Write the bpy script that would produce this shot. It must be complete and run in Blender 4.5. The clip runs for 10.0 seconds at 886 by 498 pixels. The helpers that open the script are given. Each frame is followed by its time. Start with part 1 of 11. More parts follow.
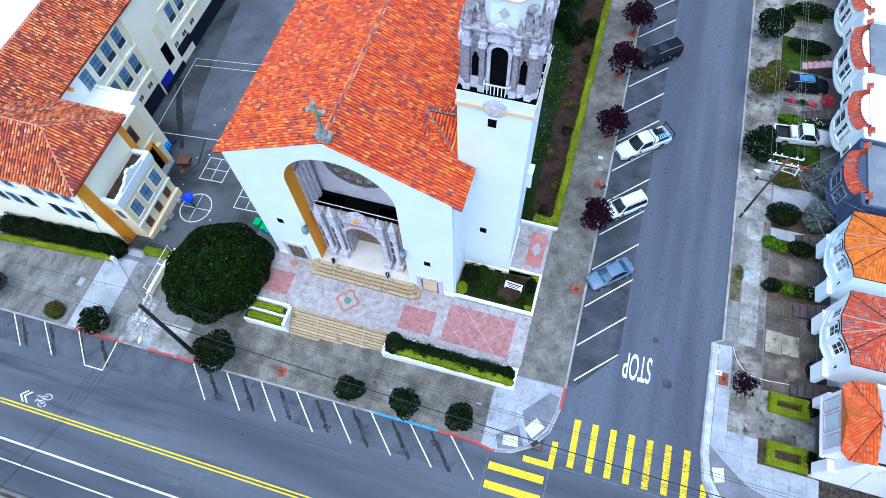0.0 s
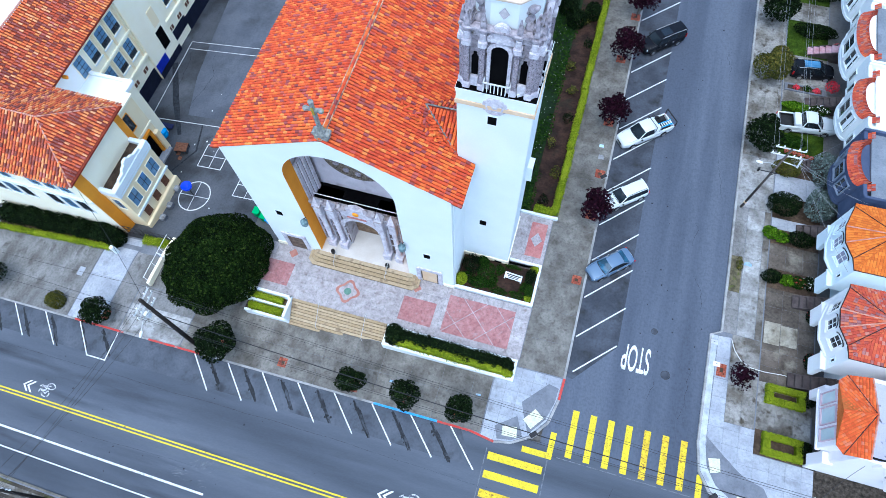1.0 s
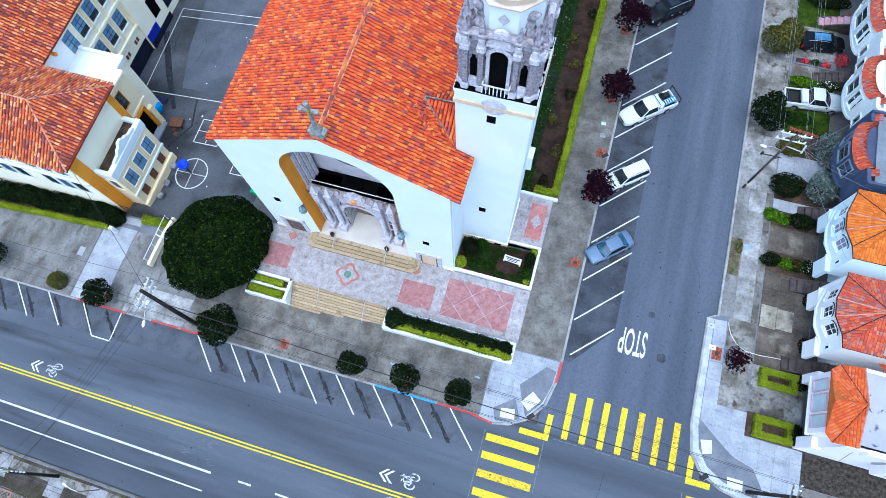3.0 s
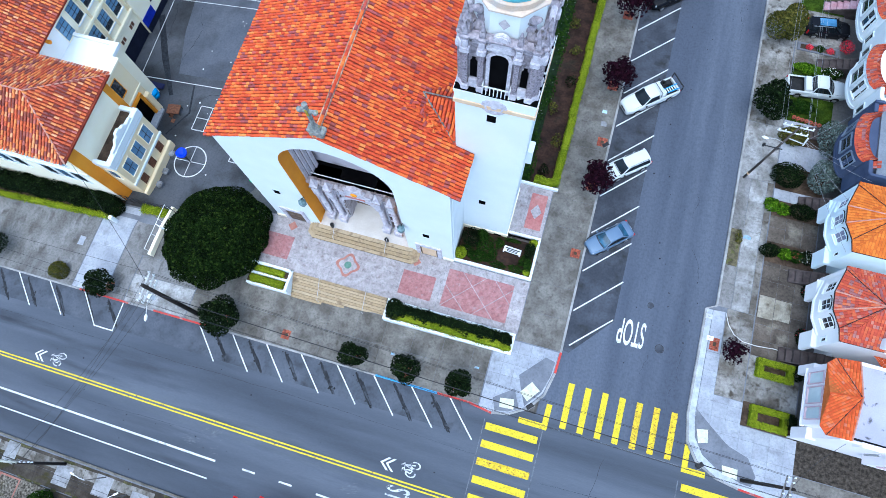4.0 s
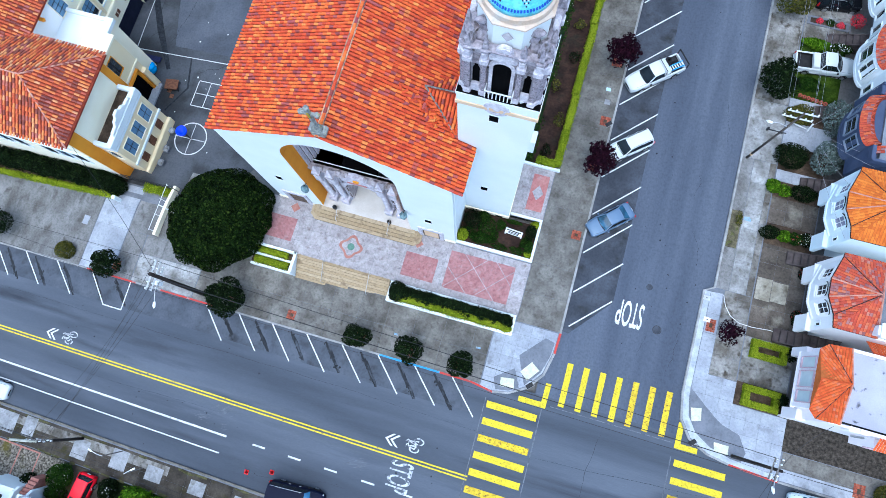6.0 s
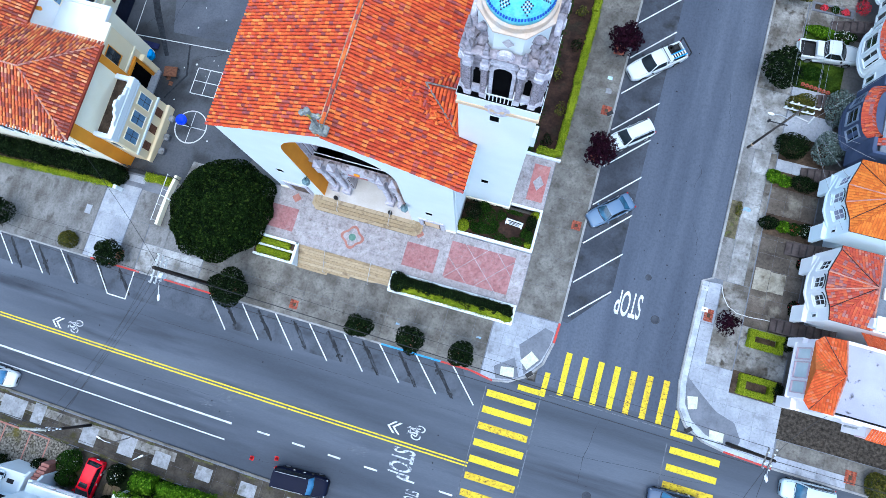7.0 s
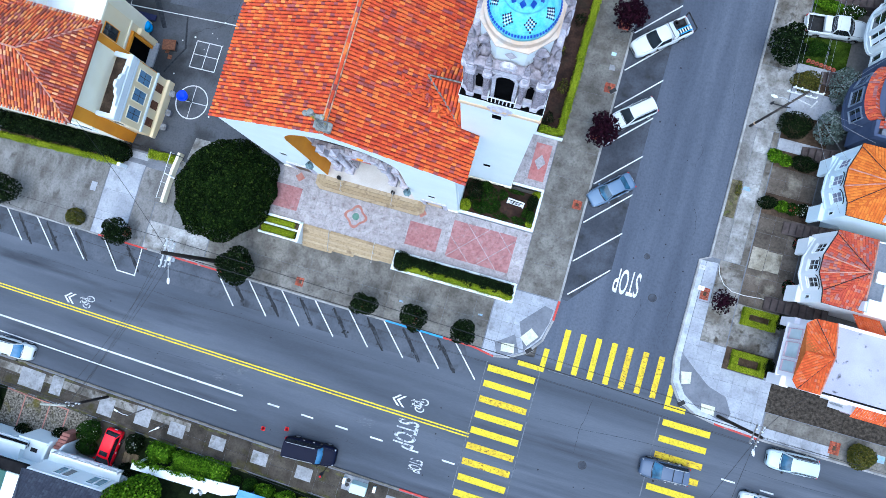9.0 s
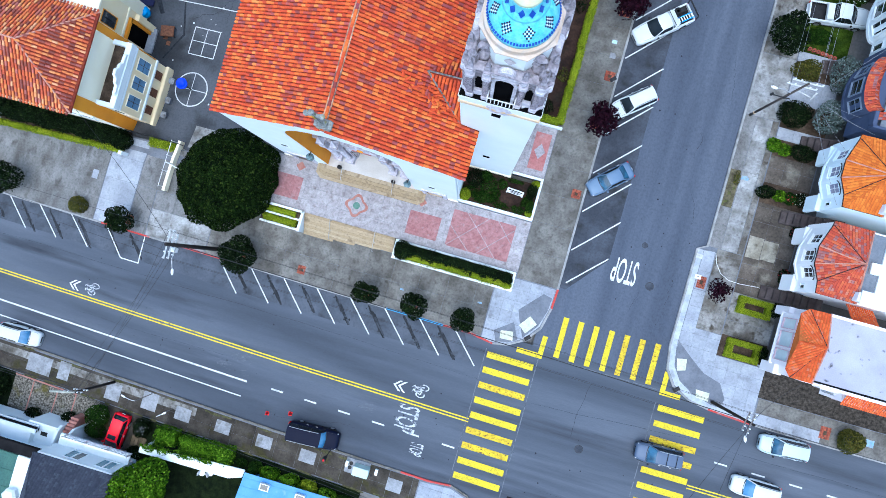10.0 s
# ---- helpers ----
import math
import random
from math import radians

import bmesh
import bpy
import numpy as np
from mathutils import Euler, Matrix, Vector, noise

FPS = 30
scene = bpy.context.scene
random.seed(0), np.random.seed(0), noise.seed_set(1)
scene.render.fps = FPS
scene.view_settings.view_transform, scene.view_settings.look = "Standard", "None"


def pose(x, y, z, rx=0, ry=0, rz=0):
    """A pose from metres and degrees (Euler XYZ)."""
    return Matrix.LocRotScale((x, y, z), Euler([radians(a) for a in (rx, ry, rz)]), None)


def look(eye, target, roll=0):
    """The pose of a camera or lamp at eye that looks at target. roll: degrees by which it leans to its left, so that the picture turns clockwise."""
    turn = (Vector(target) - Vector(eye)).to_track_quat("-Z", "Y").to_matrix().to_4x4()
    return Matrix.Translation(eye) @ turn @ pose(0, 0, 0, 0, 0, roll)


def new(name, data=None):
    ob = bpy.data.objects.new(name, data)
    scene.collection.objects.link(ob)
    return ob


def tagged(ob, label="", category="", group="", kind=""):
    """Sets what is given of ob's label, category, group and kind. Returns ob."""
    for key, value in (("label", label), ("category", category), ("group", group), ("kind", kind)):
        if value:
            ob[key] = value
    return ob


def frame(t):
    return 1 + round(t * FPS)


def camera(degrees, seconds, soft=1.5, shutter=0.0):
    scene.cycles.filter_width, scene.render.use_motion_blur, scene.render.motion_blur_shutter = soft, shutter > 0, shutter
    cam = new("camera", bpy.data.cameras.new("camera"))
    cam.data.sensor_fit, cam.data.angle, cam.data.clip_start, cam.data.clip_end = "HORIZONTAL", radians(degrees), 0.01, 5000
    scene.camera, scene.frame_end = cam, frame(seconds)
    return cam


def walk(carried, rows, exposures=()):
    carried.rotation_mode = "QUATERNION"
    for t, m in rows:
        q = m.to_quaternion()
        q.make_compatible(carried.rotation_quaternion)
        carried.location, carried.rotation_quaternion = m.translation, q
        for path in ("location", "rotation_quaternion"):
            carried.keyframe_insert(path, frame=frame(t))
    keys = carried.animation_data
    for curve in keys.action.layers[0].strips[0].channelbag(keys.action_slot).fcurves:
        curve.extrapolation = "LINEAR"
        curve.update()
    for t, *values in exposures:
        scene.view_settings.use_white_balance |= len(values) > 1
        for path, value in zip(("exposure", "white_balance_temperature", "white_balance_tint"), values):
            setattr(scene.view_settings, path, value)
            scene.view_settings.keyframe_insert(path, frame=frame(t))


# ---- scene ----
cam = camera(72.6, 10.0, soft=0.6)
METRES, EYE, TILT, LEAN, TURN = 17.0, 55.0, -63.4, 1.5, 16.3
ROWS = [
    (0.0, 0.0, 0.0, 0.0, 0.0, 0.0, -0.0),
    (0.5, 0.0007, 0.0039, 0.0492, 0.03, -1.25, 0.02),
    (1.0, 0.0036, 0.0089, 0.0986, 0.03, -2.51, 0.05),
    (1.5, 0.0079, 0.0149, 0.1493, 0.04, -3.73, 0.07),
    (2.0, 0.0114, 0.0203, 0.2001, 0.06, -4.97, 0.11),
    (2.5, 0.0129, 0.0239, 0.2505, 0.1, -6.23, 0.15),
    (4.0, 0.014, 0.0393, 0.4048, 0.1, -10.12, 0.27),
    (4.5, 0.0141, 0.0424, 0.455, 0.11, -11.37, 0.3),
    (5.0, 0.0128, 0.0454, 0.504, 0.12, -12.62, 0.34),
    (5.5, 0.0114, 0.0481, 0.5535, 0.16, -13.85, 0.38),
    (7.0, 0.0108, 0.0552, 0.7029, 0.23, -17.59, 0.5),
    (7.5, 0.0107, 0.0582, 0.7523, 0.27, -18.84, 0.54),
    (8.0, 0.0089, 0.0595, 0.8012, 0.3, -20.1, 0.59),
    (8.5, 0.0085, 0.062, 0.8492, 0.32, -21.39, 0.62),
    (9.0, 0.0073, 0.0649, 0.8987, 0.32, -22.62, 0.65),
    (9.5, 0.0047, 0.0677, 0.9499, 0.3, -23.88, 0.67),
    (10.0, 0.0113, 0.0677, 0.9962, 0.35, -25.13, 0.7),
]
walk(cam, [(t, pose(0, 0, EYE, TILT, LEAN, TURN) @ pose(METRES * x, METRES * y, METRES * z, 90 + pitch, roll, yaw)) for t, x, y, z, yaw, pitch, roll in ROWS],
     exposures=[(0.0, 1.33, 5500, 2), (10.0, 1.28, 5550, 2)])

# ---- light: a bright overcast day, the sun veiled ----
world = bpy.data.worlds.new("overcast_sky")
scene.world = world
world.use_nodes = True
wn = world.node_tree
sky = wn.nodes.new("ShaderNodeTexSky")
sky.sky_type, sky.sun_disc = "NISHITA", False
sky.sun_elevation, sky.sun_rotation = radians(74), radians(185)
sky.air_density, sky.dust_density = 1.0, 2.0
wn.nodes["Background"].inputs["Strength"].default_value = 0.15
wn.links.new(sky.outputs["Color"], wn.nodes["Background"].inputs["Color"])
sun = new("sun", bpy.data.lights.new("sun", "SUN"))
sun.data.energy, sun.data.angle, sun.data.color = 0.95, radians(80), (1.0, 0.97, 0.92)
sun.matrix_basis = look((50 * math.sin(radians(185)), 50 * math.cos(radians(185)), 174), (0, 0, 0))

# ---- materials ----
def mat(name, a, b=None, scale=1.0, rough=0.8, metal=0.0, fine=0.25, grain=30.0, bump=0.15, depth=0.01, spread=(0.35, 0.65), island=None, stain=None, spec=0.2, warp=(1, 1, 1)):
    """Two tones mixed by large patches and fine grain, with relief; island: tones that vary from piece to piece; stain: (colour, scale, from, to)."""
    m = bpy.data.materials.new(name)
    m.use_nodes = True
    nt = m.node_tree
    N, L = nt.nodes, nt.links
    bsdf = N["Principled BSDF"]
    bsdf.inputs["Roughness"].default_value = rough
    bsdf.inputs["Metallic"].default_value = metal
    bsdf.inputs["Specular IOR Level"].default_value = spec
    geo = N.new("ShaderNodeNewGeometry")
    place = N.new("ShaderNodeVectorMath")
    place.operation = "MULTIPLY"
    place.inputs[1].default_value = warp
    L.new(geo.outputs["Position"], place.inputs[0])
    def tex(s, detail=5.0, plain=False):
        t = N.new("ShaderNodeTexNoise")
        t.inputs["Scale"].default_value, t.inputs["Detail"].default_value = s, detail
        L.new(geo.outputs["Position"] if plain else place.outputs[0], t.inputs["Vector"])
        return t.outputs["Fac"]
    def ramp(src, stops):
        r = N.new("ShaderNodeValToRGB")
        e = r.color_ramp.elements
        while len(e) < len(stops):
            e.new(0.5)
        for el, (p, c) in zip(e, stops):
            el.position, el.color = p, (*c, 1)
        L.new(src, r.inputs["Fac"])
        return r.outputs["Color"]
    def mix(f, x, y, kind="MIX"):
        n = N.new("ShaderNodeMix")
        n.data_type, n.blend_type = "RGBA", kind
        if isinstance(f, float):
            n.inputs[0].default_value = f
        else:
            L.new(f, n.inputs[0])
        L.new(x, n.inputs[6])
        L.new(y, n.inputs[7])
        return n.outputs[2]
    b = b or tuple(c * 0.8 for c in a)
    if island:
        info = N.new("ShaderNodeObjectInfo")
        s = N.new("ShaderNodeMath")
        s.operation = "ADD"
        L.new(info.outputs["Random"], s.inputs[0])
        L.new(geo.outputs["Random Per Island"], s.inputs[1])
        fr = N.new("ShaderNodeMath")
        fr.operation = "FRACT"
        L.new(s.outputs[0], fr.inputs[0])
        col = ramp(fr.outputs[0], island)
        col = mix(0.35, col, mix(ramp(tex(scale), [(spread[0], (0, 0, 0)), (spread[1], (1, 1, 1))]), ramp(tex(1.0), [(0, a), (1, a)]), ramp(tex(1.0), [(0, b), (1, b)])))
    else:
        col = ramp(tex(scale), [(spread[0], a), (spread[1], b)])
    if stain:
        c, s, p, q = stain
        one = N.new("ShaderNodeRGB")
        one.outputs[0].default_value = (*c, 1)
        col = mix(ramp(tex(s, 8.0), [(p, (0, 0, 0)), (q, (1, 1, 1))]), col, one.outputs[0])
    g = tex(grain)
    if fine:
        col = mix(float(fine), col, ramp(g, [(0.3, (0.45, 0.45, 0.45)), (0.7, (1.0, 1.0, 1.0))]), "MULTIPLY")
    if fine >= 0.25:
        col = mix(min(1.0, fine * 1.6), col, ramp(tex(4.5, 4.0, True), [(0.3, (0.62, 0.62, 0.62)), (0.5, (0.96, 0.96, 0.96)), (0.72, (1.15, 1.15, 1.15))]), "MULTIPLY")
    L.new(col, bsdf.inputs["Base Color"])
    if bump:
        bp = N.new("ShaderNodeBump")
        bp.inputs["Strength"].default_value, bp.inputs["Distance"].default_value = bump, depth
        L.new(g, bp.inputs["Height"])
        L.new(bp.outputs["Normal"], bsdf.inputs["Normal"])
    return m


ASPHALT = mat("asphalt", (0.056, 0.065, 0.082), (0.106, 0.12, 0.148), scale=0.3, grain=25, fine=0.24, rough=0.85, stain=((0.036, 0.041, 0.052), 0.55, 0.54, 0.78), warp=(0.06, 1, 1))
ASPHALT_SIDE = mat("asphalt_side", (0.068, 0.08, 0.108), (0.115, 0.132, 0.17), scale=0.4, grain=25, fine=0.26, rough=0.85, stain=((0.05, 0.056, 0.07), 0.4, 0.55, 0.85), warp=(1, 0.06, 1))
ASPHALT_LOT = mat("asphalt_kerbside", (0.058, 0.066, 0.082), (0.096, 0.107, 0.13), scale=0.5, grain=25, fine=0.26, rough=0.85, stain=((0.034, 0.037, 0.042), 0.6, 0.58, 0.76))
ASPHALT_DARK = mat("asphalt_parking", (0.04, 0.045, 0.057), (0.07, 0.078, 0.097), scale=0.5, grain=25, fine=0.35, rough=0.8, stain=((0.03, 0.032, 0.035), 0.6, 0.58, 0.72))
YARD = mat("asphalt_yard", (0.056, 0.061, 0.072), (0.1, 0.108, 0.124), scale=0.16, grain=20, fine=0.3, stain=((0.032, 0.034, 0.037), 0.25, 0.5, 0.7))
CONCRETE = mat("pavement_concrete", (0.108, 0.099, 0.086), (0.215, 0.203, 0.183), scale=0.7, grain=24, fine=0.42, stain=((0.075, 0.066, 0.053), 2.2, 0.56, 0.8))
CONCRETE_MOTTLED = mat("pavement_weathered", (0.125, 0.112, 0.094), (0.4, 0.39, 0.37), scale=0.55, grain=22, fine=0.5, spread=(0.36, 0.72), stain=((0.075, 0.062, 0.046), 1.5, 0.53, 0.7))
CONCRETE_BLEACHED = mat("pavement_bleached", (0.16, 0.152, 0.14), (0.42, 0.42, 0.415), scale=0.75, grain=20, fine=0.45, spread=(0.3, 0.66), stain=((0.17, 0.16, 0.14), 1.6, 0.57, 0.72))
CONCRETE_WEST = mat("pavement_worn_pale", (0.12, 0.113, 0.104), (0.3, 0.298, 0.298), scale=0.5, grain=16, fine=0.42, spread=(0.3, 0.74), stain=((0.085, 0.078, 0.07), 1.1, 0.55, 0.75), warp=(1, 0.6, 1))
DRIVE = mat("driveway_stained", (0.06, 0.047, 0.037), (0.16, 0.135, 0.11), scale=0.6, grain=18, fine=0.5, spread=(0.3, 0.72), stain=((0.33, 0.3, 0.24), 0.36, 0.56, 0.7))
CONCRETE_NEW = mat("pavement_pale", (0.3, 0.32, 0.36), (0.39, 0.41, 0.45), scale=0.6, grain=20, fine=0.28, stain=((0.2, 0.21, 0.23), 0.9, 0.58, 0.8))
CONCRETE_GREY = mat("ramp_concrete", (0.14, 0.15, 0.175), (0.19, 0.2, 0.23), scale=0.8, grain=20, fine=0.25)
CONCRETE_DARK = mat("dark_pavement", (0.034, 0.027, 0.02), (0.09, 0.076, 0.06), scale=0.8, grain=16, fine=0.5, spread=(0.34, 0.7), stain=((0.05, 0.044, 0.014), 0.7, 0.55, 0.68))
KERB = mat("kerb_concrete", (0.24, 0.24, 0.235), (0.36, 0.36, 0.355), scale=0.8, grain=20, stain=((0.2, 0.2, 0.19), 0.7, 0.55, 0.7))
RED_PAINT = mat("kerb_red", (0.55, 0.05, 0.04), (0.4, 0.08, 0.07), scale=2.0, grain=20, stain=((0.4, 0.33, 0.32), 2.0, 0.6, 0.75))
BLUE_PAINT = mat("kerb_blue", (0.05, 0.3, 0.62), (0.1, 0.35, 0.6), scale=2.0, grain=20, stain=((0.4, 0.42, 0.45), 2.0, 0.6, 0.75))
WHITE_LINE = mat("road_paint_white", (0.72, 0.74, 0.74), (0.6, 0.62, 0.62), scale=2.0, grain=14, fine=0.35, stain=((0.2, 0.21, 0.23), 2.5, 0.62, 0.78))
WHITE_WORN = mat("worn_white_paint", (0.62, 0.65, 0.66), (0.48, 0.5, 0.52), scale=2.0, grain=12, fine=0.4, stain=((0.1, 0.112, 0.138), 3.5, 0.5, 0.62))
YELLOW_LINE = mat("road_paint_yellow", (0.78, 0.62, 0.03), (0.68, 0.55, 0.03), scale=1.0, grain=14, fine=0.3, stain=((0.13, 0.11, 0.05), 3.0, 0.6, 0.7))
YELLOW_WORN = mat("worn_yellow_paint", (0.78, 0.62, 0.03), (0.66, 0.52, 0.03), scale=1.0, grain=14, fine=0.4, stain=((0.2, 0.14, 0.04), 9.0, 0.57, 0.72))
YELLOW_BROKEN = mat("broken_yellow_paint", (0.74, 0.56, 0.03), (0.6, 0.42, 0.03), scale=1.0, grain=14, fine=0.4, stain=((0.16, 0.09, 0.04), 4.0, 0.54, 0.68), warp=(1, 1.6, 1))
FADED_EDGE = mat("ghost_line", (0.13, 0.145, 0.17), (0.19, 0.205, 0.23), scale=2, grain=10, fine=0.4, stain=((0.09, 0.1, 0.122), 2.0, 0.45, 0.6))
STUCCO = mat("white_stucco", (0.76, 0.81, 0.82), (0.72, 0.77, 0.78), scale=0.4, grain=12, fine=0.06, bump=0.1)
STUCCO_WARM = mat("warm_white_stucco", (0.9, 0.89, 0.88), (0.86, 0.85, 0.84), scale=0.5, grain=12, fine=0.08, bump=0.1)
STUCCO_BLUE = mat("pale_blue_stucco", (0.77, 0.87, 0.91), (0.81, 0.89, 0.92), scale=0.4, grain=12, fine=0.06)
STUCCO_PINK = mat("pale_pink_stucco", (0.82, 0.77, 0.79), (0.85, 0.81, 0.83), scale=0.4, grain=12, fine=0.06)
STUCCO_NAVY = mat("slate_blue_stucco", (0.045, 0.062, 0.115), (0.07, 0.09, 0.15), scale=0.6, grain=12, fine=0.1)
CREAM = mat("cream_stucco", (0.88, 0.72, 0.44), (0.88, 0.75, 0.5), scale=0.4, grain=12, fine=0.08)
CREAM_PALE = mat("pale_cream_stucco", (0.95, 0.88, 0.68), (0.92, 0.84, 0.62), scale=0.5, grain=12, fine=0.06)
OCHRE = mat("ochre_paint", (0.8, 0.32, 0.025), (0.72, 0.27, 0.025), scale=0.6, grain=12, fine=0.1)
TAN_TRIM = mat("tan_trim", (0.66, 0.46, 0.28), (0.72, 0.55, 0.38), scale=1.0, grain=12, fine=0.1)
STONE = mat("cast_stone", (0.4, 0.36, 0.38), (0.56, 0.52, 0.54), scale=2.2, grain=8, fine=0.3, bump=0.4, depth=0.03, stain=((0.16, 0.11, 0.09), 1.6, 0.56, 0.72))
BELFRY = mat("belfry_stone", (0.3, 0.27, 0.31), (0.5, 0.46, 0.5), scale=2.5, grain=7, fine=0.5, bump=0.6, depth=0.05, stain=((0.1, 0.08, 0.07), 2.6, 0.55, 0.7))
# Greyer than the outer stucco: porch shade put into the plaster, plus stains.
PORCH_WALL = mat("porch_plaster", (0.5, 0.46, 0.5), (0.6, 0.56, 0.6), scale=0.6, grain=10, fine=0.2, stain=((0.36, 0.31, 0.32), 0.7, 0.56, 0.76))
STONE_CARVED = mat("carved_stone", (0.32, 0.27, 0.32), (0.58, 0.53, 0.58), scale=9.0, grain=14, fine=0.75, bump=0.9, depth=0.12, stain=((0.05, 0.042, 0.045), 9.0, 0.56, 0.66))
STONE_PALE = mat("pale_cast_stone", (0.5, 0.47, 0.53), (0.68, 0.655, 0.7), scale=2.6, grain=9, fine=0.32, bump=0.5, stain=((0.22, 0.18, 0.17), 2.4, 0.64, 0.8))
STEP_STONE = mat("tan_step_stone", (0.36, 0.27, 0.16), (0.48, 0.38, 0.25), scale=1.5, grain=12, fine=0.3, stain=((0.22, 0.16, 0.1), 1.5, 0.56, 0.75), island=[(0, (0.34, 0.25, 0.14)), (0.5, (0.44, 0.34, 0.21)), (1, (0.52, 0.42, 0.28))])
PLAZA = mat("plaza_concrete", (0.33, 0.3, 0.305), (0.45, 0.42, 0.425), scale=1.6, grain=14, fine=0.42, spread=(0.3, 0.7), stain=((0.22, 0.185, 0.175), 2.2, 0.56, 0.76))
PLAZA_PINK = mat("plaza_pink", (0.31, 0.135, 0.135), (0.39, 0.2, 0.2), scale=2.0, grain=14, fine=0.4, spread=(0.3, 0.7), stain=((0.36, 0.28, 0.28), 2.2, 0.6, 0.8))
PLAZA_CORAL = mat("plaza_coral", (0.42, 0.15, 0.14), (0.48, 0.22, 0.2), scale=0.8, grain=14, fine=0.35, stain=((0.4, 0.3, 0.29), 1.2, 0.58, 0.78))
TERRA = mat("medallion_terracotta", (0.36, 0.15, 0.12), (0.42, 0.2, 0.16), scale=2, grain=14)
VERDE = mat("medallion_green", (0.1, 0.2, 0.16), (0.14, 0.26, 0.2), scale=2, grain=14)
# Flat black: the dark of openings put into the colour; also black decks.
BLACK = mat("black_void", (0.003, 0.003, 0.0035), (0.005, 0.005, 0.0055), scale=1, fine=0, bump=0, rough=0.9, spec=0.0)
BITUMEN = mat("black_roofing", (0.008, 0.008, 0.009), (0.018, 0.017, 0.018), scale=1.0, grain=12, rough=0.9, spec=0.05)
METAL = mat("galvanised_metal", (0.55, 0.56, 0.57), (0.45, 0.46, 0.47), scale=4, rough=0.45, metal=0.8, bump=0.05)
WHITE_METAL = mat("white_painted_metal", (0.78, 0.79, 0.8), (0.7, 0.71, 0.72), scale=4, rough=0.5, bump=0.05, fine=0.1)
BLACK_METAL = mat("black_painted_metal", (0.015, 0.015, 0.017), (0.03, 0.03, 0.032), scale=4, rough=0.5, bump=0.05)
RUST = mat("rusty_metal", (0.12, 0.05, 0.03), (0.2, 0.09, 0.05), scale=4, rough=0.8)
POLE_WOOD = mat("creosoted_pole", (0.014, 0.011, 0.01), (0.035, 0.028, 0.024), scale=3, grain=20, fine=0.4, warp=(1, 1, 0.15))
POLE_GREY = mat("weathered_pole", (0.17, 0.15, 0.14), (0.26, 0.24, 0.22), scale=3, grain=20, fine=0.4, warp=(1, 1, 0.15))
WIRE = mat("cable_rubber", (0.02, 0.02, 0.022), (0.03, 0.03, 0.032), scale=4, fine=0, bump=0, rough=0.6)
WIRE_PALE = mat("cable_aluminium", (0.3, 0.31, 0.33), (0.25, 0.26, 0.28), scale=4, fine=0, bump=0, rough=0.5)
SOIL = mat("garden_soil", (0.05, 0.032, 0.02), (0.11, 0.075, 0.05), scale=1.2, grain=6, fine=0.6, bump=0.8, depth=0.06)
MULCH = mat("bark_mulch", (0.018, 0.008, 0.005), (0.055, 0.027, 0.017), scale=1.0, grain=5, fine=0.6, bump=0.8, depth=0.06, stain=((0.025, 0.02, 0.012), 0.7, 0.55, 0.7))
LAWN_FRONT = mat("front_lawn_turf", (0.018, 0.036, 0.004), (0.05, 0.085, 0.008), scale=1.2, grain=9, fine=0.6, bump=0.8, depth=0.05, stain=((0.02, 0.04, 0.006), 0.9, 0.5, 0.7), spec=0.05)
LAWN = mat("lawn_turf", (0.005, 0.014, 0.003), (0.012, 0.032, 0.005), scale=0.8, grain=9, fine=0.6, bump=0.8, depth=0.05)
GRAVEL = mat("gravel_strip", (0.022, 0.017, 0.012), (0.085, 0.07, 0.055), scale=3.2, grain=9, fine=0.7, bump=0.7, depth=0.05)
EARTH = mat("far_ground", (0.1, 0.1, 0.1), (0.2, 0.19, 0.18), scale=0.05, grain=2, fine=0.3)
# Blue base colour paints in the sky that these windows mirror.
GLASS_BLUE = mat("window_glass_blue", (0.1, 0.2, 0.32), (0.16, 0.3, 0.45), scale=0.7, rough=0.08, fine=0, bump=0, spec=0.9)
GLASS_DARK = mat("window_glass_dark", (0.012, 0.016, 0.02), (0.03, 0.04, 0.05), scale=0.7, rough=0.06, fine=0, bump=0, spec=0.9)
# Blue patches in the base stand for sky mirrored in the windscreen.
GLASS_SCREEN = mat("windscreen_glass", (0.008, 0.024, 0.04), (0.04, 0.13, 0.22), scale=0.9, rough=0.05, fine=0, bump=0, spec=0.6)
GLASS_CAR = mat("car_glass", (0.006, 0.009, 0.012), (0.014, 0.02, 0.026), scale=0.6, rough=0.05, fine=0, bump=0, spec=0.5)
GLASS_PALE = mat("curtained_glass", (0.45, 0.55, 0.58), (0.6, 0.68, 0.7), scale=0.7, rough=0.1, fine=0, bump=0, spec=0.9)
BARK = mat("tree_bark", (0.06, 0.045, 0.035), (0.11, 0.085, 0.07), scale=3, grain=14, fine=0.5, bump=0.6, depth=0.03, warp=(1, 1, 0.3))


def leaf_mat(name, stops):
    m = mat(name, stops[0][1], stops[len(stops) // 2][1], scale=1.0, rough=0.7, fine=0, bump=0, island=stops, spec=0.04)
    return m


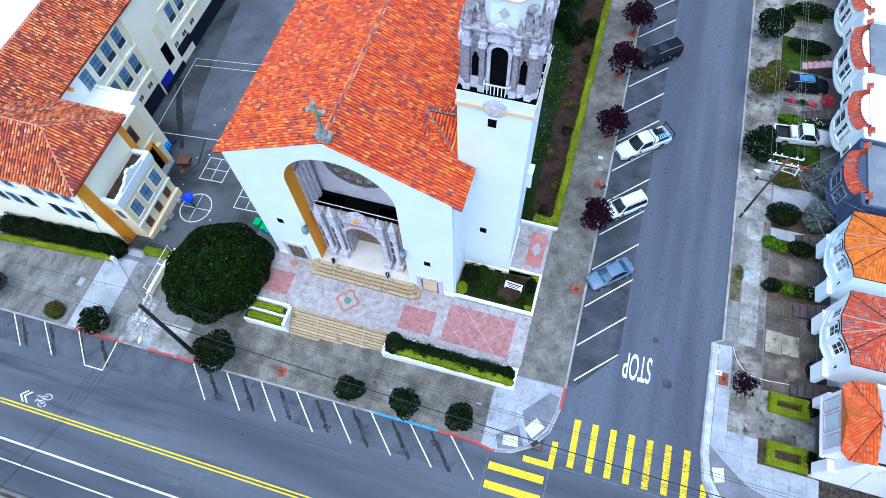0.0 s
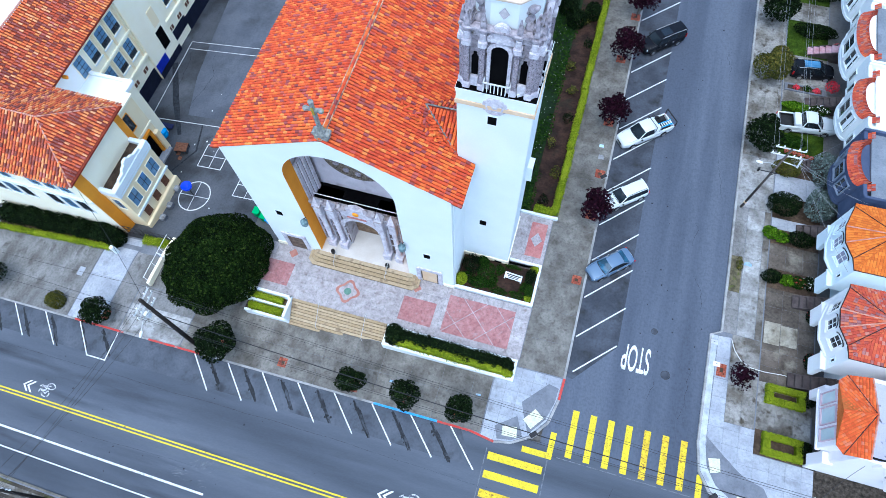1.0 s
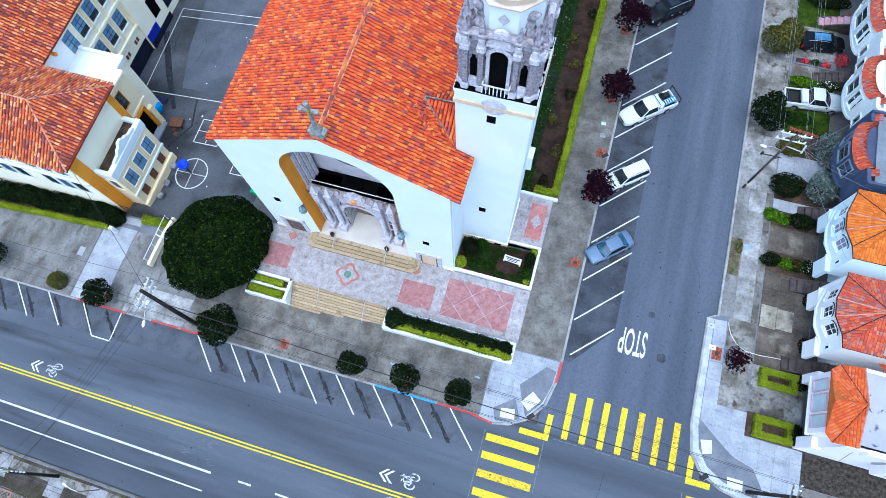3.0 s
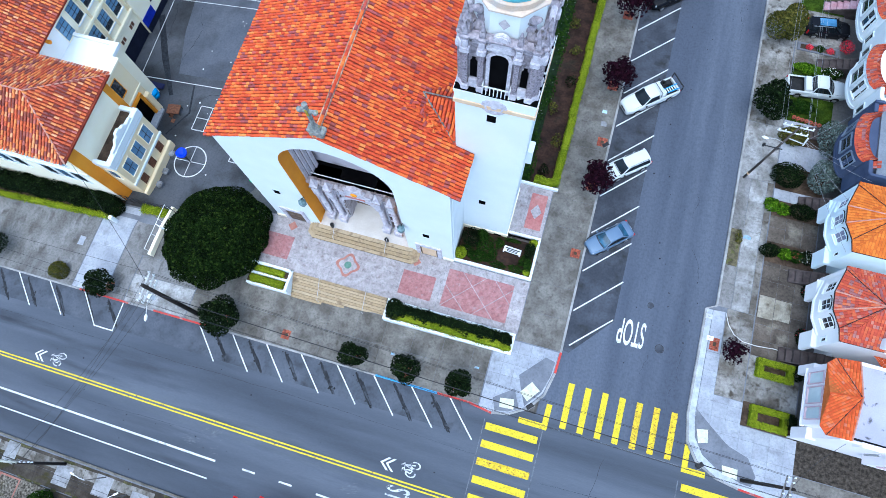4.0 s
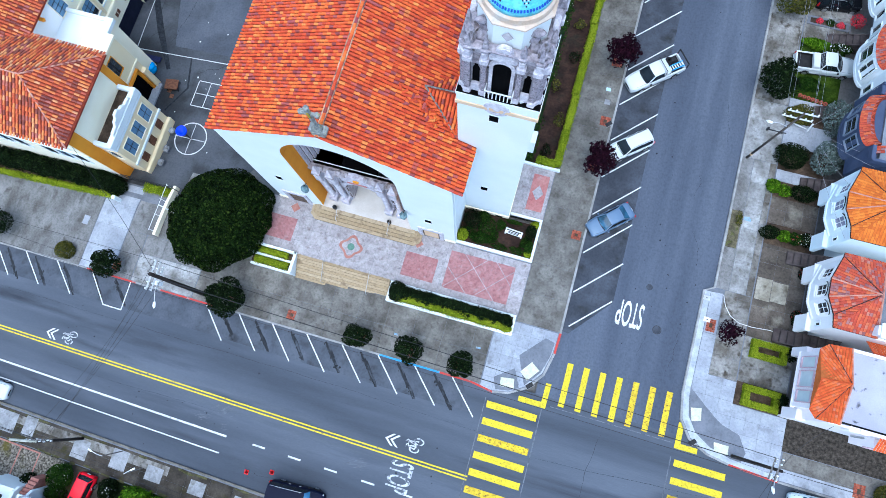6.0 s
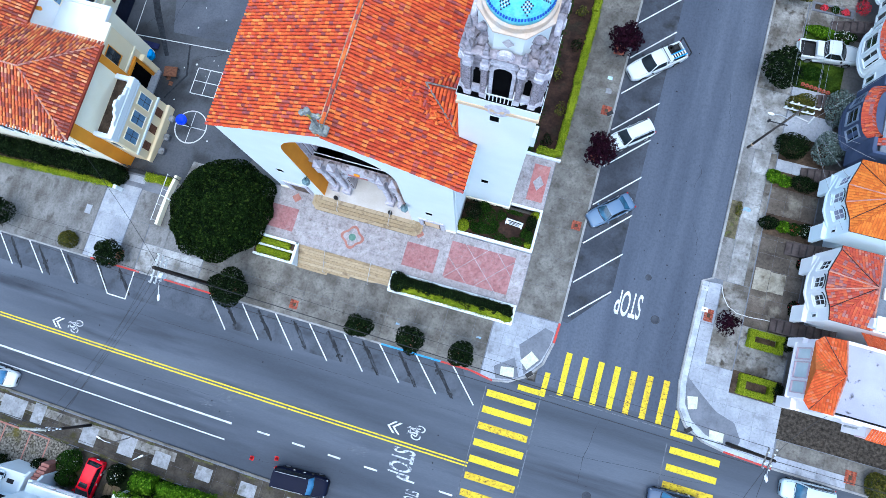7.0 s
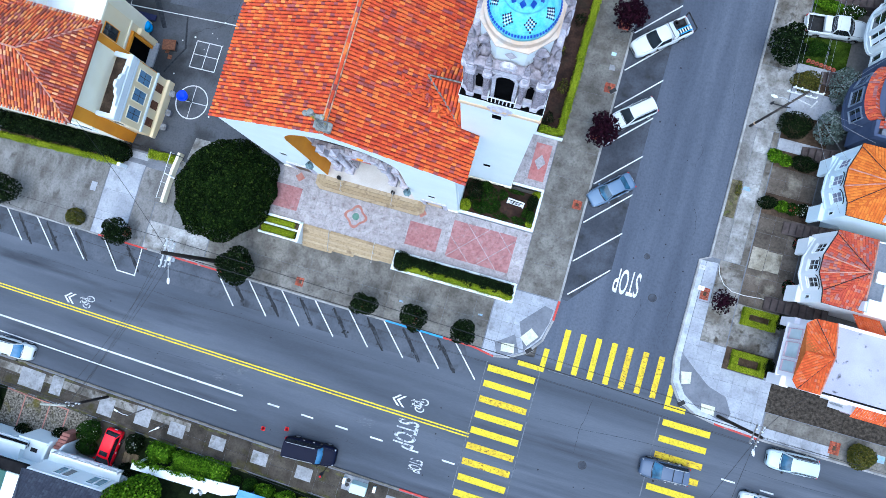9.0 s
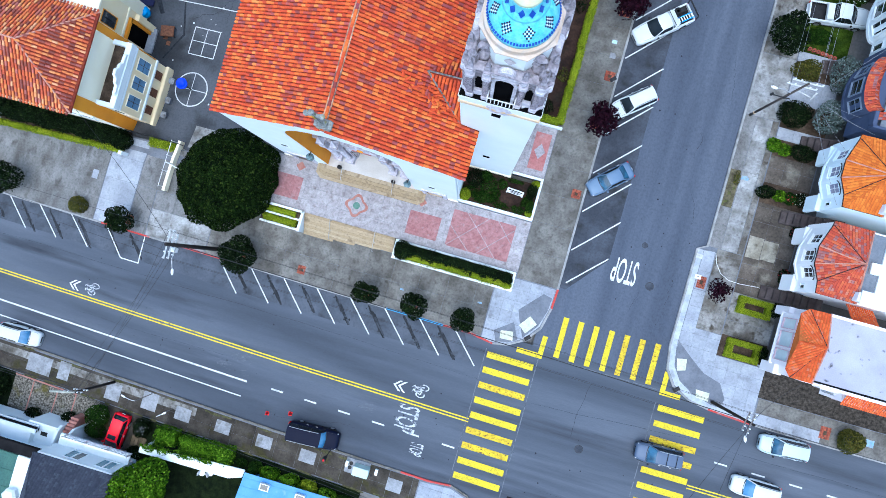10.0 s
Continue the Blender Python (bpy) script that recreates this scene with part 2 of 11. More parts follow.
LEAF_FICUS = leaf_mat("ficus_leaves", [(0, (0.001, 0.003, 0.001)), (0.5, (0.004, 0.011, 0.002)), (0.82, (0.013, 0.028, 0.004)), (1, (0.055, 0.085, 0.014))])
LEAF_DARK = leaf_mat("dark_leaves", [(0, (0.001, 0.003, 0.001)), (0.6, (0.004, 0.009, 0.003)), (0.85, (0.011, 0.022, 0.006)), (1, (0.045, 0.07, 0.02))])
LEAF_PLUM = leaf_mat("plum_leaves", [(0, (0.006, 0.0015, 0.004)), (0.6, (0.014, 0.003, 0.008)), (1, (0.034, 0.008, 0.016))])
LEAF_LIME = leaf_mat("lime_leaves", [(0, (0.07, 0.105, 0.004)), (0.5, (0.2, 0.26, 0.01)), (1, (0.42, 0.46, 0.03))])
LEAF_GREEN = leaf_mat("green_leaves", [(0, (0.004, 0.014, 0.002)), (0.6, (0.014, 0.038, 0.004)), (1, (0.05, 0.1, 0.012))])
LEAF_BRIGHT = leaf_mat("bright_leaves", [(0, (0.006, 0.024, 0.001)), (0.5, (0.04, 0.11, 0.003)), (0.85, (0.11, 0.22, 0.008)), (1, (0.26, 0.4, 0.03))])
LEAF_OLIVE = leaf_mat("olive_leaves", [(0, (0.03, 0.034, 0.008)), (0.6, (0.07, 0.075, 0.016)), (1, (0.2, 0.16, 0.03))])
LEAF_SILVER = leaf_mat("silver_leaves", [(0, (0.05, 0.07, 0.06)), (0.6, (0.13, 0.17, 0.15)), (1, (0.3, 0.35, 0.33))])
PETAL_WHITE = leaf_mat("white_petals", [(0, (0.7, 0.7, 0.68)), (1, (0.85, 0.83, 0.82))])
PETAL_RED = leaf_mat("red_petals", [(0, (0.5, 0.02, 0.03)), (1, (0.7, 0.08, 0.12))])
TILE_STOPS = [(0, (0.05, 0.022, 0.045)), (0.07, (0.16, 0.06, 0.1)), (0.12, (0.46, 0.1, 0.09)), (0.19, (0.4, 0.03, 0.01)), (0.45, (0.6, 0.065, 0.016)), (0.72, (0.72, 0.125, 0.022)), (0.92, (0.8, 0.22, 0.035)), (1, (0.82, 0.34, 0.08))]
TILE_MAT = mat("terracotta_tiles", (0.66, 0.12, 0.035), (0.52, 0.07, 0.03), scale=0.35, grain=12, fine=0.3, rough=0.65, spec=0.25, island=TILE_STOPS, stain=((0.2, 0.05, 0.05), 0.8, 0.6, 0.8))
TILE_AGED = mat("aged_terracotta_tiles", (0.6, 0.14, 0.05), (0.4, 0.1, 0.06), scale=0.6, grain=12, fine=0.3, rough=0.75,
                island=[(0, (0.03, 0.018, 0.03)), (0.17, (0.13, 0.05, 0.06)), (0.27, (0.44, 0.16, 0.15)), (0.36, (0.46, 0.065, 0.03)), (0.62, (0.68, 0.15, 0.045)), (0.86, (0.8, 0.31, 0.08)), (1, (0.84, 0.5, 0.26))])
TILE_BRIGHT = mat("bright_orange_tiles", (0.6, 0.15, 0.02), (0.5, 0.11, 0.015), scale=0.6, grain=12, fine=0.2, rough=0.75,
                  island=[(0, (0.42, 0.09, 0.012)), (0.5, (0.58, 0.15, 0.018)), (1, (0.68, 0.22, 0.03))])
TILE_CORAL = mat("coral_tiles", (0.62, 0.11, 0.03), (0.52, 0.08, 0.02), scale=0.6, grain=12, fine=0.25, rough=0.75,
                 island=[(0, (0.44, 0.06, 0.015)), (0.5, (0.62, 0.1, 0.022)), (0.9, (0.7, 0.17, 0.04)), (1, (0.5, 0.2, 0.14))])
LICHEN = mat("lichened_stone", (0.2, 0.21, 0.2), (0.36, 0.37, 0.35), scale=3, grain=10, fine=0.5, bump=0.4, stain=((0.3, 0.27, 0.1), 3.0, 0.58, 0.7))
# Near-black garden ground: deep shade under canopy and trees put into the colour.
SHADED_GROUND = mat("dark_ivy_ground", (0.004, 0.008, 0.003), (0.012, 0.02, 0.006), scale=1.5, grain=8, fine=0.6, bump=0.8, depth=0.05, spec=0.05)
TILE_RED = mat("red_brown_tiles", (0.32, 0.06, 0.035), (0.2, 0.045, 0.03), scale=0.6, grain=12, fine=0.25, rough=0.75,
               island=[(0, (0.2, 0.1, 0.12)), (0.16, (0.36, 0.2, 0.2)), (0.24, (0.46, 0.06, 0.035)), (0.7, (0.62, 0.1, 0.04)), (0.9, (0.7, 0.18, 0.06)), (1, (0.5, 0.26, 0.22))])
TILE_BED = mat("tile_bed", (0.2, 0.03, 0.018), (0.32, 0.055, 0.026), scale=1.0, grain=10, fine=0.4)
ORANGE_BED = mat("orange_tile_bed", (0.34, 0.09, 0.02), (0.42, 0.12, 0.03), scale=1.0, grain=10, fine=0.3)
HIP_PALE = mat("pale_hip_tiles", (0.42, 0.17, 0.12), (0.55, 0.29, 0.22), scale=2.0, grain=10, fine=0.3)


# ---- the lie of the land ----
def ease(v):
    v = min(1.0, max(0.0, v))
    return v * v * (3 - 2 * v)


def ground_z(x, y):
    """The street climbs to the east; the schoolyard lies lower."""
    z = float(np.interp(x, (-160, -90, -60, -40, -20, -12.5, 0, 5, 20, 60), (-10, -8, -5.6, -3.3, -1.12, -0.48, 0.5, 0.82, 1.1, 1.3)))
    return z - 1.3 * ease((y - 16) / 8) * ease((-25 - x) / 3)


# ---- mesh helpers ----
class Shape:
    """Vertices and faces gathered for one mesh."""

    def __init__(self):
        self.v, self.f, self.n = [], [], 0

    def add(self, verts, faces, m=None):
        if m is not None:
            verts = [tuple(m @ Vector(p)) for p in verts]
        self.v += [tuple(p) for p in verts]
        self.f += [tuple(i + self.n for i in f) for f in faces]
        self.n += len(verts)
        return self

    def box(self, x0, x1, y0, y1, z0, z1, m=None, top=1.0):
        cx, cy = (x0 + x1) / 2, (y0 + y1) / 2
        p = [(x, y, z0) for x, y in ((x0, y0), (x1, y0), (x1, y1), (x0, y1))]
        p += [(cx + (x - cx) * top, cy + (y - cy) * top, z1) for x, y, _ in p]
        return self.add(p, [(3, 2, 1, 0), (4, 5, 6, 7), (0, 1, 5, 4), (1, 2, 6, 5), (2, 3, 7, 6), (3, 0, 4, 7)], m)

    def prism(self, poly, z0, z1, m=None):
        n = len(poly)
        p = [(x, y, z0) for x, y in poly] + [(x, y, z1) for x, y in poly]
        return self.add(p, [tuple(range(n - 1, -1, -1)), tuple(range(n, 2 * n))] + [(i, (i + 1) % n, n + (i + 1) % n, n + i) for i in range(n)], m)

    def lathe(self, profile, n=16, at=(0, 0, 0), turn=0.0, m=None, close=True):
        p = [(at[0] + r * math.cos(turn + 2 * math.pi * i / n), at[1] + r * math.sin(turn + 2 * math.pi * i / n), at[2] + z) for r, z in profile for i in range(n)]
        f = [(k * n + i, k * n + (i + 1) % n, (k + 1) * n + (i + 1) % n, (k + 1) * n + i) for k in range(len(profile) - 1) for i in range(n)]
        if close:
            f += [tuple(range(n - 1, -1, -1)), tuple((len(profile) - 1) * n + i for i in range(n))]
        return self.add(p, f, m)

    def tube(self, path, r, n=6):
        rings = []
        for i, p in enumerate(path):
            p = Vector(p)
            d = (Vector(path[min(i + 1, len(path) - 1)]) - Vector(path[max(i - 1, 0)])).normalized()
            a = d.cross(Vector((0, 0, 1)) if abs(d.z) < 0.9 else Vector((1, 0, 0))).normalized()
            b = d.cross(a)
            q = r[i] if isinstance(r, (list, tuple)) else r
            rings += [p + q * (math.cos(2 * math.pi * k / n) * a + math.sin(2 * math.pi * k / n) * b) for k in range(n)]
        f = [(j * n + k, j * n + (k + 1) % n, (j + 1) * n + (k + 1) % n, (j + 1) * n + k) for j in range(len(path) - 1) for k in range(n)]
        f += [tuple(range(n)), tuple((len(path) - 1) * n + k for k in range(n - 1, -1, -1))]
        return self.add(rings, f)

    def mesh(self, name, material, smooth=False, bevel=0.0):
        me = bpy.data.meshes.new(name)
        me.from_pydata(self.v, [], self.f)
        bm = bmesh.new()
        bm.from_mesh(me)
        bmesh.ops.recalc_face_normals(bm, faces=bm.faces)
        if bevel:
            sharp = [e for e in bm.edges if len(e.link_faces) == 2 and e.calc_face_angle(0) > 0.6]
            bmesh.ops.bevel(bm, geom=sharp, offset=bevel, segments=2, affect="EDGES", clamp_overlap=True)
        bm.to_mesh(me)
        bm.free()
        if smooth:
            me.polygons.foreach_set("use_smooth", [True] * len(me.polygons))
        me.materials.append(material)
        return me


WORLDLY = set()


def thing(name, at=(0, 0, 0), label="", category="", group="", kind="", world_coords=False, turn=0.0):
    """An Empty that carries a thing's parts; with world_coords its direct parts are written in world coordinates."""
    ob = new(name)
    ob.empty_display_size = 0.2
    ob.matrix_basis = pose(*at, 0, 0, turn)
    if world_coords:
        WORLDLY.add(ob.name)
    return tagged(ob, label, category, group, kind)


def part(name, shape, material, parent=None, label="", smooth=False, bevel=0.0, kind=""):
    me = shape if isinstance(shape, bpy.types.Mesh) else shape.mesh(name, material, smooth, bevel)
    ob = new(name, me)
    if parent:
        ob.parent = parent
        if parent.name in WORLDLY:
            ob.matrix_parent_inverse = parent.matrix_basis.inverted()
    if label:
        ob["label"] = label
    if kind:
        ob["kind"] = kind
    return ob


def solid(name, shape, material, label, category, kind="", group="", smooth=False, bevel=0.0):
    return tagged(part(name, shape, material, None, smooth=smooth, bevel=bevel), label, category, group, kind)


def cut_points(a, b, step):
    return [a + (b - a) * i / max(1, math.ceil((b - a) / step)) for i in range(max(1, math.ceil((b - a) / step)) + 1)]


def sheet(shape, poly, lift, step=2.5, skirt=0.0, height=ground_z):
    """Lays a flat polygon over the land, cut so that it follows the slope; skirt: how far its edge goes down."""
    bm = bmesh.new()
    bm.faces.new([bm.verts.new((x, y, 0)) for x, y in poly])
    for axis in (0, 1):
        lo, hi = min(p[axis] for p in poly), max(p[axis] for p in poly)
        k = math.ceil(lo / step)
        while k * step < hi:
            if k * step > lo + 1e-4:
                co, no = [0, 0, 0], [0, 0, 0]
                co[axis], no[axis] = k * step, 1
                bmesh.ops.bisect_plane(bm, geom=bm.verts[:] + bm.edges[:] + bm.faces[:], plane_co=co, plane_no=no)
            k += 1
    if skirt:
        rim = [e for e in bm.edges if e.is_boundary]
        out = bmesh.ops.extrude_edge_only(bm, edges=rim)["geom"]
        low = {v for v in out if isinstance(v, bmesh.types.BMVert)}
    else:
        low = set()
    for v in bm.verts:
        v.co.z = height(v.co.x, v.co.y) + lift - (skirt if v in low else 0)
    bm.verts.index_update()
    shape.add([tuple(v.co) for v in bm.verts], [tuple(v.index for v in f.verts) for f in bm.faces])
    bm.free()
    return shape


def rect(x0, x1, y0, y1):
    return [(x0, y0), (x1, y0), (x1, y1), (x0, y1)]


def stripe(x0, y0, x1, y1, w):
    d = math.hypot(x1 - x0, y1 - y0)
    px, py = -(y1 - y0) / d * w / 2, (x1 - x0) / d * w / 2
    return [(x0 + px, y0 + py), (x0 - px, y0 - py), (x1 - px, y1 - py), (x1 + px, y1 + py)]


# ---- roof tiles ----
def tile_mesh(r=0.118, long=0.44, n=4):
    """One barrel tile: runs down -Y from the origin, its crown up."""
    v = []
    for y, q, lift in ((0.0, r * 0.82, 0.0), (-long, r, 0.035)):
        v += [(q * math.cos(math.pi * i / n), y, lift + q * 0.85 * math.sin(math.pi * i / n)) for i in range(n + 1)]
    f = [(i, i + 1, n + 2 + i, n + 1 + i) for i in range(n)] + [tuple(range(n + 1, 2 * n + 2))]
    return np.array(v), f


TILE_V, TILE_F = tile_mesh()


def lay_tiles(shape, origin, along, down, poly, pitch=0.272, course=0.38, rows=None, jitter=0.02):
    """Fills the polygon (metres along the eave and down the slope) with tiles. rows: a list that takes the poses of tiles to be kept as pieces."""
    o, u, d = Vector(origin), Vector(along).normalized(), Vector(down).normalized()
    nrm = u.cross(-d).normalized()
    if nrm.z < 0:
        nrm = -nrm
    base = np.array([[u.x, u.y, u.z], [-d.x, -d.y, -d.z], [nrm.x, nrm.y, nrm.z]])
    us, ds = [p[0] for p in poly], [p[1] for p in poly]
    def inside(a, b):
        c = False
        for (x0, y0), (x1, y1) in zip(poly, poly[1:] + poly[:1]):
            if (y0 > b) != (y1 > b) and a < (x1 - x0) * (b - y0) / (y1 - y0) + x0:
                c = not c
        return c
    a = min(us) + pitch / 2
    rnd = random.Random(7)
    while a < max(us):
        b = min(ds)
        while b < max(ds) - course * 0.4:
            if inside(a, b + course / 2):
                s = rnd.uniform(-jitter, jitter)
                p = o + (a + s) * u + (b + rnd.uniform(-jitter, jitter)) * d + (0.02 + rnd.uniform(0, jitter)) * nrm
                if rows is not None and rows[1](p):
                    rows[0].append(Matrix(((u.x, -d.x, nrm.x, p.x), (u.y, -d.y, nrm.y, p.y), (u.z, -d.z, nrm.z, p.z), (0, 0, 0, 1))))
                else:
                    w = TILE_V.copy()
                    w[:, 0] += w[:, 1] * rnd.uniform(-0.03, 0.03)
                    w = w @ base + np.array(p)
                    shape.v += [tuple(q) for q in w]
                    shape.f += [tuple(i + shape.n for i in f) for f in TILE_F]
                    shape.n += len(w)
            b += course
        a += pitch
    return shape


def flat_tiles(q, a, b, top, w=0.27, course=0.3, seed=3):
    """Flat interlocking tiles in a grid, cut clean at the slope's edges."""
    rnd = random.Random(seed)
    a, b = Vector(a), Vector(b)
    u = (b - a).normalized()
    t0 = Vector(top[0])
    up = (t0 - a) - (t0 - a).dot(u) * u
    hgt, d = up.length, -up.normalized()
    o = a + up
    nrm = u.cross(-d).normalized()
    if nrm.z < 0:
        nrm = -nrm
    poly = [((p - o).dot(u), (p - o).dot(d)) for p in (Vector(p) for p in top)] + [((b - o).dot(u), (b - o).dot(d)), ((a - o).dot(u), (a - o).dot(d))]
    def span(v):
        xs = []
        for (x0, y0), (x1, y1) in zip(poly, poly[1:] + poly[:1]):
            if min(y0, y1) <= v <= max(y0, y1) and abs(y1 - y0) > 1e-6:
                xs.append(x0 + (x1 - x0) * (v - y0) / (y1 - y0))
        return (min(xs), max(xs)) if xs else None
    lo = min(p[1] for p in poly)
    n = max(1, round((hgt - lo) / course))
    for r in range(n):
        v0, v1 = lo + (hgt - lo) * r / n + 1e-4, lo + (hgt - lo) * (r + 1) / n - 1e-4
        s0, s1 = span(v0), span(v1)
        if not s0 or not s1:
            continue
        k = math.floor(min(s0[0], s1[0]) / w)
        while k * w < max(s0[1], s1[1]):
            x0, x1 = k * w + 0.014, (k + 1) * w - 0.014
            k += 1
            e = [min(max(x, s[0]), s[1]) for x, s in ((x0, s0), (x1, s0), (x1, s1), (x0, s1))]
            if e[1] - e[0] + e[2] - e[3] < 0.06:
                continue
            z = 0.05 + rnd.uniform(0, 0.012)
            mid0, mid1 = (e[0] + e[1]) / 2, (e[2] + e[3]) / 2
            pts = [o + e[0] * u + v0 * d + 0.012 * nrm, o + mid0 * u + v0 * d + 0.035 * nrm, o + e[1] * u + v0 * d + 0.012 * nrm, o + e[2] * u + v1 * d + z * nrm, o + mid1 * u + v1 * d + (z + 0.025) * nrm, o + e[3] * u + v1 * d + z * nrm, o + e[2] * u + v1 * d, o + e[3] * u + v1 * d]
            q.add([tuple(p) for p in pts], [(0, 1, 4, 5), (1, 2, 3, 4), (5, 4, 3, 6, 7)])
    return q


def raw(name, shape, material, parent=None, kind="stuff", label="", smooth=False):
    """A joined mesh of many pieces, taken as it is."""
    me = bpy.data.meshes.new(name)
    me.from_pydata(shape.v, [], shape.f)
    me.materials.append(material)
    if smooth:
        me.polygons.foreach_set("use_smooth", [True] * len(me.polygons))
    return part(name, me, material, parent, label=label, kind=kind)


# ---- foliage ----
def leaves(points, normals, size, rnd, spread=0.7):
    """A small bent leaf clump at each point, facing roughly outwards."""
    s = Shape()
    k = len(points)
    n = np.array(normals) + rnd.normal(0, spread, (k, 3))
    n /= np.linalg.norm(n, axis=1)[:, None] + 1e-9
    t = np.cross(n, rnd.normal(0, 1, (k, 3)))
    t /= np.linalg.norm(t, axis=1)[:, None] + 1e-9
    b = np.cross(n, t)
    w = size * rnd.uniform(0.6, 1.35, (k, 1))
    p = np.array(points)
    v = np.stack([p - t * w * 0.5, p + b * w * 0.36 + n * w * 0.12, p + t * w * 0.62, p - b * w * 0.36 + n * w * 0.12], axis=1).reshape(-1, 3)
    s.v = [tuple(q) for q in v]
    s.f = [f for i in range(k) for f in ((4 * i, 4 * i + 2, 4 * i + 1), (4 * i, 4 * i + 3, 4 * i + 2))]
    s.n = len(s.v)
    return s


def crown_points(rx, ry, rz, n, rnd, lumps=9, rough=0.22, inner=0.25, flat=-0.55):
    """Points in the outer shell of a lumpy ellipsoid."""
    d = rnd.normal(0, 1, (n, 3))
    d /= np.linalg.norm(d, axis=1)[:, None]
    d[:, 2] = np.where(d[:, 2] < flat, -d[:, 2], d[:, 2])
    c = rnd.normal(0, 1, (lumps, 3))
    c /= np.linalg.norm(c, axis=1)[:, None]
    k = np.max(d @ c.T, axis=1)
    r = 1 - rough + rough * np.clip((k - 0.55) / 0.45, 0, 1) * 1.4
    r *= 1 - inner * rnd.uniform(0, 1, n) ** 2
    return d * r[:, None] * np.array([rx, ry, rz]), d


def tree(name, x, y, height, rx, ry, rz, leaf, count, size, label, category="tree", seed=1, trunk=0.12, rough=0.3, lumps=11, inner=0.45, base=None, group="", stems=1):
    rnd = np.random.RandomState(seed)
    z = ground_z(x, y) + 0.14 if base is None else base
    ob = thing(name, (x, y, z), label, category, group)
    mid = height - rz
    s = Shape()
    for k in range(stems):
        lean = rnd.uniform(-0.2, 0.2, 2) * (0.4 if stems == 1 else 1.2)
        top = Vector((lean[0] * rx, lean[1] * ry, mid + rz * 0.2))
        s.tube([(0.1 * k, 0, -0.1), (lean[0] * 0.3, lean[1] * 0.3, mid * 0.45), tuple(top)], [trunk, trunk * 0.75, trunk * 0.4], 7)
        for i in range(6):
            a = i * 1.05 + rnd.uniform(0, 0.5)
            s.tube([tuple(top * (0.55 + 0.06 * i)), (rx * 0.62 * math.cos(a), ry * 0.62 * math.sin(a), mid + rz * rnd.uniform(-0.1, 0.5))], [trunk * 0.42, trunk * 0.12], 5)
    part("trunk", s, BARK, ob, smooth=True)
    p, d = crown_points(rx, ry, rz, count, rnd, lumps, rough, inner)
    p[:, 2] += mid
    raw("crown", leaves(p, d, size, rnd), leaf, ob, kind="")
    return ob


def bush(name, x, y, rx, ry, h, leaf, count, size, label, category="shrub", seed=1, base=None, rough=0.2, flowers=None, group="", lumps=10):
    rnd = np.random.RandomState(seed)
    z = ground_z(x, y) if base is None else base
    ob = thing(name, (x, y, z), label, category, group)
    s = Shape()
    for i in range(5):
        a = 1.3 * i
        s.tube([(0, 0, -0.05), (rx * 0.4 * math.cos(a), ry * 0.4 * math.sin(a), h * 0.6)], [0.05, 0.02], 5)
    part("stem", s, BARK, ob)
    p, d = crown_points(rx, ry, h * 0.56, count, rnd, lumps, rough, 0.35, -0.8)
    p[:, 2] = np.maximum(p[:, 2] + h * 0.46, 0.03)
    raw("foliage", leaves(p, d, size, rnd), leaf, ob, kind="")
    if flowers:
        q = p[(p[:, 2] > h * 0.4)][: flowers[1]] * np.array([1.03, 1.03, 1.03])
        raw("blossom", leaves(q, np.tile((0, 0, 1.0), (len(q), 1)), flowers[2], rnd, 0.3), flowers[0], ob, kind="")
    return ob


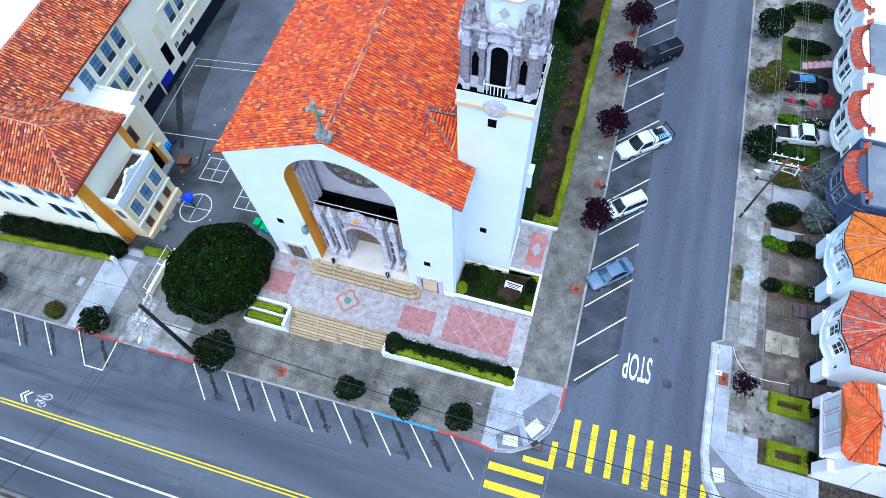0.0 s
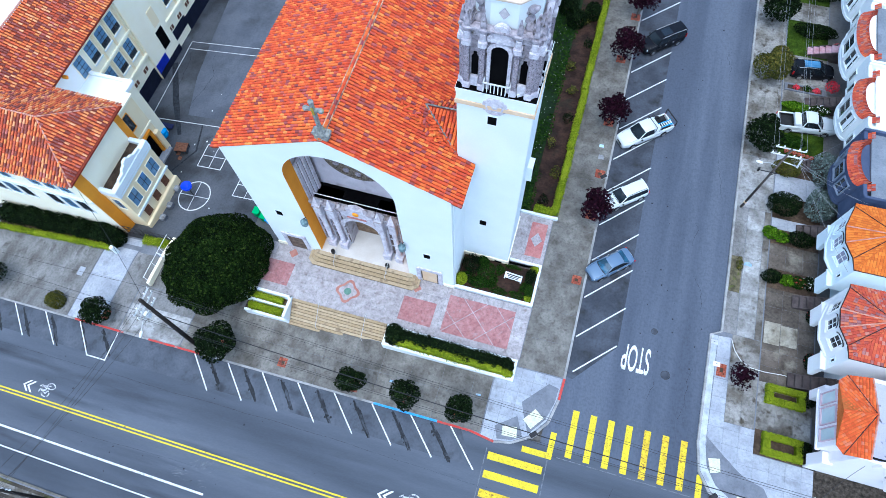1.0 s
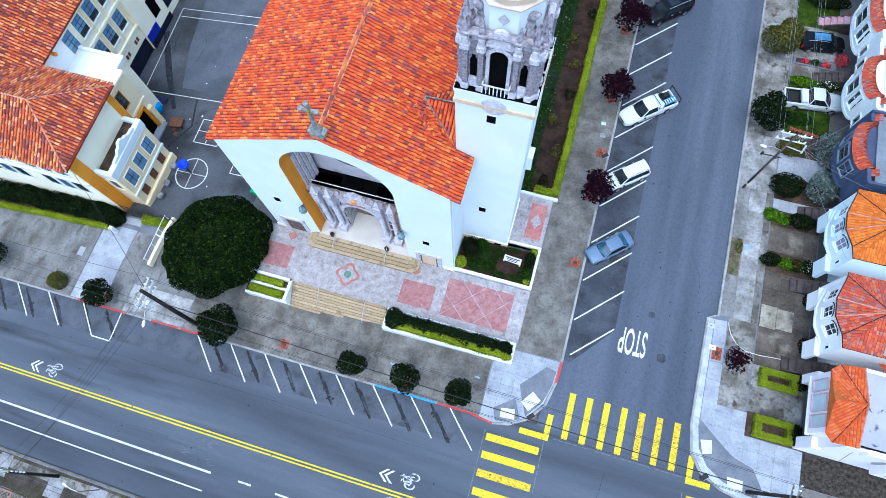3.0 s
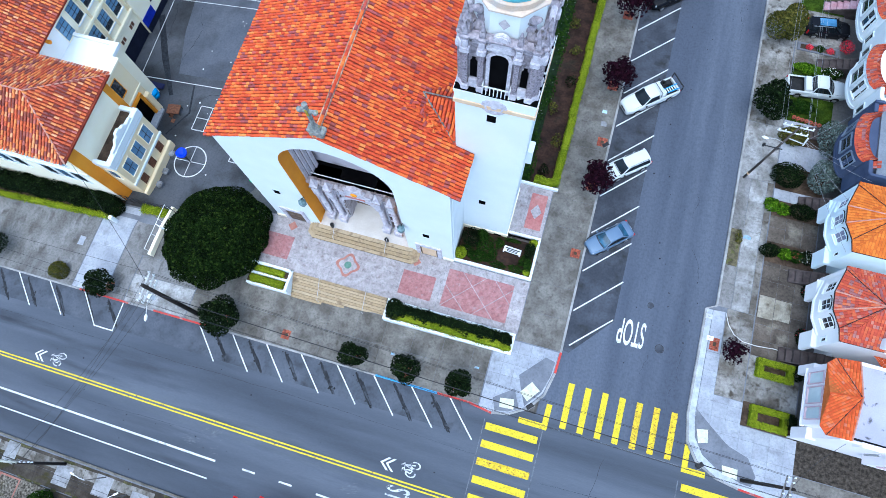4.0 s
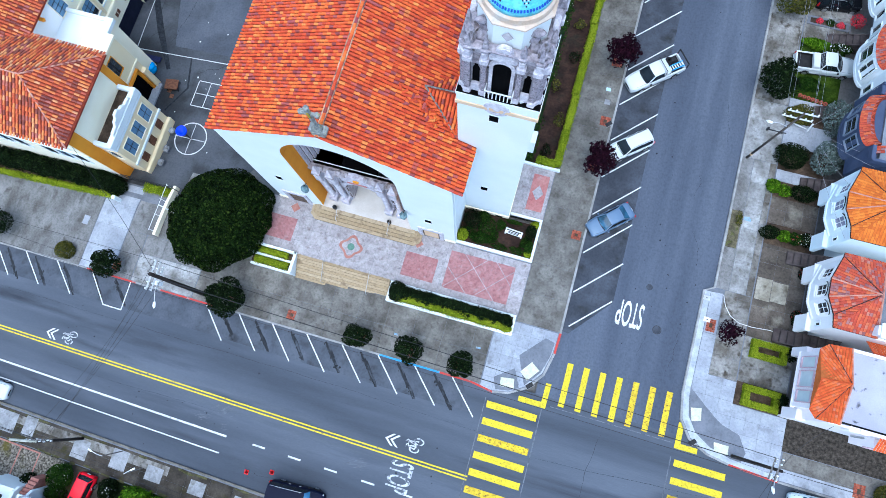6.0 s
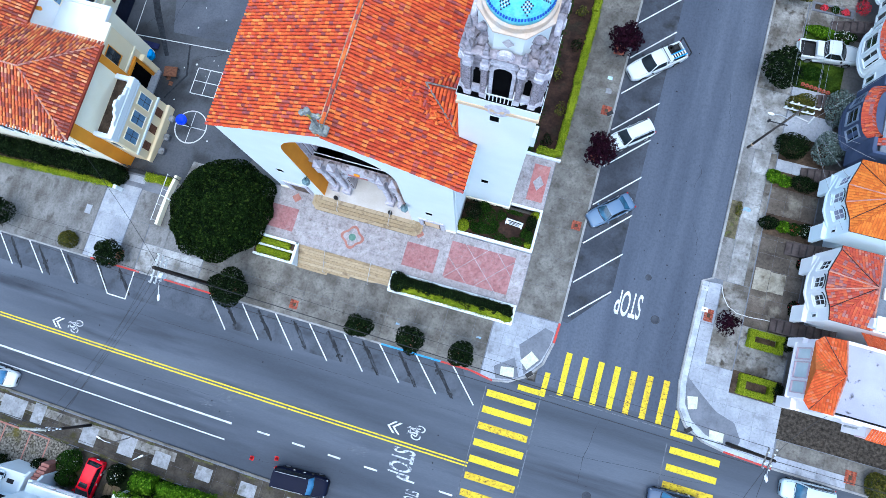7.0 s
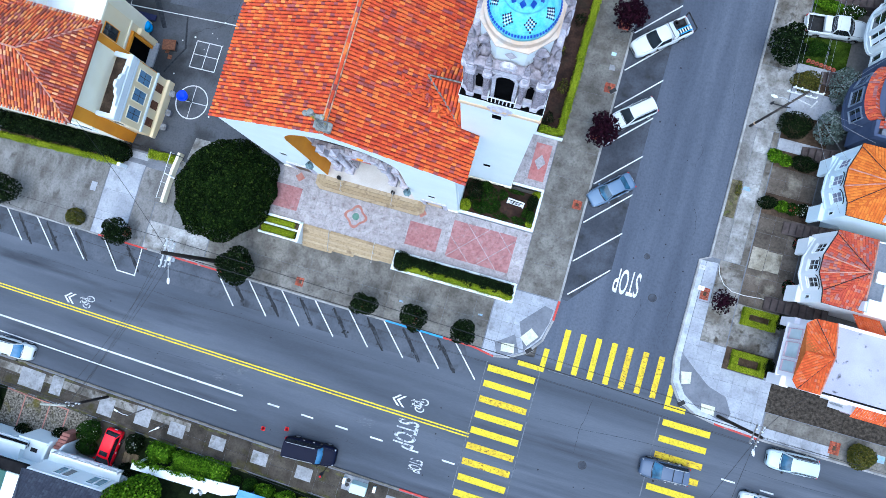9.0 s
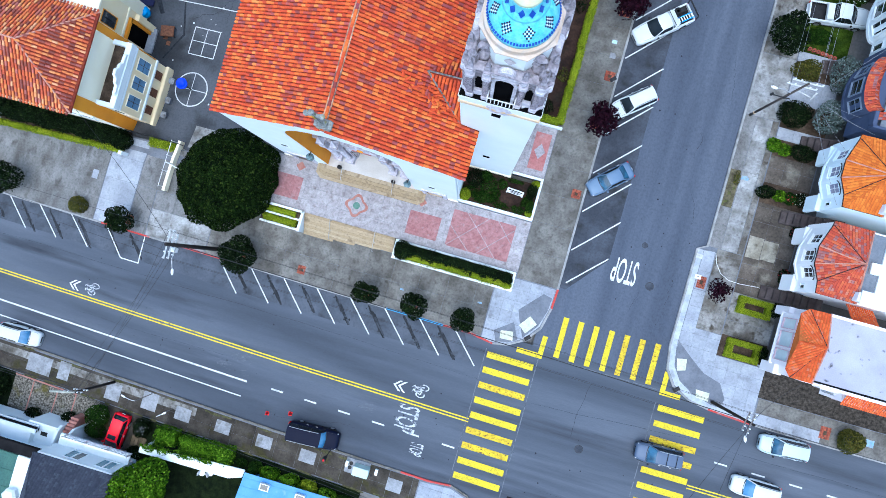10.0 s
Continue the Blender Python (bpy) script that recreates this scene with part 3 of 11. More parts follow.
def hedge(name, x0, y0, x1, y1, width, h, leaf, label, per=150, size=0.13, seed=1, base=None, category="hedge", ragged=0.06, group=""):
    """A clipped hedge along a line, dense with leaves, on a dark twiggy core."""
    rnd = np.random.RandomState(seed)
    long = math.hypot(x1 - x0, y1 - y0)
    z = ground_z((x0 + x1) / 2, (y0 + y1) / 2) if base is None else base
    ob = thing(name, ((x0 + x1) / 2, (y0 + y1) / 2, z), label, category, group, world_coords=True)
    ux, uy = (x1 - x0) / long, (y1 - y0) / long
    k = int(per * long * (width + 2 * h))
    a, c = rnd.uniform(0, long, k), rnd.uniform(-1, 1, k)
    pick = rnd.uniform(0, 1, k) * (width + 2 * h)
    off = np.where(pick < width, c * width / 2, np.sign(c) * width / 2)
    hz = np.where(pick < width, h, rnd.uniform(0.02, h, k))
    end = rnd.uniform(0, 1, k) < width / long * 0.5
    a = np.where(end, np.where(a > long / 2, long, 0), a)
    off = np.where(end, c * width / 2, off)
    hz = np.where(end, rnd.uniform(0.02, h, k), hz)
    wob = np.sin(a * 1.7 + seed) * 0.5 + np.sin(a * 4.1) * 0.3
    hz = hz * (1 + ragged * wob)
    off = off * (1 + ragged * np.sin(a * 2.3 + 1))
    gz = np.array([ground_z(x0 + ux * i, y0 + uy * i) if base is None else base for i in a])
    p = np.stack([x0 + ux * a - uy * off, y0 + uy * a + ux * off, gz + hz], 1) + rnd.normal(0, 0.025 + ragged * 0.4, (k, 3))
    nrm = np.stack([-uy * off * 2 / width, ux * off * 2 / width, np.where(hz > h * 0.9, 1.0, 0.2)], 1)
    s = Shape()
    cuts = cut_points(0, long, 2.0)
    for i, j in zip(cuts, cuts[1:]):
        q = [(x0 + ux * i, y0 + uy * i), (x0 + ux * j, y0 + uy * j)]
        zz = [ground_z(*e) if base is None else base for e in q]
        w = width * 0.42
        s.add([(q[0][0] + uy * w, q[0][1] - ux * w, zz[0]), (q[1][0] + uy * w, q[1][1] - ux * w, zz[1]), (q[1][0] - uy * w, q[1][1] + ux * w, zz[1]), (q[0][0] - uy * w, q[0][1] + ux * w, zz[0]),
               (q[0][0] + uy * w, q[0][1] - ux * w, zz[0] + h * 0.85), (q[1][0] + uy * w, q[1][1] - ux * w, zz[1] + h * 0.85), (q[1][0] - uy * w, q[1][1] + ux * w, zz[1] + h * 0.85), (q[0][0] - uy * w, q[0][1] + ux * w, zz[0] + h * 0.85)],
              [(3, 2, 1, 0), (4, 5, 6, 7), (0, 1, 5, 4), (1, 2, 6, 5), (2, 3, 7, 6), (3, 0, 4, 7)])
    part("core", s, leaf, ob)
    raw("foliage", leaves(p, nrm, size, rnd, 0.5), leaf, ob, kind="")
    return ob

# ---- the land, the streets and their markings ----
s = Shape()
sheet(s, rect(-160, 160, -160, 160), -0.3, step=8)
for x0, x1, y0, y1 in ((-1500, -160, -1500, 1500), (160, 1500, -1500, 1500), (-160, 160, 160, 1500), (-160, 160, -1500, -160)):
    xs = [x0, *(k for k in range(-152, 160, 8) if x0 < k < x1), x1]
    for a, b in zip(xs, xs[1:]):
        s.add([(p, q, ground_z(max(-160, min(160, p)), max(-160, min(160, q))) - 0.3) for p, q in rect(a, b, y0, y1)], [(0, 1, 2, 3)])
solid("ground", s, EARTH, "grey weathered ground beneath the streets and lots", "ground", "structure")
solid("road_main", sheet(Shape(), rect(-120, 120, -8.2, 9.2), 0), ASPHALT, "blue-grey asphalt main street climbing gently", "road", "structure")
s = sheet(Shape(), rect(4.6, 19.6, 9.2, 130), 0)
sheet(s, rect(4.6, 19.6, -130, -8.2), 0)
solid("road_side", s, ASPHALT_SIDE, "pale blue-grey asphalt side street, worn smooth", "road", "structure")
parking = solid("parking_lane", sheet(Shape(), [(5.0, 15.6), (6.2, 15.4), (9.6, 19.4), (9.8, 130), (5.0, 130)], 0.004), ASPHALT_DARK,
                "dark patched asphalt of the angled parking lane", "parking lane", "structure")
kerbside = solid("parking_lane_main", sheet(Shape(), [(-120, 5.75), (-0.6, 5.75), (-2.6, 9.0), (-120, 9.0)], 0.004), ASPHALT_LOT, "grey oil-spotted asphalt of the kerbside parking lane", "parking lane", "structure")
solid("schoolyard", sheet(Shape(), rect(-62, -25.2, 18.9, 110), 0.0, step=1.25), YARD, "dark grey asphalt schoolyard with worn patches", "yard", "structure")

MARK = 0.01


def paint(name, polys, material, parent, label=""):
    q = Shape()
    for p in polys:
        sheet(q, p, MARK)
    return part(name, q, material, parent, label)


stalls = thing("parking_stall_markings", (-15, 7, ground_z(-15, 7)), "white painted lines of angled parking stalls along both kerbs", "road marking", kind="structure", world_coords=True)
for i in range(8):
    x = -3.25 - 3.75 * i
    paint("stall_line", [stripe(x, 8.5, x + 2.85, 5.5, 0.12)], WHITE_LINE, stalls)
for x in (-48.0, -52.1, -56.1, -60.2, -64.2):
    paint("stall_line", [stripe(x, 8.6, x + 3.1, 5.55, 0.12)], WHITE_LINE, stalls)
paint("stall_box", [stripe(-43.5, 8.6, -40.7, 5.5, 0.12), stripe(-40.75, 5.5, -38.5, 5.5, 0.12), stripe(-38.5, 5.45, -38.6, 8.7, 0.12)], WHITE_LINE, stalls)
paint("stall_line", [stripe(6.1, 16.1, 9.5, 19.5, 0.12)], WHITE_LINE, stalls)
for i in range(14):
    y = 19.4 + 4.0 * i
    paint("stall_line", [stripe(5.75, y, 9.7, y + 3.95, 0.12)], WHITE_LINE, stalls)
OIL = mat("oil_stained_asphalt", (0.014, 0.015, 0.017), (0.034, 0.037, 0.043), scale=1.5, grain=9, fine=0.4)
OIL_SMEAR = mat("oil_smeared_asphalt", (0.05, 0.057, 0.069), (0.076, 0.085, 0.102), scale=0.7, grain=20, fine=0.3, stain=((0.02, 0.022, 0.026), 1.3, 0.4, 0.56))
rnd = random.Random(3)
for x in [-5.0 - 3.75 * i + rnd.uniform(-0.15, 0.15) for i in range(7)] + [-40.4, -43.2, -47.0, -50.7, -54.4, -58.1]:
    q = Shape()
    ln = rnd.uniform(0.75, 1.0)
    left, right = [], []
    ph = rnd.uniform(0, 6)
    for j in range(23):
        t = j / 22
        r = 0.06 + 0.022 * math.sin(ph + 5 * t) + 0.018 * math.sin(2 * ph + 13 * t) + 0.012 * math.sin(ph + 31 * t)
        cx, cy = x + 2.6 * t * ln + 0.06 * math.sin(ph + 4 * t), 8.3 - 2.9 * t * ln
        left.append((cx - r, cy - 0.5 * r))
        right.append((cx + r, cy + 0.5 * r))
    sheet(q, left + right[::-1], 0.007, step=50)
    for _ in range(12):
        t, e = rnd.uniform(0.05, 0.95), rnd.uniform(0.03, 0.13)
        cx, cy = x + 2.6 * t * ln + rnd.gauss(0, 0.16), 8.3 - 2.9 * t * ln + rnd.gauss(0, 0.08)
        sheet(q, [(cx + e * rnd.uniform(0.6, 1.3) * math.cos(a), cy + e * rnd.uniform(0.6, 1.3) * math.sin(a)) for a in (k * math.pi / 4 for k in range(8))], 0.0072, step=50)
    part("oil_stain", q, OIL, kerbside)
    smear = []
    for j in range(40):
        t = j / 40 * 2 * math.pi
        along, across = 0.5 + 0.5 * math.cos(t), (0.17 + 0.04 * math.sin(3 * t + ph)) * math.sin(t) + 0.02 * math.sin(7 * t + ph)
        smear.append((x + 2.75 * along * ln + 0.72 * across, 8.4 - 3.0 * along * ln + 0.7 * across))
    part("oil_smear", sheet(Shape(), smear, 0.0055, step=50), OIL_SMEAR, kerbside)

for name, y, x0, x1, w, m in (("centre_line", 0.0, -120, 0.5, 0.13, YELLOW_LINE), ("centre_line", 0.3, -120, 0.5, 0.13, YELLOW_LINE), ("lane_line", -3.0, -120, -22.8, 0.18, WHITE_LINE), ("lane_line", -4.65, -120, -23.0, 0.12, WHITE_LINE)):
    if name == "centre_line" and y == 0.0:
        lines = thing("lane_markings", (-20, 0, ground_z(-20, 0)), "double yellow centre line and white lane lines", "road marking", kind="structure", world_coords=True)
    paint(name, [rect(x0, x1, y - w / 2, y + w / 2)], m, lines)
for y in (-0.05, 0.25):
    paint("centre_line", [rect(22.7, 120, y - 0.06, y + 0.06)], YELLOW_LINE, lines)
for i in range(6):
    paint("lane_dash", [rect(-20.0 + 3.72 * i, -18.7 + 3.72 * i, -3.0, -2.84)], WHITE_LINE, lines)
for i in range(9):
    paint("lane_dash", [rect(24.6 + 3.7 * i, 25.9 + 3.7 * i, 3.05, 3.2)], WHITE_LINE, lines)
rnd = random.Random(21)
for cx, cy, ln, an, k in ((-24.2, -0.7, 1.7, 0.75, 9), (-25.6, -1.9, 1.5, 0.1, 9), (-23.4, -2.2, 0.9, 0.3, 5), (-9.8, -1.7, 1.6, 0.2, 8)):
    bits = []
    for _ in range(3 * k):
        x, y, e, w = cx + rnd.gauss(0, 0.34) * ln, cy + rnd.gauss(0, 0.2), rnd.uniform(0.03, 0.3) * ln, rnd.uniform(0.01, 0.035)
        t = an + rnd.uniform(-0.15, 0.15)
        bits.append(stripe(x - e * math.cos(t), y - e * math.sin(t), x + e * math.cos(t), y + e * math.sin(t), w))
    paint("worn_paint_scratches", bits, FADED_EDGE, lines)


def crosswalk(label, bars, broken=(), edges=()):
    x, y = bars[0][0]
    ob = thing("crosswalk", (x, y, ground_z(x, y)), label, "crosswalk", kind="structure", world_coords=True)
    for i, b in enumerate(bars):
        paint("crosswalk_bar", [b], YELLOW_BROKEN if i in broken else YELLOW_WORN, ob)
    for e in edges:
        paint("ghost_line", [e], FADED_EDGE, ob, "worn ghost of an older line")
    return ob


crosswalk("yellow ladder crosswalk over the main street, paint scuffed", [rect(0.5, 5.25, 6.72 - 1.56 * i, 7.35 - 1.56 * i) for i in range(9)] + [[(3.2, 8.1), (5.3, 8.1), (5.3, 8.6), (3.2, 8.6)], [(5.3, 8.1), (5.8, 8.1), (5.85, 10.4), (5.35, 10.4)]], (2, 5, 6), (rect(5.45, 5.55, -7.0, 8.0), rect(0.25, 0.33, -6.4, 7.6)))
crosswalk("yellow ladder crosswalk over the side street, cracked paint", [rect(6.85 + 1.555 * i, 7.4 + 1.555 * i, 8.65, 12.75) for i in range(7)] + [rect(17.75, 18.25, 8.0, 10.35), rect(18.25, 19.8, 8.0, 8.5)], (4, 5, 6), (rect(6.2, 17.6, 8.38, 8.46),))
crosswalk("yellow ladder crosswalk with worn bars past the crossing", [rect(18.0, 22.6, 6.45 - 1.56 * i, 7.05 - 1.56 * i) for i in range(9)], (2, 3, 6), (rect(17.6, 17.7, -7, 7.2),))


def lettering(text, width, height, m, material, parent, spacing=1.0):
    c = bpy.data.curves.new("lettering", "FONT")
    c.body, c.size, c.offset, c.space_character = text, 1.0, 0.012, spacing
    tmp = new("lettering_tmp", c)
    bpy.context.view_layer.update()
    me = bpy.data.meshes.new_from_object(tmp.evaluated_get(bpy.context.evaluated_depsgraph_get()))
    bpy.data.objects.remove(tmp)
    xs, ys = [v.co.x for v in me.vertices], [v.co.y for v in me.vertices]
    for v in me.vertices:
        p = m @ Vector(((v.co.x - (min(xs) + max(xs)) / 2) / (max(xs) - min(xs)) * width, (v.co.y - (min(ys) + max(ys)) / 2) / (max(ys) - min(ys)) * height, 0))
        v.co = (p.x, p.y, ground_z(p.x, p.y) + MARK + 0.002 if parent is None or parent.name.startswith("road_word") else p.z)
    me.materials.clear()
    me.materials.append(material)
    return part("lettering", me, material, parent)


for x, y, turn, w, h, m in ((11.35, 18.75, 180, 2.5, 2.5, WHITE_LINE), (-5.5, -1.6, -90, 2.75, 2.2, WHITE_WORN), (-3.75, -4.25, -90, 1.25, 1.35, WHITE_WORN)):
    ob = thing("road_word", (x, y, ground_z(x, y)), "white painted word STOP on the asphalt", "road marking", kind="structure", world_coords=True)
    lettering("STOP", w, h, pose(x, y, 0, 0, 0, turn), m, ob)


def shared_lane_mark(x, y):
    ob = thing("shared_lane_marking", (x, y, ground_z(x, y)), "white bicycle symbol with two chevrons painted on asphalt", "road marking", kind="structure", world_coords=True)
    for k in (0.0, 0.5):
        paint("chevron", [[(x - 1.6 + k, y), (x - 0.95 + k, y - 0.55), (x - 0.7 + k, y - 0.55), (x - 1.35 + k, y), (x - 0.7 + k, y + 0.55), (x - 0.95 + k, y + 0.55)]], WHITE_LINE, ob)
    q = Shape()
    for cx, cy in ((1.32, -0.25), (1.6, 0.52)):
        ring = [(x + cx + r * 0.5 * math.cos(a), y + cy + r * 0.33 * math.sin(a)) for r in (1.0, 0.7) for a in (2 * math.pi * i / 18 for i in range(18))]
        q.add([(px, py, ground_z(px, py) + MARK) for px, py in ring], [(i, (i + 1) % 18, 18 + (i + 1) % 18, 18 + i) for i in range(18)])
    tubes = ((1.5, -0.2, 1.0, -0.05), (1.0, -0.05, 0.95, 0.3), (0.95, 0.3, 1.72, 0.42), (1.0, -0.05, 1.6, 0.12), (0.95, 0.3, 1.6, 0.12), (1.5, -0.2, 1.6, 0.12), (0.82, -0.2, 0.88, 0.1), (0.72, 0.22, 0.95, 0.42))
    for xa, ya, xb, yb in tubes:
        sheet(q, stripe(x + 1.25 * xa - 0.55, y + 1.25 * ya, x + 1.25 * xb - 0.55, y + 1.25 * yb, 0.1), MARK + 0.001, step=50)
    part("bicycle", q, WHITE_WORN, ob)


shared_lane_mark(-6.2, 1.4)
shared_lane_mark(-44.2, 1.15)
IRON = mat("worn_cast_iron", (0.03, 0.032, 0.036), (0.06, 0.063, 0.07), scale=4, grain=14, fine=0.4)
for x, y, r in ((14.1, 18.0, 0.42), (11.7, 0.6, 0.42), (12.6, 21.8, 0.3)):
    ob = thing("manhole_cover", (x, y, ground_z(x, y)), "round cast-iron manhole cover set in the asphalt", "manhole", group="manhole covers")
    part("frame_ring", Shape().lathe([(r, -0.02), (r, 0.008), (r * 0.86, 0.008), (r * 0.86, -0.02)], 24, close=False), IRON, ob)
    part("cover", Shape().lathe([(r * 0.84, -0.02), (r * 0.84, 0.006), (r * 0.5, 0.009), (0.02, 0.009)], 24), ASPHALT_DARK, ob)
solid("asphalt_patch", sheet(Shape(), rect(6.2, 8.2, -8.0, -5.9), 0.006), BITUMEN, "square patch of fresh black asphalt", "patch", "structure")

# cracks, tar seams and spots in the asphalt
CRACK = mat("crack_shadow", (0.026, 0.029, 0.035), (0.042, 0.046, 0.055), scale=3, grain=10, fine=0.3, rough=0.95, spec=0.02)
rnd = random.Random(31)


def crack(parent, x, y, turn, length, w=0.03, wander=0.35, name="crack"):
    q, a = Shape(), turn
    n = max(3, int(length / 0.45))
    for i in range(n):
        nx, ny = x + 0.45 * math.cos(a), y + 0.45 * math.sin(a)
        t = 0.7 * w * (0.4 + 0.6 * math.sin(math.pi * (i + 0.5) / n)) * rnd.uniform(0.6, 1.3)
        sheet(q, stripe(x, y, nx, ny, t), 0.0065, step=50)
        x, y = nx, ny
        a += 1.6 * rnd.uniform(-wander, wander) + 0.35 * (turn - a)
    return part(name, q, CRACK, parent)


road_s, road_m = bpy.data.objects["road_side"], bpy.data.objects["road_main"]
for x, y, t, ln, w in ((15.6, 14.0, 90, 6, 0.03), (16.4, 25.0, 88, 4, 0.035), (14.9, 31.5, 94, 3, 0.035), (12.8, 15.0, 92, 3, 0.03), (16.9, 38.0, 92, 5, 0.03), (16.4, 53.0, 91, 5, 0.03)):
    crack(road_s, x, y, radians(t), ln, w)
for x, y, t, ln, w in ((-60, 4.25, 0, 62, 0.03), (6.0, 3.6, 3, 16, 0.04), (10.6, 1.5, 88, 6, 0.045), (9.0, -4.5, 2, 16, 0.035), (-20, -5.5, 2, 10, 0.025), (24, 4.6, 0, 20, 0.035), (-44, -1.5, 1, 20, 0.025)):
    crack(road_m, x, y, radians(t), ln, w, 0.03 if ln > 15 else 0.12)
for i in range(34):
    x, y = rnd.uniform(10.3, 17.2), 13.5 + 50 * rnd.random() ** 1.4
    r = rnd.uniform(0.02, 0.07)
    part("asphalt_spot", sheet(Shape(), [(x + r * (1 + 0.5 * rnd.random()) * math.cos(a), y + r * (1 + 0.5 * rnd.random()) * math.sin(a)) for a in (k * math.pi / 4 for k in range(8))], 0.006, step=50), CRACK, road_s)
for i in range(50):
    x, y = rnd.uniform(-45, 22), rnd.choice((rnd.uniform(-6.2, -3.5), rnd.uniform(1.0, 5.0), rnd.uniform(-2.5, -0.6)))
    r = rnd.uniform(0.02, 0.07)
    part("asphalt_spot", sheet(Shape(), [(x + r * (1 + 0.6 * rnd.random()) * math.cos(a), y + r * (1 + 0.5 * rnd.random()) * math.sin(a)) for a in (k * math.pi / 4 for k in range(8))], 0.006, step=50), CRACK, road_m)

# ---- pavements, laid in panels ----
def paving(parent, poly, material, px, py, lift=0.15, gap=0.022, name="panel", off=(0.0, 0.0)):
    bm = bmesh.new()
    bm.faces.new([bm.verts.new((x, y, 0)) for x, y in poly])
    for axis, step in ((0, px), (1, py)):
        lo, hi = min(p[axis] for p in poly) + off[axis], max(p[axis] for p in poly)
        k = 1
        while lo + k * step < hi - 0.3:
            co, no = [0, 0, 0], [0, 0, 0]
            co[axis], no[axis] = lo + k * step, 1
            bmesh.ops.bisect_plane(bm, geom=bm.verts[:] + bm.edges[:] + bm.faces[:], plane_co=co, plane_no=no)
            k += 1
    for f in bm.faces:
        c = f.calc_center_median()
        pts = []
        for v in f.verts:
            d = v.co - c
            pts.append(((c.x + d.x * (1 - gap / max(0.3, abs(d.x)) / 2)), (c.y + d.y * (1 - gap / max(0.3, abs(d.y)) / 2))))
        n = len(pts)
        q = Shape()
        q.add([(x, y, ground_z(x, y) + lift) for x, y in pts] + [(x, y, ground_z(x, y) + lift - 0.04) for x, y in pts], [tuple(range(n))] + [(i, (i + 1) % n, n + (i + 1) % n, n + i) for i in range(n)])
        me = bpy.data.meshes.new(name)
        me.from_pydata(q.v, [], q.f)
        me.materials.append(material)
        part(name, me, material, parent)
    bm.free()


def varied(m, lo, hi):
    """Makes a material's tone differ a little from panel to panel."""
    nt = m.node_tree
    b = nt.nodes["Principled BSDF"]
    src = b.inputs["Base Color"].links[0].from_socket
    info, ramp, mx = nt.nodes.new("ShaderNodeObjectInfo"), nt.nodes.new("ShaderNodeMapRange"), nt.nodes.new("ShaderNodeMix")
    ramp.inputs[3].default_value, ramp.inputs[4].default_value = lo, hi
    mx.data_type, mx.blend_type = "RGBA", "MULTIPLY"
    mx.inputs[0].default_value = 1.0
    nt.links.new(info.outputs["Random"], ramp.inputs[0])
    nt.links.new(src, mx.inputs[6])
    nt.links.new(ramp.outputs[0], mx.inputs[7])
    nt.links.new(mx.outputs[2], b.inputs["Base Color"])


for m, lo, hi in ((CONCRETE, 0.86, 1.1), (CONCRETE_MOTTLED, 0.8, 1.12), (CONCRETE_BLEACHED, 0.85, 1.1), (CONCRETE_NEW, 0.92, 1.05), (CONCRETE_WEST, 0.88, 1.06), (DRIVE, 0.82, 1.15), (CONCRETE_DARK, 0.8, 1.15), (PLAZA, 0.92, 1.06), (PLAZA_PINK, 0.94, 1.06)):
    varied(m, lo, hi)

NW_KERB = [(-120, 8.55), (-1.5, 8.5), (0.7, 8.15), (2.2, 8.45), (3.8, 9.4), (5.0, 11.0), (5.5, 13.2), (5.6, 15.2), (5.6, 130)]
NE_KERB = [(18.5, 130), (18.35, 23.4), (17.45, 22.9), (17.4, 13.0), (17.75, 10.6), (18.8, 9.1), (20.6, 8.2), (22.6, 7.85), (27, 7.6), (120, 7.5)]
SW_KERB = [(-120, -7.0), (-1.6, -6.75), (0.6, -6.5), (2.4, -7.0), (3.8, -8.3), (4.6, -10.5), (4.8, -130)]


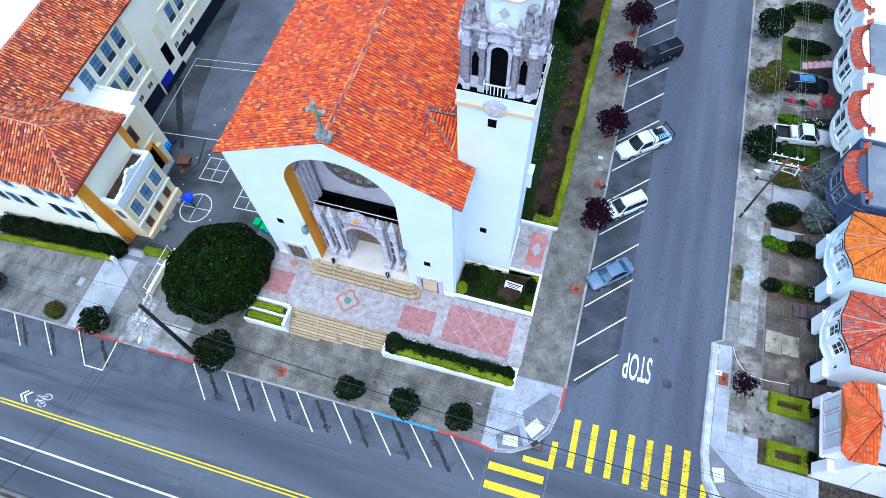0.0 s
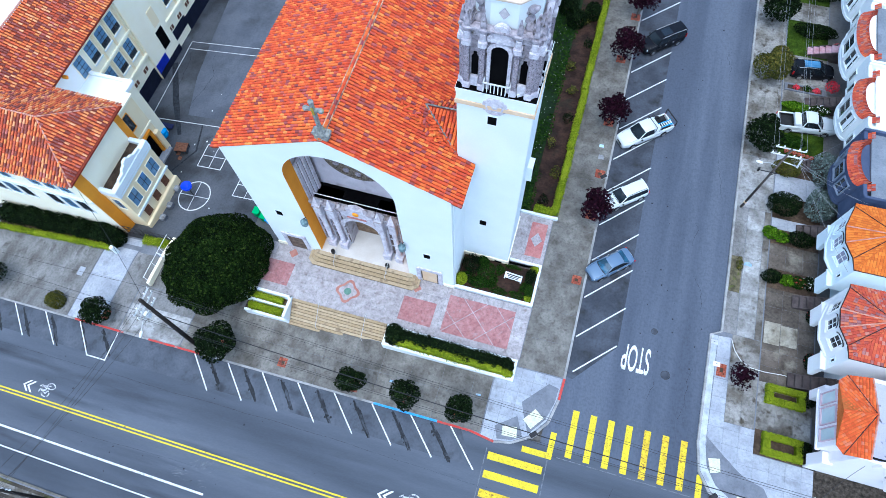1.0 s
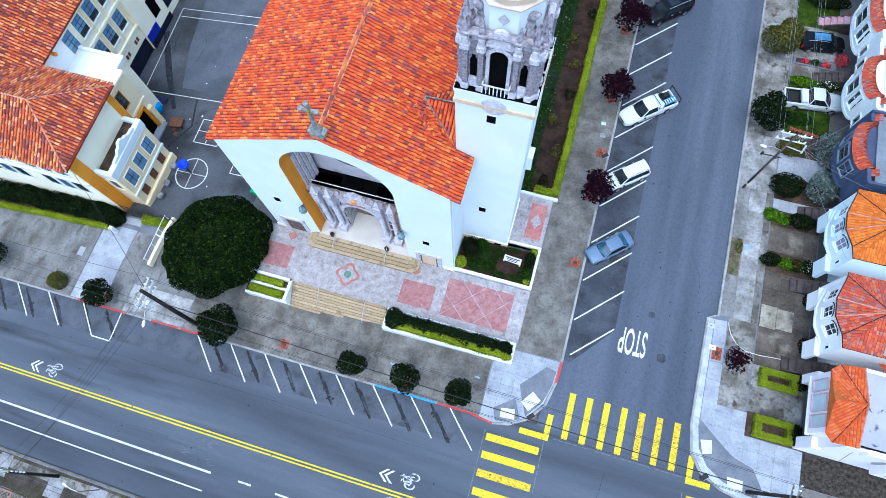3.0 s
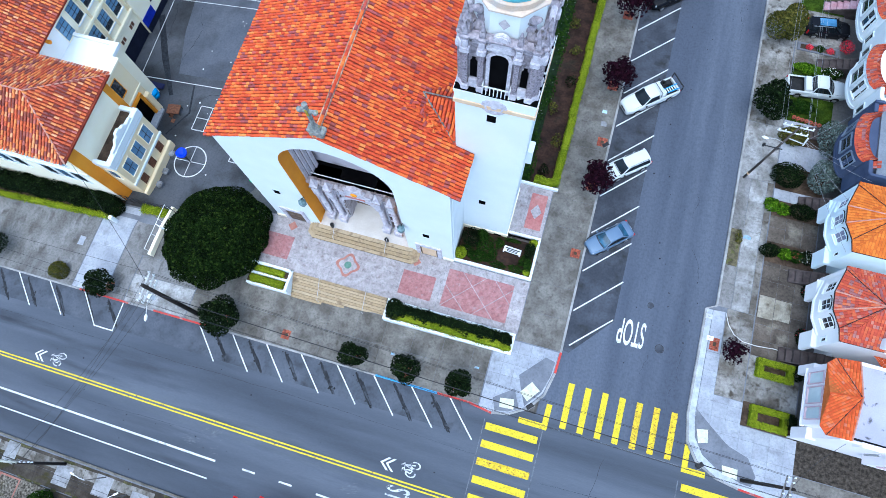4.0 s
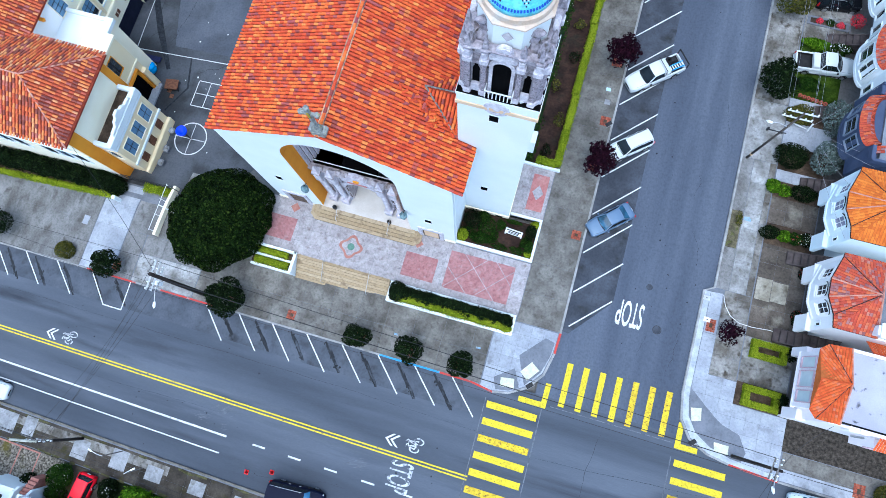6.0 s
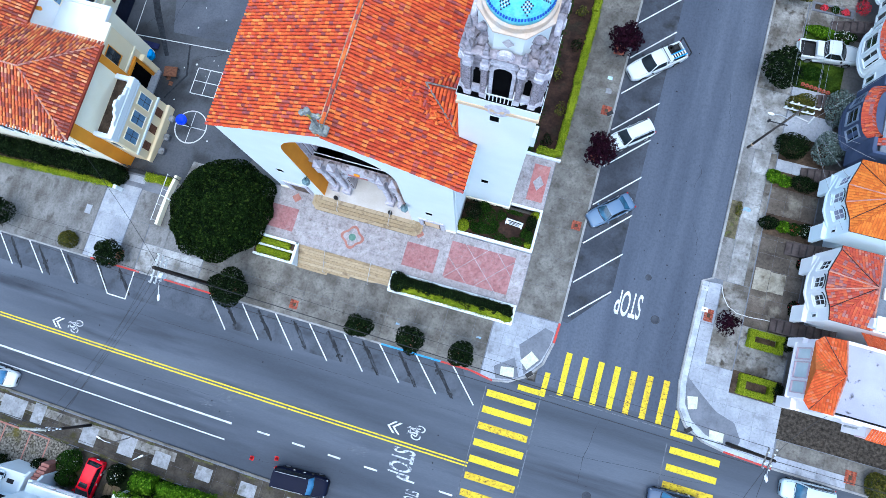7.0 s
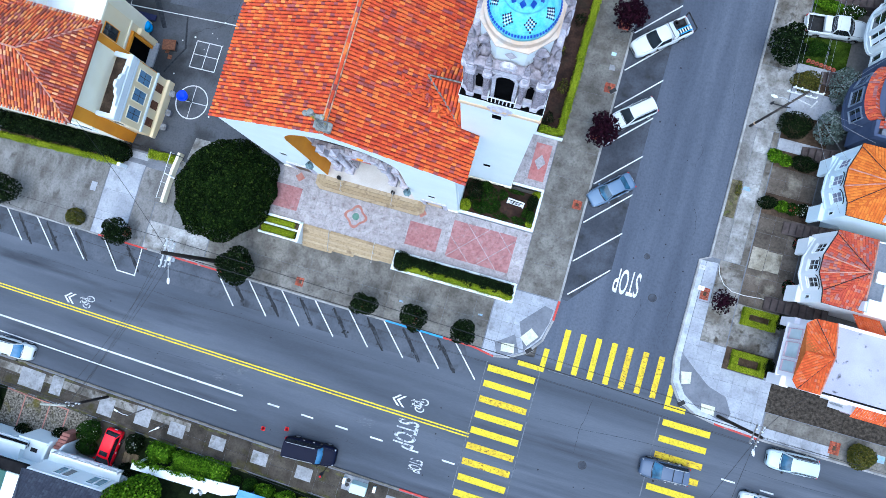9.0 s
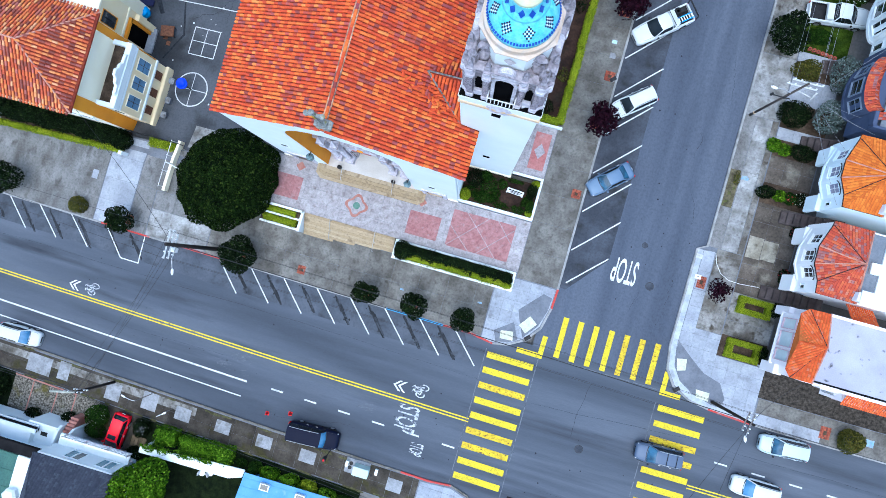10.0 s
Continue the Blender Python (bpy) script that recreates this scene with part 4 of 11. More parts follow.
def kerb(line, side, label, stone=KERB):
    """A kerb stone line 0.15 m wide, 0.16 m above the road."""
    ob = thing("kerb", (line[1][0], line[1][1], ground_z(*line[1])), label, "kerb", kind="structure", world_coords=True)
    pts = []
    for (x0, y0), (x1, y1) in zip(line, line[1:]):
        n = max(1, int(math.hypot(x1 - x0, y1 - y0) / 3))
        pts += [(x0 + (x1 - x0) * i / n, y0 + (y1 - y0) * i / n) for i in range(n)]
    pts.append(line[-1])
    ins = []
    for i, (x, y) in enumerate(pts):
        a, b = pts[max(0, i - 1)], pts[min(len(pts) - 1, i + 1)]
        d = math.hypot(b[0] - a[0], b[1] - a[1])
        ins.append((x - (b[1] - a[1]) / d * 0.2 * side, y + (b[0] - a[0]) / d * 0.17 * side))
    def run(i0, i1, lift, grow, m, name, lab=""):
        q = Shape()
        for i in range(i0, i1):
            p = [pts[i], pts[i + 1], ins[i + 1], ins[i]]
            if grow:
                c = (sum(e[0] for e in p) / 4, sum(e[1] for e in p) / 4)
                p = [(x + (x - c[0]) * 0.0 + (pts[i][0] - ins[i][0]) * (grow if k < 2 else 0), y + (pts[i][1] - ins[i][1]) * (grow if k < 2 else 0)) for k, (x, y) in enumerate(p)]
            q.add([(x, y, ground_z(x, y) + lift) for x, y in p] + [(x, y, ground_z(x, y) - 0.1) for x, y in p], [(0, 1, 2, 3), (0, 1, 5, 4), (1, 2, 6, 5), (2, 3, 7, 6), (3, 0, 4, 7)])
        return part(name, q, m, ob, lab)
    run(0, len(pts) - 1, 0.16, 0, stone, "kerb_stone")
    return lambda test, m, lab: [run(i, i + 1, 0.166, 0.04, m, "painted_kerb", lab) for i in range(len(pts) - 1) if test((pts[i][0] + pts[i + 1][0]) / 2, (pts[i][1] + pts[i + 1][1]) / 2)]


k = kerb(NW_KERB, 1, "pale concrete kerb with red and blue painted stretches")
k(lambda x, y: -4.4 < x < 1.0 and y < 9, RED_PAINT, "red painted kerb face")
k(lambda x, y: -12.0 < x < -4.4 and y < 9, BLUE_PAINT, "blue painted kerb face")
k(lambda x, y: -43.5 < x < -38.0 or -34.5 < x < -30, RED_PAINT, "red painted kerb face")
k(lambda x, y: x > 5.4 and 12.8 < y < 15.4, RED_PAINT, "red painted kerb face")
k = kerb(NE_KERB, 1, "pale concrete kerb round a widened corner")
k(lambda x, y: y < 9 and 22.6 < x < 27.2, RED_PAINT, "red painted kerb face")
k = kerb(SW_KERB, -1, "worn concrete kerb along the south side", mat("dark_kerb", (0.11, 0.1, 0.085), (0.2, 0.19, 0.165), scale=1.0, grain=16, fine=0.4))
k(lambda x, y: y > -8 and -3.4 < x < 1.0, RED_PAINT, "red painted kerb face")


def pavement(name, poly, bed, label):
    return solid(name, sheet(Shape(), poly, 0.12, skirt=0.2), bed, label, "pavement", "structure")


pv = pavement("pavement_north", [(-120, 8.6), (-1.5, 8.55), (-0.6, 8.4), (-0.6, 14.2), (-26, 14.2), (-26, 18.8), (-120, 18.8)], CONCRETE_GREY, "stained grey concrete pavement of large panels")
paving(pv, [(-62, 8.72), (-45.2, 8.7), (-45.2, 13.72), (-62, 13.72)], CONCRETE_WEST, 2.9, 2.55, gap=0.009)
paving(pv, [(-31.3, 8.7), (-0.65, 8.66), (-0.65, 14.15), (-31.3, 14.15)], CONCRETE, 2.9, 2.75)
paving(pv, [(-41.0, 8.7), (-38.7, 8.7), (-38.7, 13.72), (-41.0, 13.72)], CONCRETE_WEST, 2.9, 2.55, gap=0.009)
paving(pv, rect(-62, -45.2, 13.73, 16.6), CONCRETE_WEST, 2.9, 2.9, gap=0.009)
paving(pv, rect(-45.1, -41.1, 8.72, 18.6), CONCRETE_NEW, 4.0, 2.5, lift=0.156)
paving(pv, rect(-41.0, -26.2, 13.75, 18.7), CONCRETE_WEST, 3.0, 2.5, gap=0.009)
paving(pv, rect(-38.6, -31.4, 11.72, 13.72), CONCRETE_WEST, 2.4, 2.0, lift=0.156)
paving(pv, rect(-38.6, -31.4, 8.72, 11.7), CONCRETE_BLEACHED, 2.4, 1.5, lift=0.156)
pv = pavement("pavement_corner", [(-0.6, 8.4), (0.7, 8.3), (2.2, 8.6), (3.7, 9.5), (4.85, 11.05), (5.35, 13.2), (5.45, 15.2), (-0.6, 15.2)], CONCRETE_GREY, "pale scored concrete at the street corner with kerb ramps")
paving(pv, [(-0.55, 8.45), (0.7, 8.36), (2.15, 8.65), (3.6, 9.6), (4.75, 11.15), (5.25, 13.2), (5.35, 15.15), (-0.55, 15.15)], CONCRETE_NEW, 1.15, 1.15, gap=0.02)
part("ramp_apron", sheet(Shape(), [(0.5, 9.6), (2.2, 10.9), (3.0, 9.25), (2.1, 8.75), (0.9, 8.55)], 0.158, step=50), CONCRETE_GREY, pv, "grey concrete kerb ramp")
part("ramp_apron", sheet(Shape(), [(2.3, 12.2), (4.3, 14.4), (5.2, 14.2), (5.1, 12.9), (4.6, 11.2), (3.4, 9.6), (2.6, 11.4)], 0.158, step=50), CONCRETE_GREY, pv, "grey concrete kerb ramp")
RAMP_YELLOW = mat("pale_yellow_domes", (0.66, 0.66, 0.48), (0.56, 0.56, 0.42), scale=2, grain=20, fine=0.3)
for p in ([(1.25, 8.95), (2.55, 9.05), (2.4, 9.95), (1.15, 9.75)], [(2.75, 10.75), (3.55, 10.1), (4.45, 11.3), (3.6, 11.9)]):
    part("tactile_paving", sheet(Shape(), p, 0.164, step=50), RAMP_YELLOW, pv, "pale yellow tactile paving")
pv = pavement("pavement_west_side", rect(1.2, 5.45, 15.2, 110), CONCRETE_GREY, "brownish grey concrete pavement along the side street")
paving(pv, rect(1.25, 5.4, 15.25, 82), CONCRETE, 4.15, 3.0)
pv = pavement("pavement_east_side", [(18.5, 110), (18.4, 23.4), (17.6, 22.8), (17.55, 13.0), (17.9, 10.7), (18.9, 9.3), (20.6, 8.4), (22.6, 8.0), (27, 7.75), (60, 7.7), (60, 10.4), (26.6, 10.4), (26.6, 13.3), (22, 13.3), (22, 110)], CONCRETE_GREY, "weathered pale and brown concrete pavement")
paving(pv, rect(18.55, 19.7, 23.4, 37.0), CONCRETE_WEST, 1.2, 2.4)
paving(pv, rect(19.72, 21.3, 23.4, 37.0), CONCRETE_BLEACHED, 1.6, 1.6)
paving(pv, rect(21.32, 21.9, 23.4, 37.0), CONCRETE_MOTTLED, 0.6, 2.4)
paving(pv, rect(18.55, 21.9, 37.03, 43.4), CONCRETE_BLEACHED, 1.75, 2.1)
paving(pv, rect(18.55, 21.9, 43.43, 82), CONCRETE_MOTTLED, 1.75, 2.4)
paving(pv, [(18.2, 22.9), (18.2, 19.0), (19.4, 19.0), (19.3, 23.0)], CONCRETE_NEW, 1.3, 1.9, gap=0.02)
paving(pv, rect(19.42, 21.9, 15.3, 23.37), CONCRETE_MOTTLED, 1.3, 1.9, gap=0.02)
paving(pv, [(18.2, 18.97), (18.15, 13.0), (18.45, 11.2), (19.3, 9.9), (20.75, 9.0), (22.7, 8.5), (26.5, 8.2), (26.9, 8.2), (26.9, 13.25), (22.0, 13.25), (22.0, 15.27), (19.4, 15.27), (19.4, 18.97)], CONCRETE_NEW, 1.3, 1.3, gap=0.02)
KERB_PALE = mat("pale_kerb_concrete", (0.36, 0.39, 0.43), (0.5, 0.53, 0.57), scale=0.8, grain=20, fine=0.25, stain=((0.26, 0.27, 0.28), 1.0, 0.58, 0.75))
band_out, band_in = [(17.62, 22.9), (17.6, 13.0), (17.95, 10.7), (18.95, 9.28), (20.65, 8.38), (22.65, 8.02), (27.0, 7.78)], [(18.16, 22.9), (18.11, 13.0), (18.41, 11.15), (19.27, 9.86), (20.73, 8.96), (22.7, 8.46), (27.0, 8.16)]
for i in range(6):
    part("kerb_band", sheet(Shape(), [band_out[i], band_in[i], band_in[i + 1], band_out[i + 1]], 0.157, step=2), KERB_PALE, pv, "broad pale kerb band")
paving(pv, [(27.05, 7.85), (33.6, 7.8), (33.6, 8.9), (27.05, 8.9)], CONCRETE_NEW, 1.3, 1.1, gap=0.02)
paving(pv, [(27.05, 8.92), (33.6, 8.92), (33.6, 7.8), (45, 7.75), (45, 10.35), (27.05, 10.35)], CONCRETE, 2.2, 1.3)
part("ramp_apron", sheet(Shape(), [(18.2, 13.6), (19.7, 12.4), (20.9, 11.5), (21.4, 11.2), (23.07, 10.7), (23.9, 9.3), (23.6, 8.42), (22.65, 8.5), (20.75, 9.0), (19.3, 9.9), (18.45, 11.2), (18.17, 12.8)], 0.1585, step=50), CONCRETE_GREY, pv, "grey concrete kerb ramp")
for p in ([(18.45, 11.9), (18.75, 10.75), (19.55, 11.0), (19.4, 12.1)], [(21.0, 9.5), (21.15, 8.75), (22.4, 8.65), (22.35, 9.5)]):
    part("tactile_paving", sheet(Shape(), p, 0.164, step=50), RAMP_YELLOW, pv, "pale yellow tactile paving")
pv = pavement("pavement_south", [(-120, -7.1), (-1.6, -6.9), (0.6, -6.7), (2.3, -7.2), (3.6, -8.4), (4.4, -10.5), (4.6, -60), (2, -60), (2, -10), (-120, -10.1)], CONCRETE_GREY, "dark weathered concrete pavement with pale slabs")
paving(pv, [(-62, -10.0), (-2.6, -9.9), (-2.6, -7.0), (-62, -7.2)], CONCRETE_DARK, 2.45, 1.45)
paving(pv, [(-2.5, -9.9), (2, -9.9), (3.6, -8.6), (2.2, -7.35), (0.6, -6.85), (-1.6, -7.05), (-2.5, -7.1)], CONCRETE_NEW, 1.2, 1.2)
SLAB = mat("pale_slab", (0.24, 0.245, 0.255), (0.36, 0.365, 0.38), scale=1.0, grain=16, fine=0.35, stain=((0.14, 0.135, 0.12), 1.2, 0.55, 0.72))
paving(pv, [(-52, -8.3), (-27.2, -8.2), (-27.2, -7.3), (-52, -7.5)], CONCRETE_MOTTLED, 1.9, 1.2, lift=0.156)
for x, w, y0, d in ((-46.4, 1.5, -9.4, 2.0), (-43.3, 0.7, -9.2, 2.0), (-37.0, 0.9, -9.5, 1.9), (-32.6, 0.9, -9.2, 1.9), (-28.6, 0.9, -9.1, 1.4), (-23.9, 0.85, -8.95, 1.3), (-19.15, 0.87, -9.0, 1.3), (-14.3, 0.87, -9.0, 1.3), (-4.9, 0.8, -9.0, 1.3)):
    paving(pv, rect(x - w, x + w, y0, y0 + d), SLAB, 4, 3, lift=0.162)
MOSS = mat("mossy_joint", (0.05, 0.05, 0.016), (0.11, 0.1, 0.04), scale=2, grain=8, fine=0.5)
rnd = random.Random(41)
for i in range(40):
    x, y = -48 + 46 * i / 40 + rnd.uniform(-0.5, 0.5), rnd.choice((-7.25, -9.85, -9.95)) + rnd.uniform(-0.1, 0.1)
    e = rnd.uniform(0.4, 1.1)
    part("moss", sheet(Shape(), [(x + e * math.cos(a) * rnd.uniform(0.6, 1.1), y + 0.14 * math.sin(a) * rnd.uniform(0.5, 1.2)) for a in (k * math.pi / 5 for k in range(10))], 0.16, step=50), MOSS, pv)

# ---- the church ----
FLOOR = 0.8
PX0, PX1 = -26.0, 1.2
plaza = solid("plaza", Shape().box(PX0, PX1, 15.75, 21.0, -3.2, FLOOR - 0.03).box(-2.3, PX1, 25.2, 30.8, -1, FLOOR - 0.03).box(-11.4, PX1, 15.2, 15.76, -1, FLOOR - 0.03), CONCRETE_GREY, "raised forecourt of pale scored concrete with pink panels", "plaza", "structure")


def flat_paving(parent, poly, z, material, px, py, gap=0.02, name="panel", drop=0.03):
    bm = bmesh.new()
    bm.faces.new([bm.verts.new((x, y, 0)) for x, y in poly])
    for axis, step in ((0, px), (1, py)):
        lo, hi = min(p[axis] for p in poly), max(p[axis] for p in poly)
        k = 1
        while lo + k * step < hi - 0.2:
            co, no = [0, 0, 0], [0, 0, 0]
            co[axis], no[axis] = lo + k * step, 1
            bmesh.ops.bisect_plane(bm, geom=bm.verts[:] + bm.edges[:] + bm.faces[:], plane_co=co, plane_no=no)
            k += 1
    for f in bm.faces:
        c = f.calc_center_median()
        pts = [(c.x + (v.co.x - c.x) * (1 - gap / max(0.3, abs(v.co.x - c.x)) / 2), c.y + (v.co.y - c.y) * (1 - gap / max(0.3, abs(v.co.y - c.y)) / 2)) for v in f.verts]
        q = Shape().prism(pts, z - drop, z)
        me = bpy.data.meshes.new(name)
        me.from_pydata(q.v, [], q.f)
        me.materials.append(material)
        part(name, me, material, parent)
    bm.free()


flat_paving(plaza, rect(PX0, PX1, 15.75, 20.95), FLOOR, PLAZA, 1.36, 1.3)
flat_paving(plaza, rect(-2.2, PX1, 25.3, 30.7), FLOOR, PLAZA, 1.2, 1.35)
for poly in (rect(-6.6, -0.15, 16.45, 20.2), rect(-10.85, -7.6, 16.55, 18.95), rect(-25.7, -22.3, 16.75, 19.1)):
    part("pink_panel", Shape().prism(poly, FLOOR - 0.01, FLOOR + 0.006), PLAZA_PINK, plaza, "pink tinted concrete panel")
for a in (stripe(-6.6, 16.45, -2.9, 20.2, 0.055), stripe(-3.4, 16.45, -0.2, 19.7, 0.055), stripe(-6.6, 18.6, -4.2, 16.45, 0.055), stripe(-5.2, 20.2, -1.4, 16.45, 0.055), stripe(-2.0, 20.2, -0.2, 18.3, 0.055)):
    part("joint", Shape().prism(a, FLOOR, FLOOR + 0.009), PLAZA, plaza)
part("coral_panel", Shape().prism(rect(-0.75, 0.85, 26.2, 30.0), FLOOR - 0.01, FLOOR + 0.006), PLAZA_CORAL, plaza, "coral tinted concrete panel")
part("diamond", Shape().prism([(0.05, 27.3), (0.62, 28.1), (0.05, 28.9), (-0.52, 28.1)], FLOOR, FLOOR + 0.012), PLAZA, plaza, "pale diamond inlay")
for x, y in ((-9.95, 20.0), (-22.9, 20.2)):
    part("diamond", Shape().prism([(x - 0.5, y), (x, y - 0.5), (x + 0.5, y), (x, y + 0.5)], FLOOR, FLOOR + 0.008), TERRA, plaza, "terracotta diamond inlay")
q = Shape()
ring = [(1.05 * (1 + 0.16 * math.cos(4 * a)) * math.cos(a), 1.05 * (1 + 0.16 * math.cos(4 * a)) * math.sin(a)) for a in (2 * math.pi * i / 32 for i in range(32))]
q.add([(-16.3 + x * k, 17.85 + y * k, FLOOR + 0.008) for k in (1, 0.76) for x, y in ring], [(i, (i + 1) % 32, 32 + (i + 1) % 32, 32 + i) for i in range(32)])
part("medallion_ring", q, TERRA, plaza, "terracotta quatrefoil ring")
part("medallion_centre", Shape().lathe([(0.36, 0), (0.36, 0.012)], 20, (-16.3, 17.85, FLOOR)), VERDE, plaza, "green round centre")

# Riser colour set darker than the treads: their lesser light is painted in.
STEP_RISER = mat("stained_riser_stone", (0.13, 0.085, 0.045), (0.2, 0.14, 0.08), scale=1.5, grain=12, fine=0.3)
# street stairs, buried step by step in the rising pavement
stair = thing("street_stairs", (-16.4, 14.6, ground_z(-16.4, 14)), "broad tan stone steps up from the pavement", "stairs", kind="structure", world_coords=True)
for i in range(9):
    y = 13.6 + 0.24 * i
    part("step", Shape().box(-21.2, -11.6, y, 15.8, FLOOR - 0.2 * (9 - i) - 0.8, FLOOR - 0.2 * (8 - i)), STEP_STONE, stair, bevel=0.015)
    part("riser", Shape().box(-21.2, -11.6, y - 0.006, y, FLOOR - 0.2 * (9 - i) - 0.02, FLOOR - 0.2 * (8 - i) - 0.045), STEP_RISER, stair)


def handrail(x, y0, y1, z0, z1, label):
    ob = thing("handrail", (x, (y0 + y1) / 2, z0), label, "handrail", "", world_coords=True)
    part("rail", Shape().tube([(x, y0, z0 + 0.85), (x, y1, z1 + 0.85), (x, y1 + 0.3, z1 + 0.85)], 0.025), METAL, ob)
    for y, z in ((y0, z0), ((y0 + y1) / 2, (z0 + z1) / 2), (y1, z1)):
        part("post", Shape().tube([(x, y, z - 0.3), (x, y, z + 0.85)], 0.022), METAL, ob)


for x in (-18.3, -13.6):
    handrail(x, 13.8, 15.7, ground_z(x, 13.8) + 0.2, FLOOR, "thin grey metal handrail on the street stairs")
for x in (-18.4, -13.1):
    handrail(x, 19.9, 20.9, FLOOR + 0.1, FLOOR + 0.75, "thin grey metal handrail on the porch steps")

church = thing("church", (-15.5, 21.5, FLOOR), "white stucco mission church with red tile roof and bell tower", "church", world_coords=True)
FY, CX, EAVE = 21.0, -15.6, 17.5
WX0, WX1, BACK = -24.7, -6.5, 92.0
PORCH = 1.6
AR, AZ, ACX = 4.55, 15.4, -15.5
AX0, AX1 = ACX - AR, ACX + AR


def arch_curve(r, z, n=36):
    return [(ACX - r * math.cos(math.pi * i / n), z + r * math.sin(math.pi * i / n)) for i in range(n + 1)]


# front wall: a gable cut by the great arch
q = Shape()
outer = lambda x: 22.1 - abs(x - CX) * 4.55 / 9.8 - 0.04
cur = arch_curve(AR, AZ)
n0 = []
for y in (FY, FY + 1.1):
    n0.append(q.n)
    q.v += [(x, y, z) for x, z in cur] + [(x, y, outer(x)) for x, _ in cur]
    q.n = len(q.v)
N = len(cur)
for b, flip in ((n0[0], 1), (n0[1], -1)):
    q.f += [(b + i, b + i + 1, b + N + i + 1, b + N + i) for i in range(N - 1)]
q.f += [(n0[0] + N + i, n0[0] + N + i + 1, n0[1] + N + i + 1, n0[1] + N + i) for i in range(N - 1)]
for x0, x1 in ((WX0, AX0), (AX1, WX1)):
    q.add([(x0, y, z) for y in (FY, FY + 1.1) for z in (-4.0,)] + [(x1, y, -4.0) for y in (FY, FY + 1.1)] + [(x0, y, outer(x0)) for y in (FY, FY + 1.1)] + [(x1, y, outer(x1)) for y in (FY, FY + 1.1)],
          [(0, 2, 6, 4), (1, 3, 7, 5), (0, 1, 5, 4), (2, 3, 7, 6), (4, 5, 7, 6)])
part("front_wall", q, STUCCO, church, "white stucco gable wall")
q = Shape()
for i in range(N - 1):
    q.add([(cur[i][0], FY + 0.02, cur[i][1]), (cur[i + 1][0], FY + 0.02, cur[i + 1][1]), (cur[i + 1][0], FY + 1.4, cur[i + 1][1]), (cur[i][0], FY + 1.4, cur[i][1])], [(0, 1, 2, 3)])
for x in (AX0, AX1):
    q.box(x - 0.01, x + 0.01, FY + 0.02, FY + 1.4, PORCH, AZ)
part("arch_reveal", q, OCHRE, church, "ochre painted arch reveal")
# Dark stone whose colour carries the shade of grooves, recesses and frieze lines.
SHADE_STONE = mat("aged_recess_stone", (0.09, 0.065, 0.06), (0.2, 0.15, 0.135), scale=3, grain=10, fine=0.5, bump=0.5)
# inner orders: fluted pilasters, back wall and vault
for sx, x in ((1, AX0), (-1, AX1)):
    for j in range(4):
        part("fluted_pilaster", Shape().box(min(x + sx * 0.0, x + sx * (0.16 + 0.14 * j)), max(x, x + sx * (0.16 + 0.14 * j)), FY + 1.4 + 0.42 * j, FY + 1.8 + 0.42 * j, PORCH, AZ - 0.4), STONE_PALE, church, "pale stepped pilaster", bevel=0.02)
        part("pilaster_groove", Shape().box(min(x, x + sx * (0.165 + 0.14 * j)), max(x, x + sx * (0.165 + 0.14 * j)), FY + 1.76 + 0.42 * j, FY + 1.83 + 0.42 * j, PORCH, AZ - 0.45), SHADE_STONE, church, "dark strip coloured as the shade between pilasters")
q = Shape().box(AX0 - 0.3, AX1 + 0.3, FY + 3.42, FY + 3.7, -1, 18.6).box(ACX - 3.0, ACX + 3.0, FY + 3.42, FY + 3.7, 18.6, 20.25)
part("porch_back_wall", q, PORCH_WALL, church)
q = Shape()
for i in range(N - 1):
    q.add([(ACX + (x - ACX) * 1.03, y, AZ + (z - AZ) * 1.03) for (x, z) in (cur[i], cur[i + 1]) for y in (FY + 1.1, FY + 3.5)], [(0, 2, 3, 1)])
for x in (AX0 - 0.14, AX1 + 0.14):
    q.box(x - 0.02, x + 0.02, FY + 1.1, FY + 3.5, PORCH, AZ)
part("porch_vault", q, PORCH_WALL, church)
PORCH_STONE = mat("polished_porch_stone", (0.56, 0.52, 0.47), (0.64, 0.61, 0.57), scale=0.8, grain=10, fine=0.2)
# round painted panel above the portal
rose = part("rose_panel", Shape().lathe([(0.0, 0.08), (2.5, 0.08), (2.5, 0.16), (2.85, 0.16), (2.85, 0)], 44, m=pose(CX, FY + 3.42, 14.6, 90, 0, 0), close=False), mat("rose_carving", (0.11, 0.082, 0.06), (0.32, 0.27, 0.22), scale=7, grain=9, fine=0.6, bump=0.9, depth=0.1, stain=((0.05, 0.036, 0.03), 6.0, 0.55, 0.66)), church, "round panel of brown carved relief on the porch wall")
for k in range(12):
    a = math.pi * k / 6
    part("rosette", Shape().lathe([(0.02, 0.16), (0.26, 0.12), (0.3, 0)], 8, m=pose(CX + 2.05 * math.cos(a), FY + 3.36, 14.6 + 2.05 * math.sin(a), 90, 0, 0)), STONE_CARVED, rose)
part("porch_floor", Shape().box(AX0 - 0.1, AX1 + 0.1, 20.95, FY + 3.5, -1, PORCH), PORCH_STONE, church, "pale stone porch floor")
